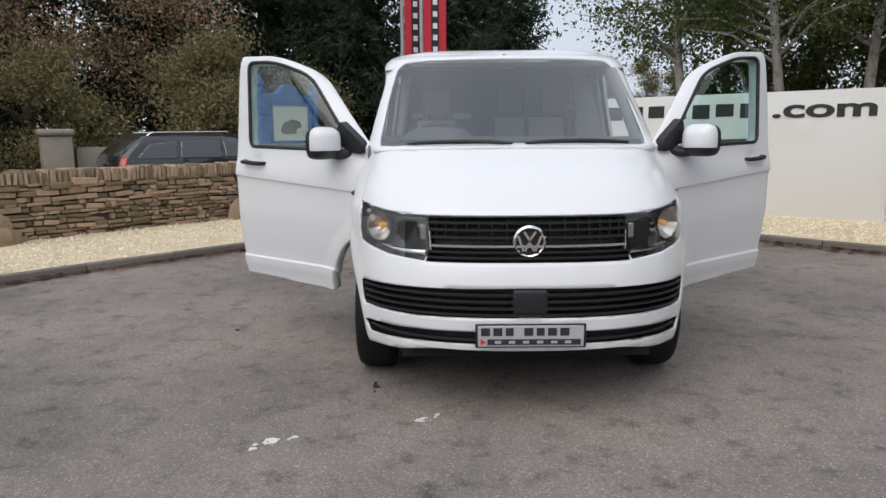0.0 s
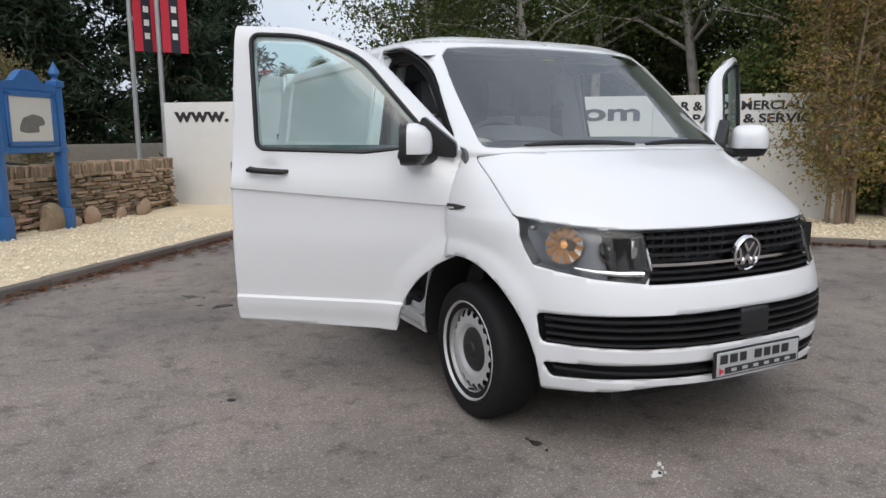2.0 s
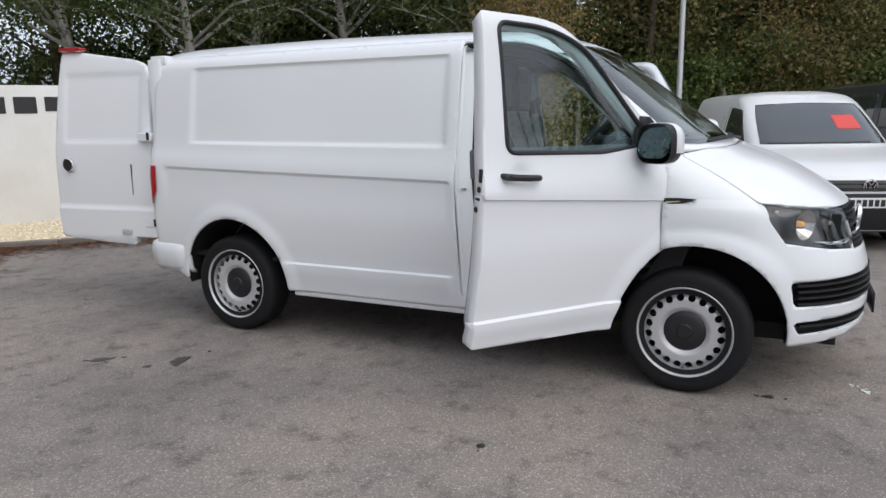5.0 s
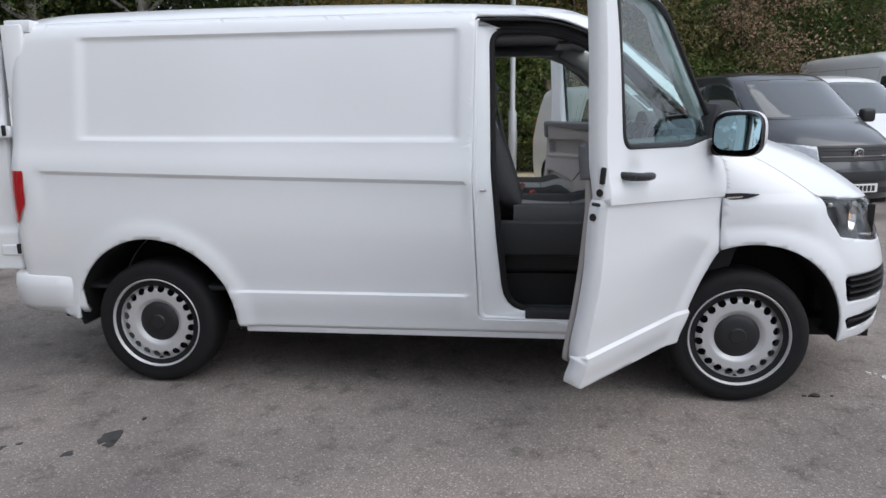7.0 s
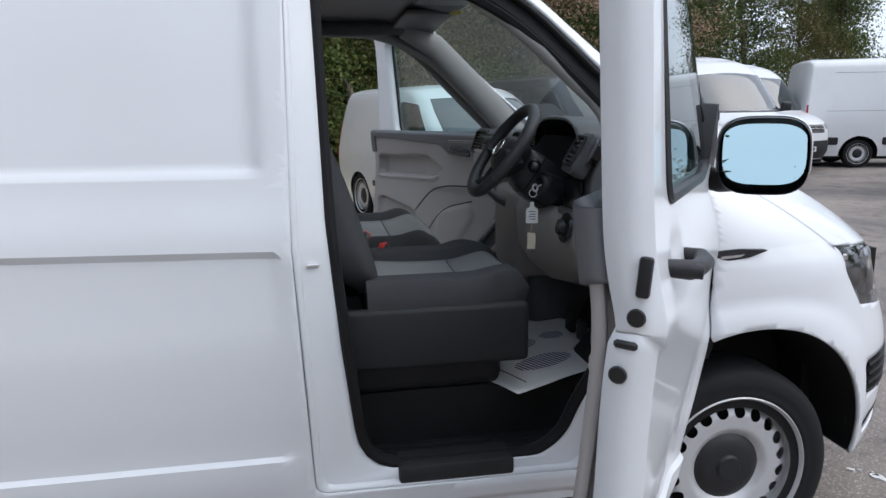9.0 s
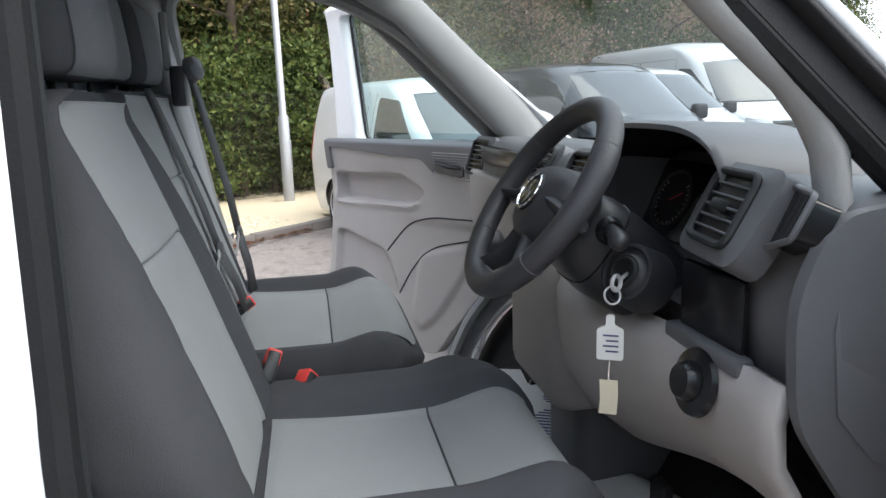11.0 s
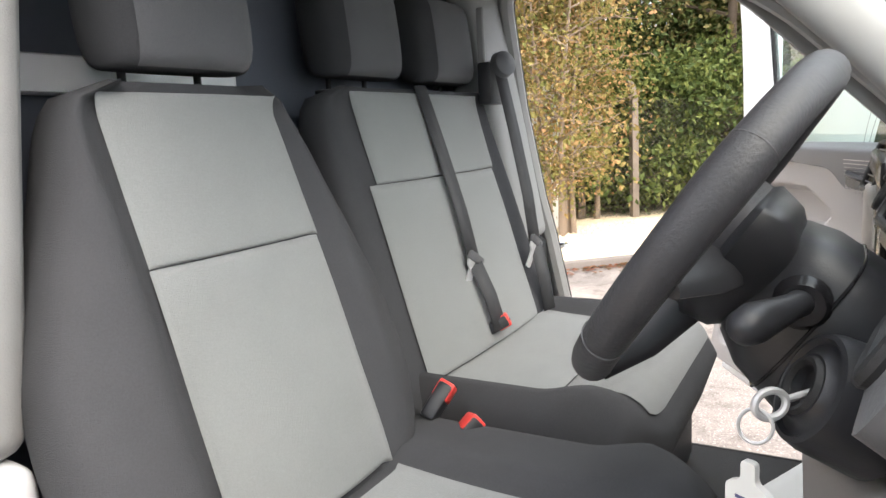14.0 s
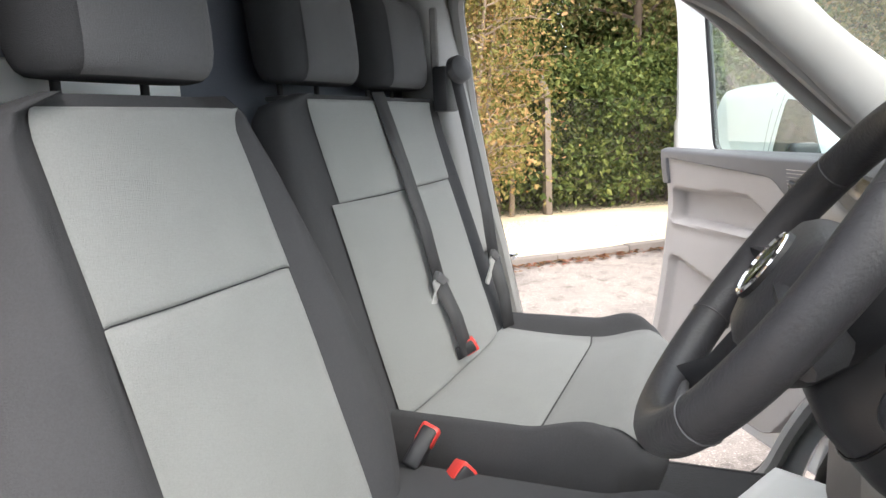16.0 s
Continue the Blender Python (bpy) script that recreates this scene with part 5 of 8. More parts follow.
part("gear_knob", lathe([(0.0, 0.062), (0.018, 0.060), (0.028, 0.045), (0.03, 0.03), (0.022, 0.012), (0.014, 0.0)], 20, "z", Matrix.Translation((-0.036, 0.575, 1.13)) @ pose(0, 0, 0, -25, 0, 0)), LEATHER, lever)
for k, x in enumerate((-0.30, -0.42, -0.55)):
    part("pedal", rbox(x - 0.03, x + 0.03, 0.30, 0.325, 0.62, 0.70, 0.006, 1), FLOORM, van)

# steering wheel
SWC, SWA = Vector((-0.437, 0.615, 1.312)), 36.0
SW = Matrix.Translation(SWC) @ pose(0, 0, 0, -(90 - SWA), 0, 0)
bm = bmesh.new()
R = 0.166
rim_a = [k * math.tau / 72 for k in range(72)]
tube_into(bm, [(R * math.cos(a), R * math.sin(a) * 0.985, 0.0) for a in rim_a], [0.0195 + 0.0012 * math.exp(-((math.degrees(a) - 205) / 14) ** 2) + 0.0012 * math.exp(-((math.degrees(a) - 335) / 14) ** 2) for a in rim_a], 18, True)
swl = part("steering_wheel", bm, LEATHER, van, "dark leather steering wheel with three spokes", 70, SW)
for a in (35, 145, 215, 325):
    ar = radians(a)
    c = Vector((R * math.cos(ar), R * 0.985 * math.sin(ar), 0))
    part("rim_seam", tube([c + 0.0198 * (math.cos(q) * Vector((math.cos(ar), math.sin(ar), 0)) + math.sin(q) * Vector((0, 0, 1))) for q in [k * math.tau / 20 for k in range(20)]], 0.0009, 6, True), STITCH, swl, xf=SW)


def wheel_pad(outline, rings):
    """A domed pad: the outline shrunk ring by ring to the middle."""
    bm_ = bmesh.new()
    cx_, cy_ = sum(p[0] for p in outline) / len(outline), sum(p[1] for p in outline) / len(outline)
    loops = [[bm_.verts.new((cx_ + (x - cx_) * k, cy_ + (y - cy_) * k, z)) for x, y in outline] for k, z in rings]
    n_ = len(outline)
    for A, B in zip(loops, loops[1:]):
        for i in range(n_):
            bm_.faces.new((A[i], A[(i + 1) % n_], B[(i + 1) % n_], B[i]))
    bm_.faces.new(loops[0])
    bmesh.ops.recalc_face_normals(bm_, faces=bm_.faces)
    return bm_


PAD = smooth_poly([(-0.088, -0.052, 0.03), (0.0, -0.066, 0.05), (0.088, -0.052, 0.03), (0.082, 0.016, 0.03), (0.036, 0.070, 0.03), (-0.036, 0.070, 0.03), (-0.082, 0.016, 0.03)], 0.03, 5)
part("hub", wheel_pad(PAD, [(0.15, 0.014), (0.5, 0.012), (0.78, 0.006), (0.93, -0.004), (1.0, -0.018), (1.0, -0.030)]), LEATHER, swl, "charcoal airbag pad", 60, SW)
part("hub_back", wheel_pad([(x * 1.1, y * 1.08) for x, y in PAD], [(0.2, -0.024), (0.9, -0.024), (1.0, -0.032), (0.92, -0.058), (0.7, -0.075)]), COLP, swl, "", 60, SW)
part("hub_ring", lathe([(0.0, 0.0155), (0.027, 0.0155), (0.029, 0.0185), (0.033, 0.0165), (0.034, 0.010)], 32, "z"), BLACK, swl, xf=SW)
part("emblem_ring", lathe([(0.0275, 0.016), (0.029, 0.0192), (0.0315, 0.0185), (0.033, 0.0155)], 32, "z"), CHROME, swl, xf=SW)
emblem_strokes(swl, SW @ Matrix.Translation((0, 0, 0.0105)) @ Matrix.Rotation(math.pi, 4, "Z"), 0.027)
for pts_, w_ in (([(0.06, 0.0, -0.026), (0.115, 0.006, -0.024), (0.163, 0.016, -0.006)], (0.036, 0.026, 0.022)), ([(0.022, 0.06, -0.028), (0.045, 0.11, -0.024), (0.062, 0.152, -0.004)], (0.024, 0.017, 0.017))):
    for sg in (-1, 1):
        bm = bmesh.new()
        tube_into(bm, [(sg * x, y, z) for x, y, z in pts_], list(w_), 12, False, True, 0.4)
        part("spoke", bm, COLP, swl, xf=SW)
part("spoke_bridge", rbox(-0.055, 0.055, 0.138, 0.152, -0.014, -0.004, 0.004, 2), DASH, swl, xf=SW)
COL = Matrix.Translation(SWC) @ pose(0, 0, 0, -(90 - SWA), 0, 0)


def column_ring(z, hw, top, low, n=28):
    """One section of the column shroud: a rounded box, higher above than below the axis."""
    out_ = []
    for k in range(n):
        a = k * math.tau / n
        c, sn = math.cos(a), math.sin(a)
        out_.append((hw * math.copysign(abs(c) ** 0.6, c), (low if sn > 0 else top) * math.copysign(abs(sn) ** 0.6, sn), z))
    return out_


bm = bmesh.new()
prev = None
for z, hw, tp, lw in ((-0.062, 0.052, 0.045, 0.05), (-0.068, 0.066, 0.055, 0.062), (-0.095, 0.078, 0.062, 0.078), (-0.15, 0.084, 0.062, 0.09), (-0.21, 0.082, 0.058, 0.088), (-0.27, 0.075, 0.05, 0.08)):
    ring = [bm.verts.new(p) for p in column_ring(z, hw, tp, lw)]
    if prev:
        for k in range(len(ring)):
            bm.faces.new((prev[k], prev[(k + 1) % len(ring)], ring[(k + 1) % len(ring)], ring[k]))
    else:
        bm.faces.new(ring)
    prev = ring
bmesh.ops.recalc_face_normals(bm, faces=bm.faces)
col = part("steering_column", bm, COLP, van, "black steering column shroud", 50, COL)
part("shroud_joint", tube(column_ring(-0.118, 0.0815, 0.0622, 0.084), 0.0016, 6, True), NEAR_BLACK, col, xf=COL)
for s in (-1, 1):
    st = part("stalk", tube([(s * 0.066, -0.012, -0.100), (s * 0.095, -0.012, -0.096), (s * 0.125, -0.008, -0.088), (s * 0.165, 0.0, -0.076), (s * 0.180, 0.003, -0.072), (s * 0.187, 0.004, -0.070), (s * 0.190, 0.0045, -0.069)], [0.015, 0.010, 0.0115, 0.015, 0.0135, 0.009, 0.003], 14), COLP, col, "black column stalk", 60, COL)
    part("stalk_collar", lathe([(0.0, 0.012), (0.017, 0.012), (0.022, 0.004), (0.023, 0.0)], 18, "x", Matrix.Translation((s * 0.076, -0.012, -0.100)) @ Matrix.Diagonal((s, 1, 1, 1))), NEAR_BLACK, st, xf=COL)
IGN = Vector((-0.553, 0.515, 1.205))
IG = Matrix.Translation(IGN) @ pose(0, 0, 0, -64, 0, 25)
part("ignition_lock", lathe([(0.0, 0.002), (0.016, 0.002), (0.018, 0.009), (0.026, 0.010), (0.030, 0.004), (0.037, 0.003), (0.040, 0.007), (0.044, 0.006), (0.047, -0.004), (0.050, -0.05)], 36, "z"), COLP, col, "black ignition lock with a raised rim", 50, IG)
part("ignition_ring", lathe([(0.017, 0.010), (0.019, 0.0145), (0.022, 0.0145), (0.024, 0.010)], 24, "z"), TRIM, col, xf=IG)


# keys on their ring, hanging from the lock
keys = tagged(empty("key_bunch", (IGN.x, IGN.y, IGN.z)), "ignition key with a ring, white tag and cream card hanging", "keys")
I4 = Matrix.Translation(-IGN)
key_dir = Vector((-0.030, 0.036, -0.008))
part("key", tube([IGN - key_dir * 0.1, IGN + key_dir * 0.55], 0.0028, 8), STEEL, keys, "bright steel key", xf=I4)
bow_u, bow_v = key_dir.normalized(), Vector((0, 0.3, 1)).cross(key_dir).cross(key_dir).normalized()
part("key_bow", tube([IGN + key_dir * 0.80 + bow_u * 0.013 * math.cos(k * math.tau / 20) + bow_v * 0.010 * math.sin(k * math.tau / 20) for k in range(20)], 0.0032, 8, True), STEEL, keys, "bright steel bow of the key", xf=I4)
part("split_ring", tube([(-0.585 + 0.004 * math.sin(k * math.tau / 28), 0.553 + 0.012 * math.cos(k * math.tau / 28), 1.183 + 0.012 * math.sin(k * math.tau / 28)) for k in range(28)], 0.0016, 6, True), STEEL, keys, xf=I4)
tagm = Matrix.Translation((-0.586, 0.556, 1.155)) @ pose(0, 0, 0, 0, 0, 62)
part("tag", prism(smooth_poly([(-0.006, 0.0), (0.006, 0.0), (0.006, -0.016), (0.019, -0.022), (0.019, -0.068), (-0.019, -0.068), (-0.019, -0.022), (-0.006, -0.016)], 0.004, 3), -0.003, 0.003, "xz"), CARD, keys, "white plastic key tag", xf=I4 @ tagm)
for k in range(4):
    for face_y in (-0.0036, 0.0031):
        part("tag_print", boxed(-0.012, 0.010 - 0.004 * (k % 2), face_y, face_y + 0.0005, -0.032 - 0.008 * k, -0.0295 - 0.008 * k), INK, keys, xf=I4 @ tagm)
part("chain", tube([(-0.586, 0.556, 1.090), (-0.587, 0.558, 1.055)], 0.0014, 6), CHROME, keys, xf=I4)
part("card", prism([(-0.013, 0.0), (0.013, 0.001), (0.012, -0.03), (0.014, -0.052), (-0.012, -0.053), (-0.014, -0.025)], -0.001, 0.001, "xz"), CREAM, keys, "cream paper tag", xf=I4 @ Matrix.Translation((-0.587, 0.558, 1.055)) @ pose(0, 0, 0, 0, 0, 65))


# ---- seats ----


def back_ring(hw, dep, bol, ins, seg=64):
    """Section through a seat back: rounded block whose face is dished between bolsters."""
    pts = []
    for k in range(seg):
        a = k * math.tau / seg
        c, sn = math.cos(a), math.sin(a)
        x = hw * math.copysign(abs(c) ** 0.62, c)
        y = dep * math.copysign(abs(sn) ** 0.62, sn)
        if sn < 0:
            u = abs(x) / ins
            y += bol * (1 - step01(0.90, 1.30, u)) * min(1.0, -sn * 1.6)
        pts.append((x, y))
    return pts


def seat_back(name, thing, xc, levels, yf, ins, bol, material, label=""):
    """levels: (height, half width, half depth); yf: where the dished face lies by height."""
    hws, deps = knots([(z, a) for z, a, b in levels]), knots([(z, b) for z, a, b in levels])
    bm_ = bmesh.new()
    prev = None
    for z in lin(levels[0][0], levels[-1][0], 0.02):
        hw, dep = hws(z), deps(z)
        ring = [bm_.verts.new((xc + x, yf(z) + dep - bol + y, z)) for x, y in back_ring(hw, dep, bol, min(ins, hw * 0.8))]
        if prev:
            for k in range(len(ring)):
                bm_.faces.new((prev[k], prev[(k + 1) % len(ring)], ring[(k + 1) % len(ring)], ring[k]))
        else:
            bm_.faces.new(ring[::-1])
        prev = ring
    bm_.faces.new(prev)
    bmesh.ops.recalc_face_normals(bm_, faces=bm_.faces)
    part(name, bm_, material, thing, label, 70)

    def face(x, z):
        """Where the front of the block lies at a place across and up."""
        hw, dep = hws(z), deps(z)
        c = min(0.98, abs(x - xc) / hw) ** (1 / 0.62)
        sn = math.sqrt(1 - c * c)
        u = abs(x - xc) / min(ins, hw * 0.8)
        return yf(z) + dep - bol - dep * sn ** 0.62 + bol * (1 - step01(0.90, 1.30, u)) * min(1.0, sn * 1.6)
    return face


def panel_strip(thing, name, xc, hw0, hw1, z0, z1, face, puff, n=18):
    """A padded cloth panel sewn in between the bolsters, its edges drawn down into the seam."""
    def P(u, v):
        z = z0 + (z1 - z0) * v
        hw = hw0 + (hw1 - hw0) * v
        e = (1 - abs(u) ** 12) * (1 - abs(2 * v - 1) ** 40)
        return (xc + u * hw, face(xc + u * hw, z) - 0.004 - puff * math.sqrt(max(0.0, e)) + 0.0015 * noise.noise((u * 2.2 + z0, z * 7, 1.0)), z)
    o = part(name, sheet(P, lin(-1, 1, 2 / n, (-0.985, 0.985, -0.94, 0.94)), lin(0, 1, 1 / 14, (0.003, 0.01, 0.03, 0.97, 0.99, 0.997)), None, False), FABRIC, thing, "pale grey woven cloth panel", 70)
    return o


def headrest(thing, xc, yc, z0, hw, hgt, dep, face=0.74):
    """A rounded cushion on two posts; its face is a paler cloth panel between seams."""
    bm_ = bmesh.new()
    prev = None
    prof = [(t, max(0.30, (1 - abs(2 * t - 1) ** 4.5) ** (1 / 4.5))) for t in [0.0, 0.012, 0.04, 0.09, 0.17, 0.3, 0.45, 0.6, 0.75, 0.86, 0.94, 0.98, 1.0]]
    nn = 48

    def at(k, t, sc, out=0.0):
        a = k * math.tau / nn
        c, sn = math.cos(a), math.sin(a)
        x = (hw * (0.80 + 0.20 * sc) + out) * math.copysign(abs(c) ** 0.5, c)
        y = (dep * sc + out) * math.copysign(abs(sn) ** 0.72, sn)
        return (xc + x, yc + y + 0.02 * t, z0 + hgt * t)
    for t, sc in prof:
        ring = [bm_.verts.new(at(k, t, sc)) for k in range(nn)]
        if prev:
            for k in range(nn):
                bm_.faces.new((prev[k], prev[(k + 1) % nn], ring[(k + 1) % nn], ring[k]))
        else:
            bm_.faces.new(ring[::-1])
        prev = ring
    bm_.faces.new(prev)
    bmesh.ops.recalc_face_normals(bm_, faces=bm_.faces)
    h = part("headrest", bm_, FABRIC_D, thing, "charcoal cloth headrest", 70)
    # front cloth between the two side seams
    bm_ = bmesh.new()
    ks = [k for k in range(nn) if math.sin(k * math.tau / nn) < 0 and abs(math.copysign(abs(math.cos(k * math.tau / nn)) ** 0.5, math.cos(k * math.tau / nn))) < face]
    prev = None
    for t, sc in prof[1:-1]:
        ring = [bm_.verts.new(at(k, t, sc, 0.0025)) for k in ks]
        if prev:
            for k in range(len(ks) - 1):
                bm_.faces.new((prev[k], prev[k + 1], ring[k + 1], ring[k]))
        prev = ring
    bmesh.ops.recalc_face_normals(bm_, faces=bm_.faces)
    part("headrest_panel", bm_, FABRIC_M, h, "", 70)
    for dx in (-0.062, 0.062):
        part("headrest_post", tube([(xc + dx, yc + 0.03, z0 - 0.05), (xc + dx, yc + 0.03, z0 + 0.03)], 0.0055, 10), TRIM, thing)
        part("post_collar", rbox(xc + dx - 0.022, xc + dx + 0.022, yc + 0.006, yc + 0.050, z0 - 0.030, z0 - 0.020, 0.004, 2), DASH, thing)
    return h


FABRIC_M = mat("mid_grey_seat_cloth", (0.118, 0.119, 0.127), 0.95, vary=0.08, scale=12, fine=0.14, fine_scale=420, bump=0.3, bump_scale=600, sheen=0.15)


def cushion(thing, xc, hw, y0, y1, z, ins, split):
    """A seat cushion: dark rim with bolsters, pale panels on top, cut by a cross seam."""
    def top(u, v):
        y = y1 + (y0 - y1) * v
        edge = step01(ins / hw * 0.92, min(0.98, ins / hw * 1.18), abs(u))
        zz = z + 0.028 * edge - 0.02 * math.sin(math.pi * min(1, v * 1.05)) * (1 - edge) + 0.018 * step01(0.6, 0.85, v)
        r = max(0.0, abs(u) - 0.90) / 0.10
        zz -= 0.06 * r * r
        f = max(0.0, v - 0.84) / 0.16
        zz -= 0.075 * f * f
        # rounded plan of the front corners
        yy = y + 0.10 * max(0.0, abs(u) - 0.62) ** 2 / 0.1444 * step01(0.35, 1.0, v)
        xx = u * hw * (1 - 0.05 * step01(0.8, 1.0, v) * abs(u))
        return (xc + xx, yy, zz)
    bm_ = sheet(top, lin(-1, 1, 0.04, (-0.98, 0.98, -0.93, 0.93)), lin(0, 1, 0.04, (0.98, 0.93)), None, True)
    # skirt
    edges = [e for e in bm_.edges if e.is_boundary]
    ex = bmesh.ops.extrude_edge_only(bm_, edges=edges)
    for v in [g for g in ex["geom"] if isinstance(g, bmesh.types.BMVert)]:
        v.co.z = z - 0.15
        v.co.x = xc + (v.co.x - xc) * 0.97
        v.co.y += 0.03 if v.co.y < y0 + 0.05 else 0.0
    bmesh.ops.recalc_face_normals(bm_, faces=bm_.faces)
    c = part("cushion", bm_, FABRIC_D, thing, "charcoal cloth cushion", 70)
    for nm, v0, v1 in (("cushion_panel", 0.075, split), ("cushion_front_panel", split + 0.008, 0.955)):
        def P(u, v, v0=v0, v1=v1):
            vv = v0 + (v1 - v0) * v
            x, y, zz = top(u * ins / hw, vv)
            e = min(1, 8 * (1 - abs(u))) * min(1.0, 8 * v) * min(1.0, 8 * (1 - v))
            return (x, y - (0.002 if vv > 0.9 else 0), zz + 0.003 + 0.006 * math.sqrt(max(0.0, e)))
        part(nm, sheet(P, lin(-1, 1, 0.1, (-0.95, 0.95)), lin(0, 1, 0.08, (0.04, 0.96)), None, True), FABRIC if nm == "cushion_panel" else FABRIC_M2, c)
    return c


FABRIC_M2 = mat("shade_grey_seat_cloth", (0.225, 0.229, 0.231), 0.95, vary=0.08, scale=12, fine=0.14, fine_scale=420, bump=0.3, bump_scale=600, sheen=0.15)


def yf_d(z):
    return 1.186 + 0.31 * (z - 1.275)


def yf_p(z):
    return 1.272 + 0.30 * (z - 1.32)


driver = tagged(empty("driver_seat", (-0.475, 0.9, 0.59)), "grey and charcoal cloth driver seat with headrest", "car seat")


def seat_parts(thing, build):
    before = set(o.name for o in bpy.data.objects)
    build()
    off_ = thing.matrix_basis.translation
    for o in list(bpy.data.objects):
        if o.name not in before and o.type == "MESH":
            o.data.transform(Matrix.Translation(-off_))


def buckle(thing, M, stalk):
    part("buckle_stalk", tube(stalk, 0.011, 8), WEB, thing)
    b = part("belt_buckle", rbox(-0.02, 0.02, -0.013, 0.013, -0.045, 0.02, 0.006, 2, M), COLP, thing)
    part("buckle_button", rbox(-0.0165, 0.0165, -0.0145, 0.0145, -0.008, 0.024, 0.004, 2, M), BUCKLE_RED, b, "red release button")
    part("buckle_slot", boxed(-0.010, 0.010, -0.004, 0.000, 0.0235, 0.0246, M), NEAR_BLACK, b)


def build_driver():
    face = seat_back("backrest", driver, -0.472, [(0.90, 0.17, 0.05), (0.945, 0.225, 0.07), (0.99, 0.262, 0.085), (1.07, 0.285, 0.095), (1.14, 0.281, 0.095), (1.25, 0.252, 0.09), (1.36, 0.212, 0.082), (1.425, 0.190, 0.076), (1.467, 0.172, 0.064), (1.486, 0.15, 0.045), (1.492, 0.12, 0.03)], yf_d, 0.145, 0.042, FABRIC_D)
    panel_strip(driver, "backrest_panel", -0.470, 0.150, 0.145, 0.935, 1.2735, face, 0.008)
    panel_strip(driver, "backrest_upper_panel", -0.468, 0.145, 0.142, 1.2750, 1.479, face, 0.008)
    part("back_seam", tube([(-0.472 + u * 0.137, face(-0.472 + u * 0.137, 1.2743) - 0.003, 1.2743) for u in lin(-1, 1, 0.1)], 0.0012, 6), STITCH, driver)
    headrest(driver, -0.458, 1.285, 1.508, 0.118, 0.205, 0.066, 0.80)
    cushion(driver, -0.472, 0.302, 0.585, 1.10, 0.928, 0.150, 0.60)
    part("seat_base", rbox(-0.70, -0.25, 0.68, 1.18, 0.59, 0.80, 0.04, 3), TRIM, driver, "black plastic seat base")
    part("side_cover", rbox(-0.788, -0.745, 0.62, 1.20, 0.70, 0.885, 0.018, 3), TRIM, driver)
    buckle(driver, pose(-0.176, 1.066, 0.985, 30, 32, 20), [(-0.21, 1.10, 0.86), (-0.19, 1.085, 0.955)])


def build_bench():
    face = seat_back("backrest", bench, 0.232, [(0.88, 0.32, 0.05), (0.93, 0.350, 0.07), (1.02, 0.362, 0.082), (1.15, 0.366, 0.085), (1.30, 0.358, 0.082), (1.42, 0.345, 0.078), (1.475, 0.335, 0.066), (1.50, 0.315, 0.048), (1.508, 0.28, 0.03)], yf_p, 0.285, 0.030, FABRIC_D)
    panel_strip(bench, "backrest_panel", 0.222, 0.268, 0.264, 0.948, 1.3195, face, 0.008, 26)
    panel_strip(bench, "backrest_upper_panel", 0.240, 0.258, 0.262, 1.3210, 1.500, face, 0.008, 26)
    part("back_seam", tube([(0.236 + u * 0.256, face(0.236 + u * 0.256, 1.3203) - 0.003, 1.3203) for u in lin(-1, 1, 0.1)], 0.0012, 6), STITCH, bench)
    headrest(bench, 0.092, 1.385, 1.530, 0.126, 0.20, 0.062)
    headrest(bench, 0.430, 1.385, 1.530, 0.126, 0.20, 0.062)
    cushion(bench, 0.262, 0.362, 0.735, 1.225, 0.945, 0.275, 0.57)
    part("seat_base", rbox(-0.06, 0.58, 0.80, 1.25, 0.59, 0.82, 0.03, 3), TRIM, bench, "black plastic seat base")
    buckle(bench, pose(0.232, 1.150, 0.992, 62, 8, 25), [(0.232, 1.21, 0.93), (0.232, 1.17, 0.975)])
    buckle(bench, pose(-0.205, 1.005, 0.948, 52, 14, 50), [(-0.16, 1.08, 0.86), (-0.19, 1.03, 0.92)])


bench = tagged(empty("passenger_bench", (0.235, 0.95, 0.59)), "grey and charcoal cloth double passenger seat with headrests", "car seat")
seat_parts(driver, build_driver)
seat_parts(bench, build_bench)


def ribbon(pts, w, normal=(0, -1, 0), th=0.0015):
    """A flat strap along points."""
    bm_ = bmesh.new()
    pts = [Vector(p) for p in pts]
    rows_ = []
    for i, p in enumerate(pts):
        t = (pts[min(i + 1, len(pts) - 1)] - pts[max(i - 1, 0)]).normalized()
        side = t.cross(Vector(normal)).normalized() * w / 2
        rows_.append([bm_.verts.new(p - side), bm_.verts.new(p + side)])
    for A, B in zip(rows_, rows_[1:]):
        bm_.faces.new((A[0], A[1], B[1], B[0]))
    return bm_


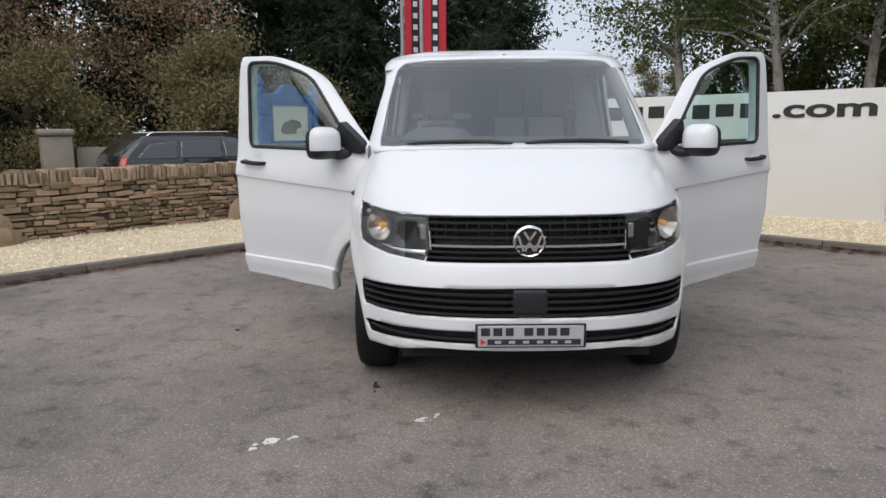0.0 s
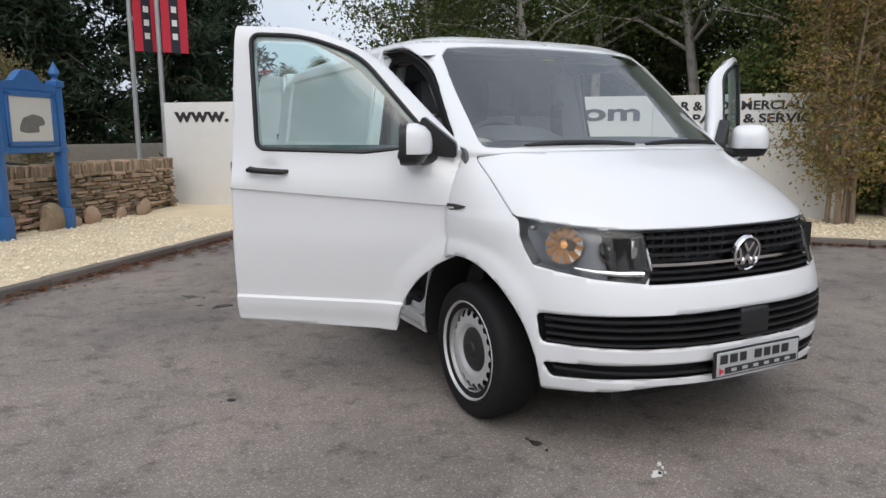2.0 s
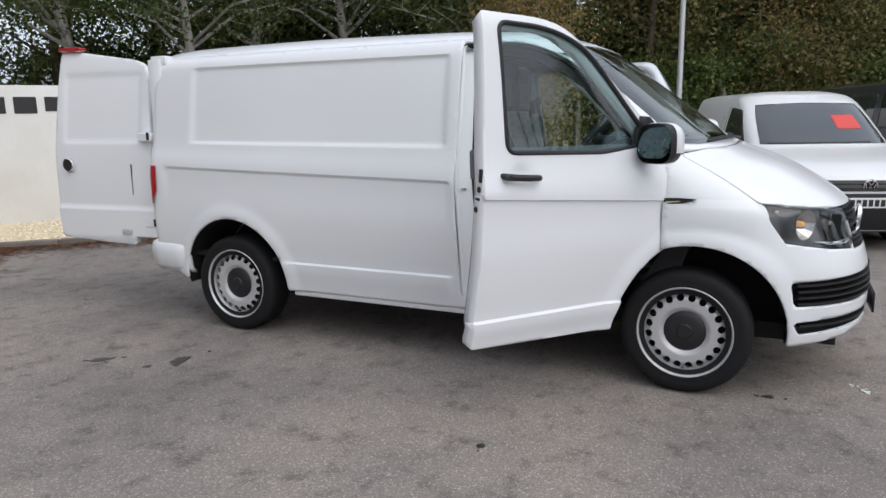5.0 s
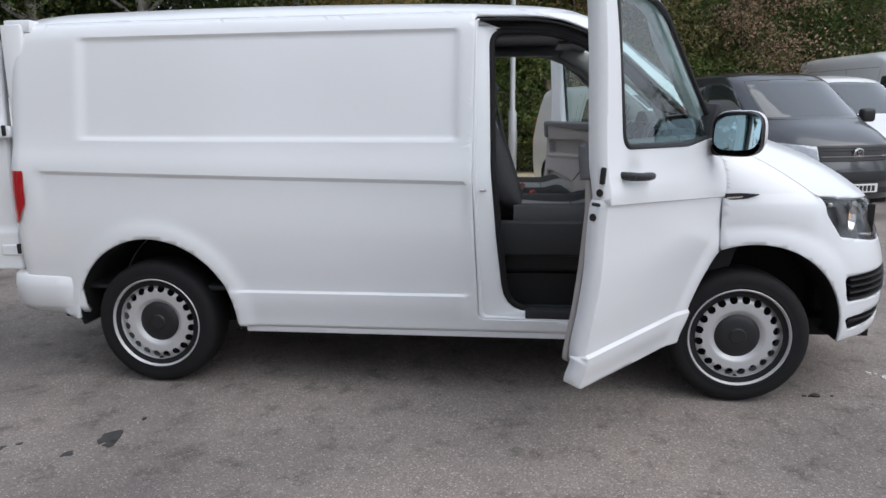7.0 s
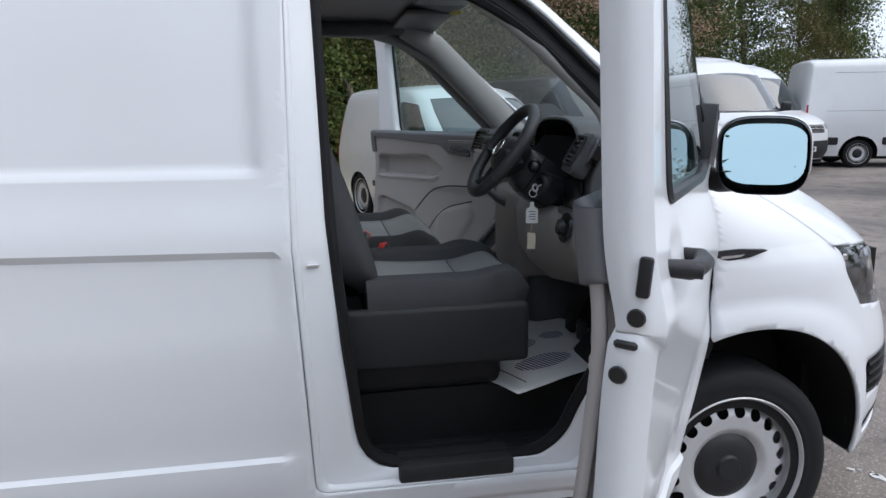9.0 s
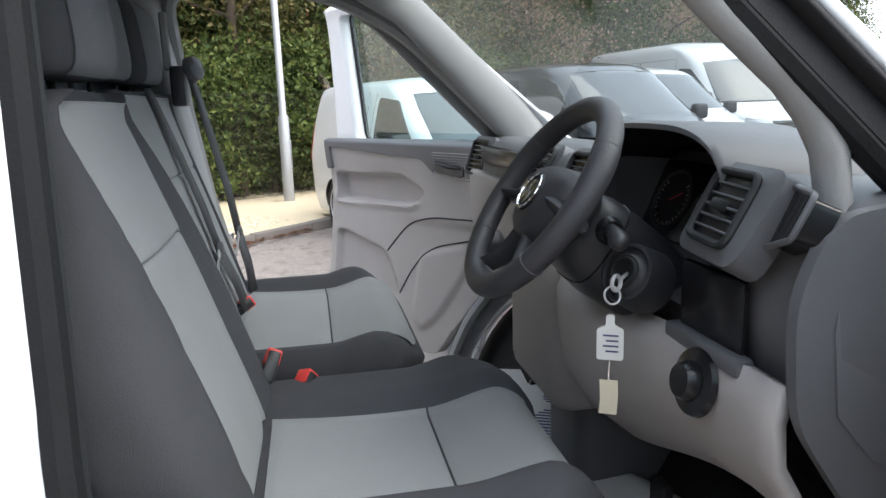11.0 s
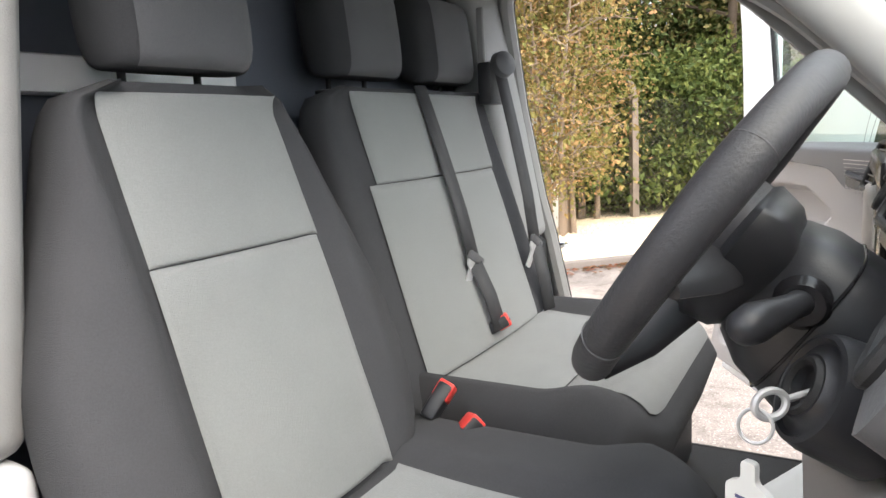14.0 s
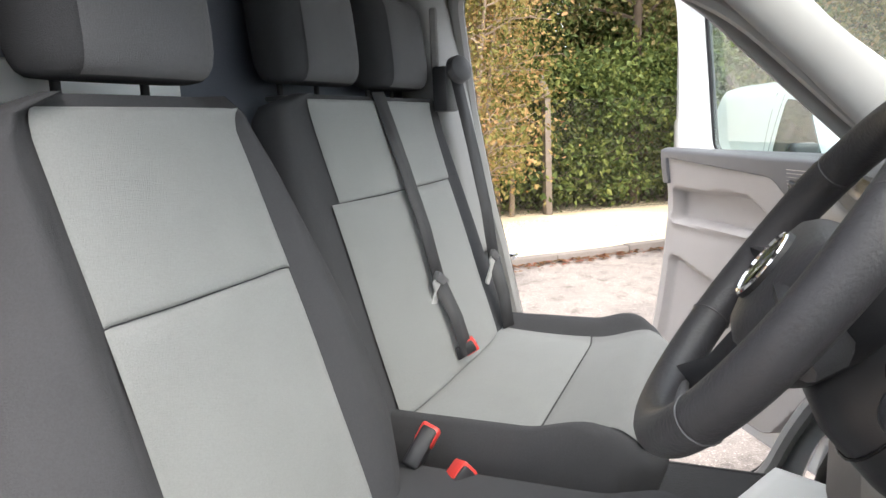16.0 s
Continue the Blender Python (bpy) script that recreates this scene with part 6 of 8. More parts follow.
def belt(name, top, tongue, low, label, face=(0.1, -1, 0.2)):
    root = tagged(empty(name, top), label, "seat belt")
    o = Matrix.Translation(-Vector(top))
    t, g, l = Vector(top), Vector(tongue), Vector(low)
    a = part("webbing", ribbon([t, t.lerp(g, 0.35) + Vector((0, -0.006, -0.004)), t.lerp(g, 0.7) + Vector((0, -0.008, -0.004)), g], 0.036, face), WEB, root, xf=o)
    solid(a, 0.002, 0)
    b = part("lower_webbing", ribbon([g, g.lerp(l, 0.5) + Vector((0.004, -0.004, 0)), l], 0.036, (face[0] - 0.15, -1, 0.2)), WEB, root, xf=o)
    solid(b, 0.002, 0)
    M = o @ Matrix.Translation(g) @ pose(0, 0, 0, 10, 28, 0)
    part("tongue", prism(smooth_poly([(-0.028, 0.012), (0.028, 0.012), (0.028, -0.012), (0.011, -0.02), (0.011, -0.062), (-0.011, -0.062), (-0.011, -0.02), (-0.028, -0.012)], 0.004, 2), -0.0025, 0.0015, "xz"), STEEL, root, "bright steel belt tongue", xf=M)
    part("tongue_cover", rbox(-0.03, 0.03, -0.007, 0.006, -0.002, 0.018, 0.004, 2), DASH, root, xf=M)
    return root


belt("seat_belt", (0.215, 1.312, 1.516), (0.198, 1.188, 1.135), (0.216, 1.140, 0.985), "black centre seat belt hanging over the bench back", (-0.25, -1, 0.2))
b2 = belt("seat_belt", (0.530, 1.262, 1.552), (0.508, 1.174, 1.124), (0.535, 1.150, 0.95), "black outer seat belt hanging from the pillar", (-0.45, -1.0, 0.2))
part("belt_anchor", lathe([(0.0, 0.028), (0.022, 0.026), (0.031, 0.019), (0.034, 0.0)], 24, "z", Matrix.Translation((0.005, 0.0, 0.02)) @ pose(0, 0, 0, 75, 0, -25)), DASH, b2, "black cover of the belt anchor")
part("anchor_slide", rbox(-0.035, 0.045, 0.012, 0.05, -0.075, 0.03, 0.008, 2), COLP, b2)
part("anchor_track", rbox(0.012, 0.028, 0.05, 0.07, 0.02, 0.17, 0.004, 1), PILLAR, b2)

# paper mats with printed soles on the floor
def paper_mat(at, turn, label):
    root = tagged(empty("paper_mat", at), label, "paper mat", "paper floor mats")
    M_ = pose(0, 0, 0.002, 0, 0, turn)
    wave = lambda u, v: 0.004 + 0.01 * max(0, noise.noise((u * 6 + at[0], v * 6, 2.0))) + 0.05 * max(0.0, (-v - 0.10))
    sh = part("sheet", sheet(lambda u, v: (u, v, wave(u, v)), lin(-0.25, 0.25, 0.03), lin(-0.33, 0.31, 0.03)), PAPER, root, xf=M_)
    solid(sh, 0.0015, -1)
    for sx in (-0.10, 0.07):
        for k in range(15):
            y = 0.165 - 0.0165 * k
            hw = 0.052 * math.sqrt(max(0.04, 1 - ((k - 7) / 7.6) ** 2))
            part("sole_print", sheet(lambda u, v: (u, v, wave(u, v) + 0.0012), lin(sx - hw, sx + hw, 0.03), [y - 0.0042, y + 0.0042]), INK, root, xf=M_)
        for k in range(6):
            y = -0.125 - 0.0165 * k
            hw = 0.038 * math.sqrt(max(0.1, 1 - ((k - 2.5) / 3.1) ** 2))
            part("heel_print", sheet(lambda u, v: (u, v, wave(u, v) + 0.0012), lin(sx - hw, sx + hw, 0.03), [y - 0.0042, y + 0.0042]), INK, root, xf=M_)
    part("print_line", sheet(lambda u, v: (u, v, wave(u, v) + 0.0012), lin(-0.20, 0.02, 0.03), [0.225, 0.232]), INK, root, xf=M_)
    return root


paper_mat((-0.43, 0.50, 0.594), 28, "white paper floor mat printed with shoe soles")
paper_mat((0.25, 0.47, 0.594), 62, "white paper mat with sole prints before the bench")


# trim cards of the doors
def door_card(s, skin):
    xf = door_xf(s)
    base, deep = (0.145, 0.050) if s > 0 else (0.106, 0.028)
    up_pocket = sd_poly(smooth_poly([(1.225, 1.150), (0.80, 1.165), (0.66, 1.095), (0.74, 1.045), (1.225, 1.030)], 0.02, 4))
    low_pocket = sd_poly(smooth_poly([(1.225, 0.905), (0.90, 0.835), (0.80, 0.66), (0.86, 0.535), (1.225, 0.535)], 0.05, 5))
    speaker = sd_poly(smooth_poly([(0.70, 0.86), (0.44, 0.93), (0.40, 0.84), (0.55, 0.60), (0.66, 0.52), (0.72, 0.60)], 0.05, 5))

    def P(y, z):
        d = base
        d -= deep * step01(-0.004, 0.012, up_pocket(y, z))
        d += 0.010 * math.exp(-((up_pocket(y, z) + 0.012) / 0.010) ** 2) * (z < 1.06)
        d -= 0.026 * step01(-0.006, 0.012, low_pocket(y, z))
        d += 0.012 * step01(0.0, 0.03, speaker(y, z))
        d += 0.012 * step01(0.96, 1.0, z) * step01(0.9, 0.6, y) if y < 0.9 else 0.0
        return (s * (side_x(y, z) - d), y, z)
    area = smooth_poly([(0.22, 1.262, 0.01), (1.262, 1.262, 0.01), (1.272, 0.47, 0.04), (0.56, 0.455, 0.05), (0.46, 0.60, 0.05), (0.26, 0.85, 0.08)], 0.03)
    asd = sd_poly(area)
    card = part("door_card", sheet(P, lin(0.20, 1.29, 0.012), lin(0.44, 1.27, 0.010), asd, s > 0), GREYP, skin, "warm grey door card with moulded pockets", 50, xf)
    solid(card, 0.045 if s > 0 else 0.02, -1)
    up = smooth_poly([(0.20, 1.20, 0.01), (0.42, 1.150, 0.03), (0.60, 1.175, 0.03), (0.66, 1.232, 0.03), (1.235, 1.262, 0.004), (1.237, 1.165, 0.004), (1.272, 1.165, 0.004), (1.268, 1.300, 0.012), (0.20, 1.318, 0.01)], 0.01)
    usd = sd_poly(up)
    top = part("card_top_rail", sheet(lambda y, z: (s * (side_x(y, z) - base - 0.012 + 0.05 * step01(1.285, 1.315, z)), y, z), lin(0.18, 1.29, 0.012), lin(1.14, 1.33, 0.006), usd, s > 0), DASH, skin, "black top rail of the door card", 50, xf)
    solid(top, 0.045, -1)
    # flat near-black plate in place of a hollow cup
    cup = part("handle_cup", prism(smooth_poly([(0.44, 1.172), (0.585, 1.185), (0.60, 1.24), (0.44, 1.25)], 0.015, 4), s * (side_x(0.52, 1.2) - base - 0.016), s * (side_x(0.52, 1.2) - base - 0.008)), NEAR_BLACK, skin, xf=xf)
    part("inner_handle", tube([(s * (side_x(0.5, 1.2) - base - 0.016), 0.46, 1.205), (s * (side_x(0.5, 1.2) - base - 0.032), 0.50, 1.21), (s * (side_x(0.5, 1.2) - base - 0.032), 0.56, 1.222), (s * (side_x(0.5, 1.2) - base - 0.016), 0.585, 1.226)], [0.006, 0.008, 0.008, 0.006], 8), COLP, cup, xf=xf)

    def groove(pts):
        q = [Vector(p) for p in smooth_poly([(a, b, 0.06) for a, b in pts], 0.06, 5)][5:-5]
        part("card_groove", tube([(P(v.x, v.y)[0], v.x, v.y) for v in q], 0.0035, 6), TRIM, skin, xf=xf)
    groove([(0.26, 1.02), (0.27, 1.02), (0.62, 1.005), (0.76, 0.97), (0.88, 0.845), (0.89, 0.83)])
    groove([(0.43, 0.935), (0.44, 0.93), (0.62, 0.885), (0.72, 0.80), (0.79, 0.68), (0.80, 0.66)])


door_card(-1, door_r)
door_card(1, door_l)

# ---- signs, fence, stone wall ----


def text_on(parent, body, size, x, z, depth, material, name="lettering", width=None):
    cu = bpy.data.curves.new(name, "FONT")
    cu.body, cu.size, cu.extrude, cu.offset = body, size, 0.006, 0.045 * size * 0.6
    ob = bpy.data.objects.new(name, cu)
    scene.collection.objects.link(ob)
    dg = bpy.context.evaluated_depsgraph_get()
    me = bpy.data.meshes.new_from_object(ob.evaluated_get(dg))
    bpy.data.objects.remove(ob)
    w = max((v.co.x for v in me.vertices), default=1)
    k = (width / w) if width else 1.0
    for v in me.vertices:
        v.co = Vector((x + v.co.x * k, depth - v.co.z, z + v.co.y))
    me.materials.clear()
    me.materials.append(material)
    o = new(name, me)
    o.parent = parent
    return o


def print_bars(parent, x0, x1, z0, z1, n, depth, material):
    """Unreadable or withheld wording, as plain bars of its size."""
    w = (x1 - x0) / n
    for k in range(n):
        part("lettering_bar", rbox(x0 + w * k + 0.05, x0 + w * (k + 1) - 0.05, depth - 0.012, depth, z0 + 0.03 * (k % 3 == 1), z1, 0.004, 1), material, parent)


text_on(white_wall, "www.", 0.38, 0.24, 1.63, -0.004, LETTER, width=1.10)
print_bars(white_wall, 1.44, 7.20, 1.60, 1.83, 15, 0.002, LETTER)
text_on(white_wall, ".com", 0.38, 7.34, 1.60, -0.004, LETTER, width=1.43)
text_on(white_wall_b, "CAR & COMMERCIAL SALES", 0.19, 0.13, 1.745, -0.004, LETTER, width=2.72)
text_on(white_wall_b, "PARTS & SERVICE", 0.19, 0.62, 1.545, -0.004, LETTER, width=1.87)


def stone_wall():
    """A dry stone wall: courses of uneven flat stones with upright copes on top."""
    rnd = random.Random(5)
    n_single = 0
    for seg, ((x0, y0), (x1, y1)) in enumerate(zip(STONE_LINE, STONE_LINE[1:])):
        d = math.hypot(x1 - x0, y1 - y0)
        ang = math.degrees(math.atan2(y1 - y0, x1 - x0))
        root = tagged(empty("stone_wall", (x0, y0, 0), ang), "rough brown dry stone wall with upright cope stones", "stone wall", kind="structure")
        # added dark slab that fills the wall behind the gaps between stones
        part("wall_core", rbox(0, d, 0.05, 0.35, -0.1, 0.80, 0.02, 1), DARK_CORE, root)
        joined = bmesh.new()

        def stone_bm(L, D, H, seed):
            bm_ = boxed(0, L, 0, D, 0, H)
            bmesh.ops.bevel(bm_, geom=list(bm_.edges), offset=min(L, H) * 0.16, segments=1, affect="EDGES")
            for v in bm_.verts:
                v.co += 0.25 * min(L, H) * Vector((noise.noise((v.co.x * 9 + seed, v.co.y * 9, v.co.z * 9)), 0.6 * noise.noise((v.co.x * 9, v.co.y * 9 + seed, 4.0)), noise.noise((v.co.x * 9, v.co.z * 12, seed))))
            return bm_
        z = -0.02
        while z < 0.79:
            h = rnd.uniform(0.042, 0.085)
            x = rnd.uniform(-0.2, 0.0)
            while x < d:
                L = rnd.choice((rnd.uniform(0.07, 0.16), rnd.uniform(0.14, 0.36)))
                hh = h * rnd.uniform(0.70, 0.98)
                if rnd.random() < 0.06:
                    hh *= 1.8
                out = rnd.uniform(-0.045, 0.03)
                bm_ = stone_bm(min(L, d - x + 0.05) - 0.012, 0.14, hh, rnd.uniform(0, 99))
                M = Matrix.Translation((x, out, z)) @ pose(0, 0, 0, 0, rnd.uniform(-4.5, 4.5), rnd.uniform(-5, 5))
                if n_single < 298 and (seg == 1 and 1.2 < x or seg == 2 and x < 3.0):
                    n_single += 1
                    part("stone", bm_, STONE, root, xf=M)
                else:
                    bm_.transform(M)
                    me = bpy.data.meshes.new("tmp")
                    bm_.to_mesh(me)
                    bm_.free()
                    joined.from_mesh(me)
                    bpy.data.meshes.remove(me)
                x += L
            z += h
        # copes on edge
        x = 0.0
        while x < d:
            w = rnd.uniform(0.04, 0.085)
            bm_ = stone_bm(w * 0.9, 0.36, rnd.uniform(0.15, 0.20), rnd.uniform(0, 99))
            bm_.transform(Matrix.Translation((x, 0.0, 0.78)) @ pose(0, 0, 0, 0, rnd.uniform(-7, 9), rnd.uniform(-3, 3)))
            me = bpy.data.meshes.new("tmp")
            bm_.to_mesh(me)
            bm_.free()
            joined.from_mesh(me)
            bpy.data.meshes.remove(me)
            x += w
        tagged(part("stones", joined, STONE_J, root), kind="stuff")
        # boulders at the foot
        for _ in range(int(d / 0.9)):
            x = rnd.uniform(0.2, d - 0.3)
            r = rnd.uniform(0.10, 0.20)
            bm_ = bmesh.new()
            bmesh.ops.create_icosphere(bm_, subdivisions=2, radius=r)
            sd = rnd.uniform(0, 50)
            for v in bm_.verts:
                v.co *= 1 + 0.75 * noise.noise((v.co.x * 5 + sd, v.co.y * 5, v.co.z * 5))
                v.co.x, v.co.y, v.co.z = v.co.x * 1.15, v.co.y * 0.55, v.co.z * 1.2
            b = finish("boulder", bm_, STONE)
            b.matrix_world = root.matrix_world @ Matrix.Translation((x, -0.10 - r * 0.3, 0.05 + r * 0.8))
            tagged(b, "rough brown boulder leaning on the stone wall", "boulder", "boulders along the wall")


# gate pier and low far wall beyond
PIERM = mat("pale_pier_stone", (0.30, 0.27, 0.22), 0.9, vary=0.25, scale=6, bump=0.6, bump_scale=25)
pier = tagged(empty("gate_pier", (-8.3, 10.2, 0), 35), "squat stone gate pier with a rounded cap", "pier")
part("shaft", rbox(-0.28, 0.28, -0.28, 0.28, 0, 1.42, 0.03, 2), PIERM, pier)
part("cap", rbox(-0.33, 0.33, -0.33, 0.33, 1.42, 1.56, 0.06, 3), PIERM, pier)
wall_run("wall_far", (-8.0, 10.4), (2.0, 19.0), 0, 1.18, 0.3, PIERM, "low grey stone wall beyond the road")

# notice board
BLUE = mat("blue_gloss_paint", (0.035, 0.135, 0.36), 0.4, vary=0.10, scale=15, fine=0.05)
PIC = mat("photo_paper", (0.62, 0.61, 0.57), 0.5, vary=0.05, scale=6)
PICD = mat("photo_grey", (0.16, 0.16, 0.15), 0.5, vary=0.5, scale=14)
nb_a = math.degrees(math.atan2(8.55 - 7.55, -2.72 + 3.43))
nb = tagged(empty("notice_board", (-3.43, 7.55, 0.04), nb_a), "blue painted notice board on two posts with finials", "notice board")
NBW = 1.18
for x in (0.0, NBW):
    p = part("post", rbox(x - 0.06, x + 0.06, -0.06, 0.06, 0, 2.02, 0.008, 2), BLUE, nb)
    part("post_foot", rbox(x - 0.085, x + 0.085, -0.085, 0.085, 0.0, 0.32, 0.012, 2), BLUE, nb)
    part("post_band", rbox(x - 0.078, x + 0.078, -0.078, 0.078, 1.10, 1.16, 0.01, 2), BLUE, nb)
    part("post_head", rbox(x - 0.085, x + 0.085, -0.085, 0.085, 2.00, 2.09, 0.015, 2), BLUE, nb)
    part("finial", lathe([(0.055, 2.09), (0.03, 2.13), (0.075, 2.18), (0.06, 2.24), (0.02, 2.31), (0.0, 2.36)], 20, "z", Matrix.Translation((x, 0, 0))), BLUE, nb)
part("case", rbox(0.07, NBW - 0.07, -0.05, 0.06, 1.18, 1.94, 0.01, 2), BLUE, nb)
part("pediment", prism(smooth_poly([(0.06, 1.93), (NBW - 0.06, 1.93), (NBW - 0.06, 2.0), (NBW * 0.72, 2.04), (NBW * 0.60, 2.17), (NBW * 0.5, 2.20), (NBW * 0.40, 2.17), (NBW * 0.28, 2.04), (0.06, 2.0)], 0.03, 3), -0.055, 0.06, "xz"), BLUE, nb)
part("bottom_rail", rbox(0.05, NBW - 0.05, -0.06, 0.07, 1.11, 1.19, 0.01, 2), BLUE, nb)
part("picture", rbox(0.20, NBW - 0.20, -0.062, -0.05, 1.26, 1.84, 0.004, 1), PIC, nb, "pale framed picture of a grey rock shape")
part("picture_shape", prism(smooth_poly([(0.34, 1.40), (0.42, 1.56), (0.62, 1.62), (0.80, 1.58), (0.84, 1.48), (0.70, 1.46), (0.72, 1.38), (0.46, 1.37)], 0.05, 4), -0.066, -0.0615, "xz"), PICD, nb)
for a in ((0.14, 0.20, 1.20, 1.90), (NBW - 0.20, NBW - 0.14, 1.20, 1.90)):
    part("frame_stile", rbox(a[0], a[1], -0.075, -0.05, a[2], a[3], 0.006, 1), BLUE, nb)
for a in ((1.84, 1.90), (1.20, 1.26)):
    part("frame_rail", rbox(0.14, NBW - 0.14, -0.075, -0.05, a[0], a[1], 0.006, 1), BLUE, nb)

# feather flags on poles
FLAGR = mat("red_flag_cloth", (0.55, 0.035, 0.06), 0.85, vary=0.06, scale=20)
FLAGK = mat("black_flag_cloth", (0.03, 0.032, 0.045), 0.85, vary=0.1)
POLE = mat("galvanised_pole", (0.42, 0.43, 0.44), 0.5, metal=0.4, vary=0.08)


def flag(x, y, rz, zb, flip):
    f = tagged(empty("flag_banner", (x, y, 0), rz), "tall red and black cloth banner on a metal pole", "flag", "flags by the wall")
    part("pole", tube([(0, 0, 0), (0, 0, 7.0)], [0.055, 0.035], 12), POLE, f)
    def C(u, v):
        return (0.06 + u, 0.035 * math.sin(u * 6 + v * 1.3) , v)
    part("cloth", sheet(C, lin(0, 0.50, 0.07), lin(zb, 6.8, 0.15)), FLAGK, f)
    for a, b in ((0.0, 0.16), (0.34, 0.50)):
        part("red_band", sheet(lambda u, v: (0.06 + u, 0.035 * math.sin(u * 6 + v * 1.3) - 0.006, v), lin(a, b, 0.05), lin(zb, 6.8, 0.15)), FLAGR, f)
        part("red_band_back", sheet(lambda u, v: (0.06 + u, 0.035 * math.sin(u * 6 + v * 1.3) + 0.006, v), lin(a, b, 0.05), lin(zb, 6.8, 0.15)), FLAGR, f)
    for k in range(14):
        z = zb + 0.25 + k * 0.26
        for sgn in (-1, 1):
            part("lettering_bar", sheet(lambda u, v: (0.06 + u, 0.035 * math.sin(u * 6 + v * 1.3) + sgn * 0.008, v), lin(0.20, 0.30, 0.05), lin(z, z + 0.12, 0.05)), CARD, f)


flag(-1.42, 12.95, 2, 3.05, False)
flag(-0.95, 12.45, 2, 3.0, True)

# lamp posts
def lamp_post(x, y, h):
    lp = tagged(empty("lamp_post", (x, y, 0.04)), "tall galvanised steel lamp post", "lamp post", "lamp posts")
    part("shaft", tube([(0, 0, 0), (0, 0, 1.3), (0, 0, 1.35), (0, 0, h)], [0.085, 0.085, 0.055, 0.04], 14), POLE, lp)
    part("door", rbox(-0.04, 0.04, -0.092, -0.08, 0.5, 0.95, 0.004, 1), POLE, lp)
    part("bracket", tube([(0, 0, h - 0.05), (-0.2, 0, h + 0.1), (-0.6, 0, h + 0.14)], 0.03, 8), POLE, lp)
    part("lantern", rbox(-1.05, -0.55, -0.12, 0.12, h + 0.08, h + 0.18, 0.04, 3), POLE, lp)


lamp_post(9.7, 1.33, 7.5)

# chain link fence with angled concrete posts
CONC = mat("weathered_concrete_post", (0.20, 0.165, 0.135), 0.9, vary=0.25, scale=7, bump=0.5, bump_scale=40)
WIRE = mat("rusty_fence_wire", (0.09, 0.08, 0.07), 0.6, metal=0.5)
FENCE = [(7.6, 5.6), (9.15, 3.15), (10.9, 0.6), (12.6, -1.9), (14.3, -4.4), (16.0, -6.9)]
fence = tagged(empty("fence"), "chain link fence on concrete posts with angled tops", "fence")
for i, (x, y) in enumerate(FENCE):
    d = Vector((FENCE[min(i + 1, 5)][0] - FENCE[max(i - 1, 0)][0], FENCE[min(i + 1, 5)][1] - FENCE[max(i - 1, 0)][1], 0)).normalized()
    nrm = Vector((d.y, -d.x, 0))
    p = Vector((x, y, 0))
    bm = tube([p, p + Vector((0, 0, 1.78)), p + Vector((0, 0, 1.86)) - nrm * 0.05, p + Vector((0, 0, 2.12)) - nrm * 0.28], [0.072, 0.066, 0.064, 0.05], 4)
    part("fence_post", bm, CONC, fence, angle=30)
bm = bmesh.new()
for (x0, y0), (x1, y1) in zip(FENCE[:3], FENCE[1:4]):
    a, b = Vector((x0, y0, 0)), Vector((x1, y1, 0))
    L = (b - a).length
    n = int(L / 0.075)
    for k in range(-22, n):
        for sg in (1, -1):
            s0 = k * 0.075 if sg > 0 else (k + 22) * 0.075
            pts = []
            for h in (0.08, 1.72):
                sx = s0 + sg * (h - 0.08)
                pts.append((sx, h))
            (sa, ha), (sb, hb) = pts
            if max(sa, sb) < 0 or min(sa, sb) > L:
                continue
            def clip(sx, hx, so, ho):
                if sx < 0:
                    return 0.0, hx + (ho - hx) * (0 - sx) / (so - sx)
                if sx > L:
                    return L, hx + (ho - hx) * (L - sx) / (so - sx)
                return sx, hx
            c0, c1 = clip(sa, ha, sb, hb), clip(sb, hb, sa, ha)
            tube_into(bm, [a.lerp(b, c0[0] / L) + Vector((0, 0, c0[1])), a.lerp(b, c1[0] / L) + Vector((0, 0, c1[1]))], 0.0018, 3, False, False)
tagged(part("wire_mesh", bm, WIRE, fence), kind="stuff")
for h in (0.1, 0.9, 1.72):
    part("line_wire", tube([(x, y, h) for x, y in FENCE], 0.003, 5), WIRE, fence)

# ---- trees ----


def leaf_mat(name, base, island=0.45, hue=0.03):
    m = mat(name, base, 0.6, island=island, hue=hue, spec=0.3)
    b = m.node_tree.nodes["Principled BSDF"]
    out = m.node_tree.nodes["Material Output"]
    tr = m.node_tree.nodes.new("ShaderNodeBsdfTranslucent")
    src = b.inputs["Base Color"].links[0].from_socket
    m.node_tree.links.new(src, tr.inputs[0])
    mx = m.node_tree.nodes.new("ShaderNodeMixShader")
    mx.inputs[0].default_value = 0.3
    m.node_tree.links.new(b.outputs[0], mx.inputs[1])
    m.node_tree.links.new(tr.outputs[0], mx.inputs[2])
    m.node_tree.links.new(mx.outputs[0], out.inputs[0])
    return m


GREEN = leaf_mat("green_leaves", (0.095, 0.128, 0.040))
OLIVE = leaf_mat("olive_leaves", (0.16, 0.15, 0.055), 0.5, 0.04)
DARKG = leaf_mat("dark_conifer_needles", (0.042, 0.070, 0.040), 0.5)
RUST = leaf_mat("autumn_rust_leaves", (0.36, 0.265, 0.165), 0.5, 0.04)
PALE_O = leaf_mat("pale_olive_leaves", (0.25, 0.225, 0.11), 0.5, 0.04)
LAUREL = leaf_mat("laurel_leaves", (0.115, 0.155, 0.045), 0.55, 0.03)
YELLOWL = leaf_mat("yellowing_leaves", (0.27, 0.225, 0.075), 0.55, 0.06)


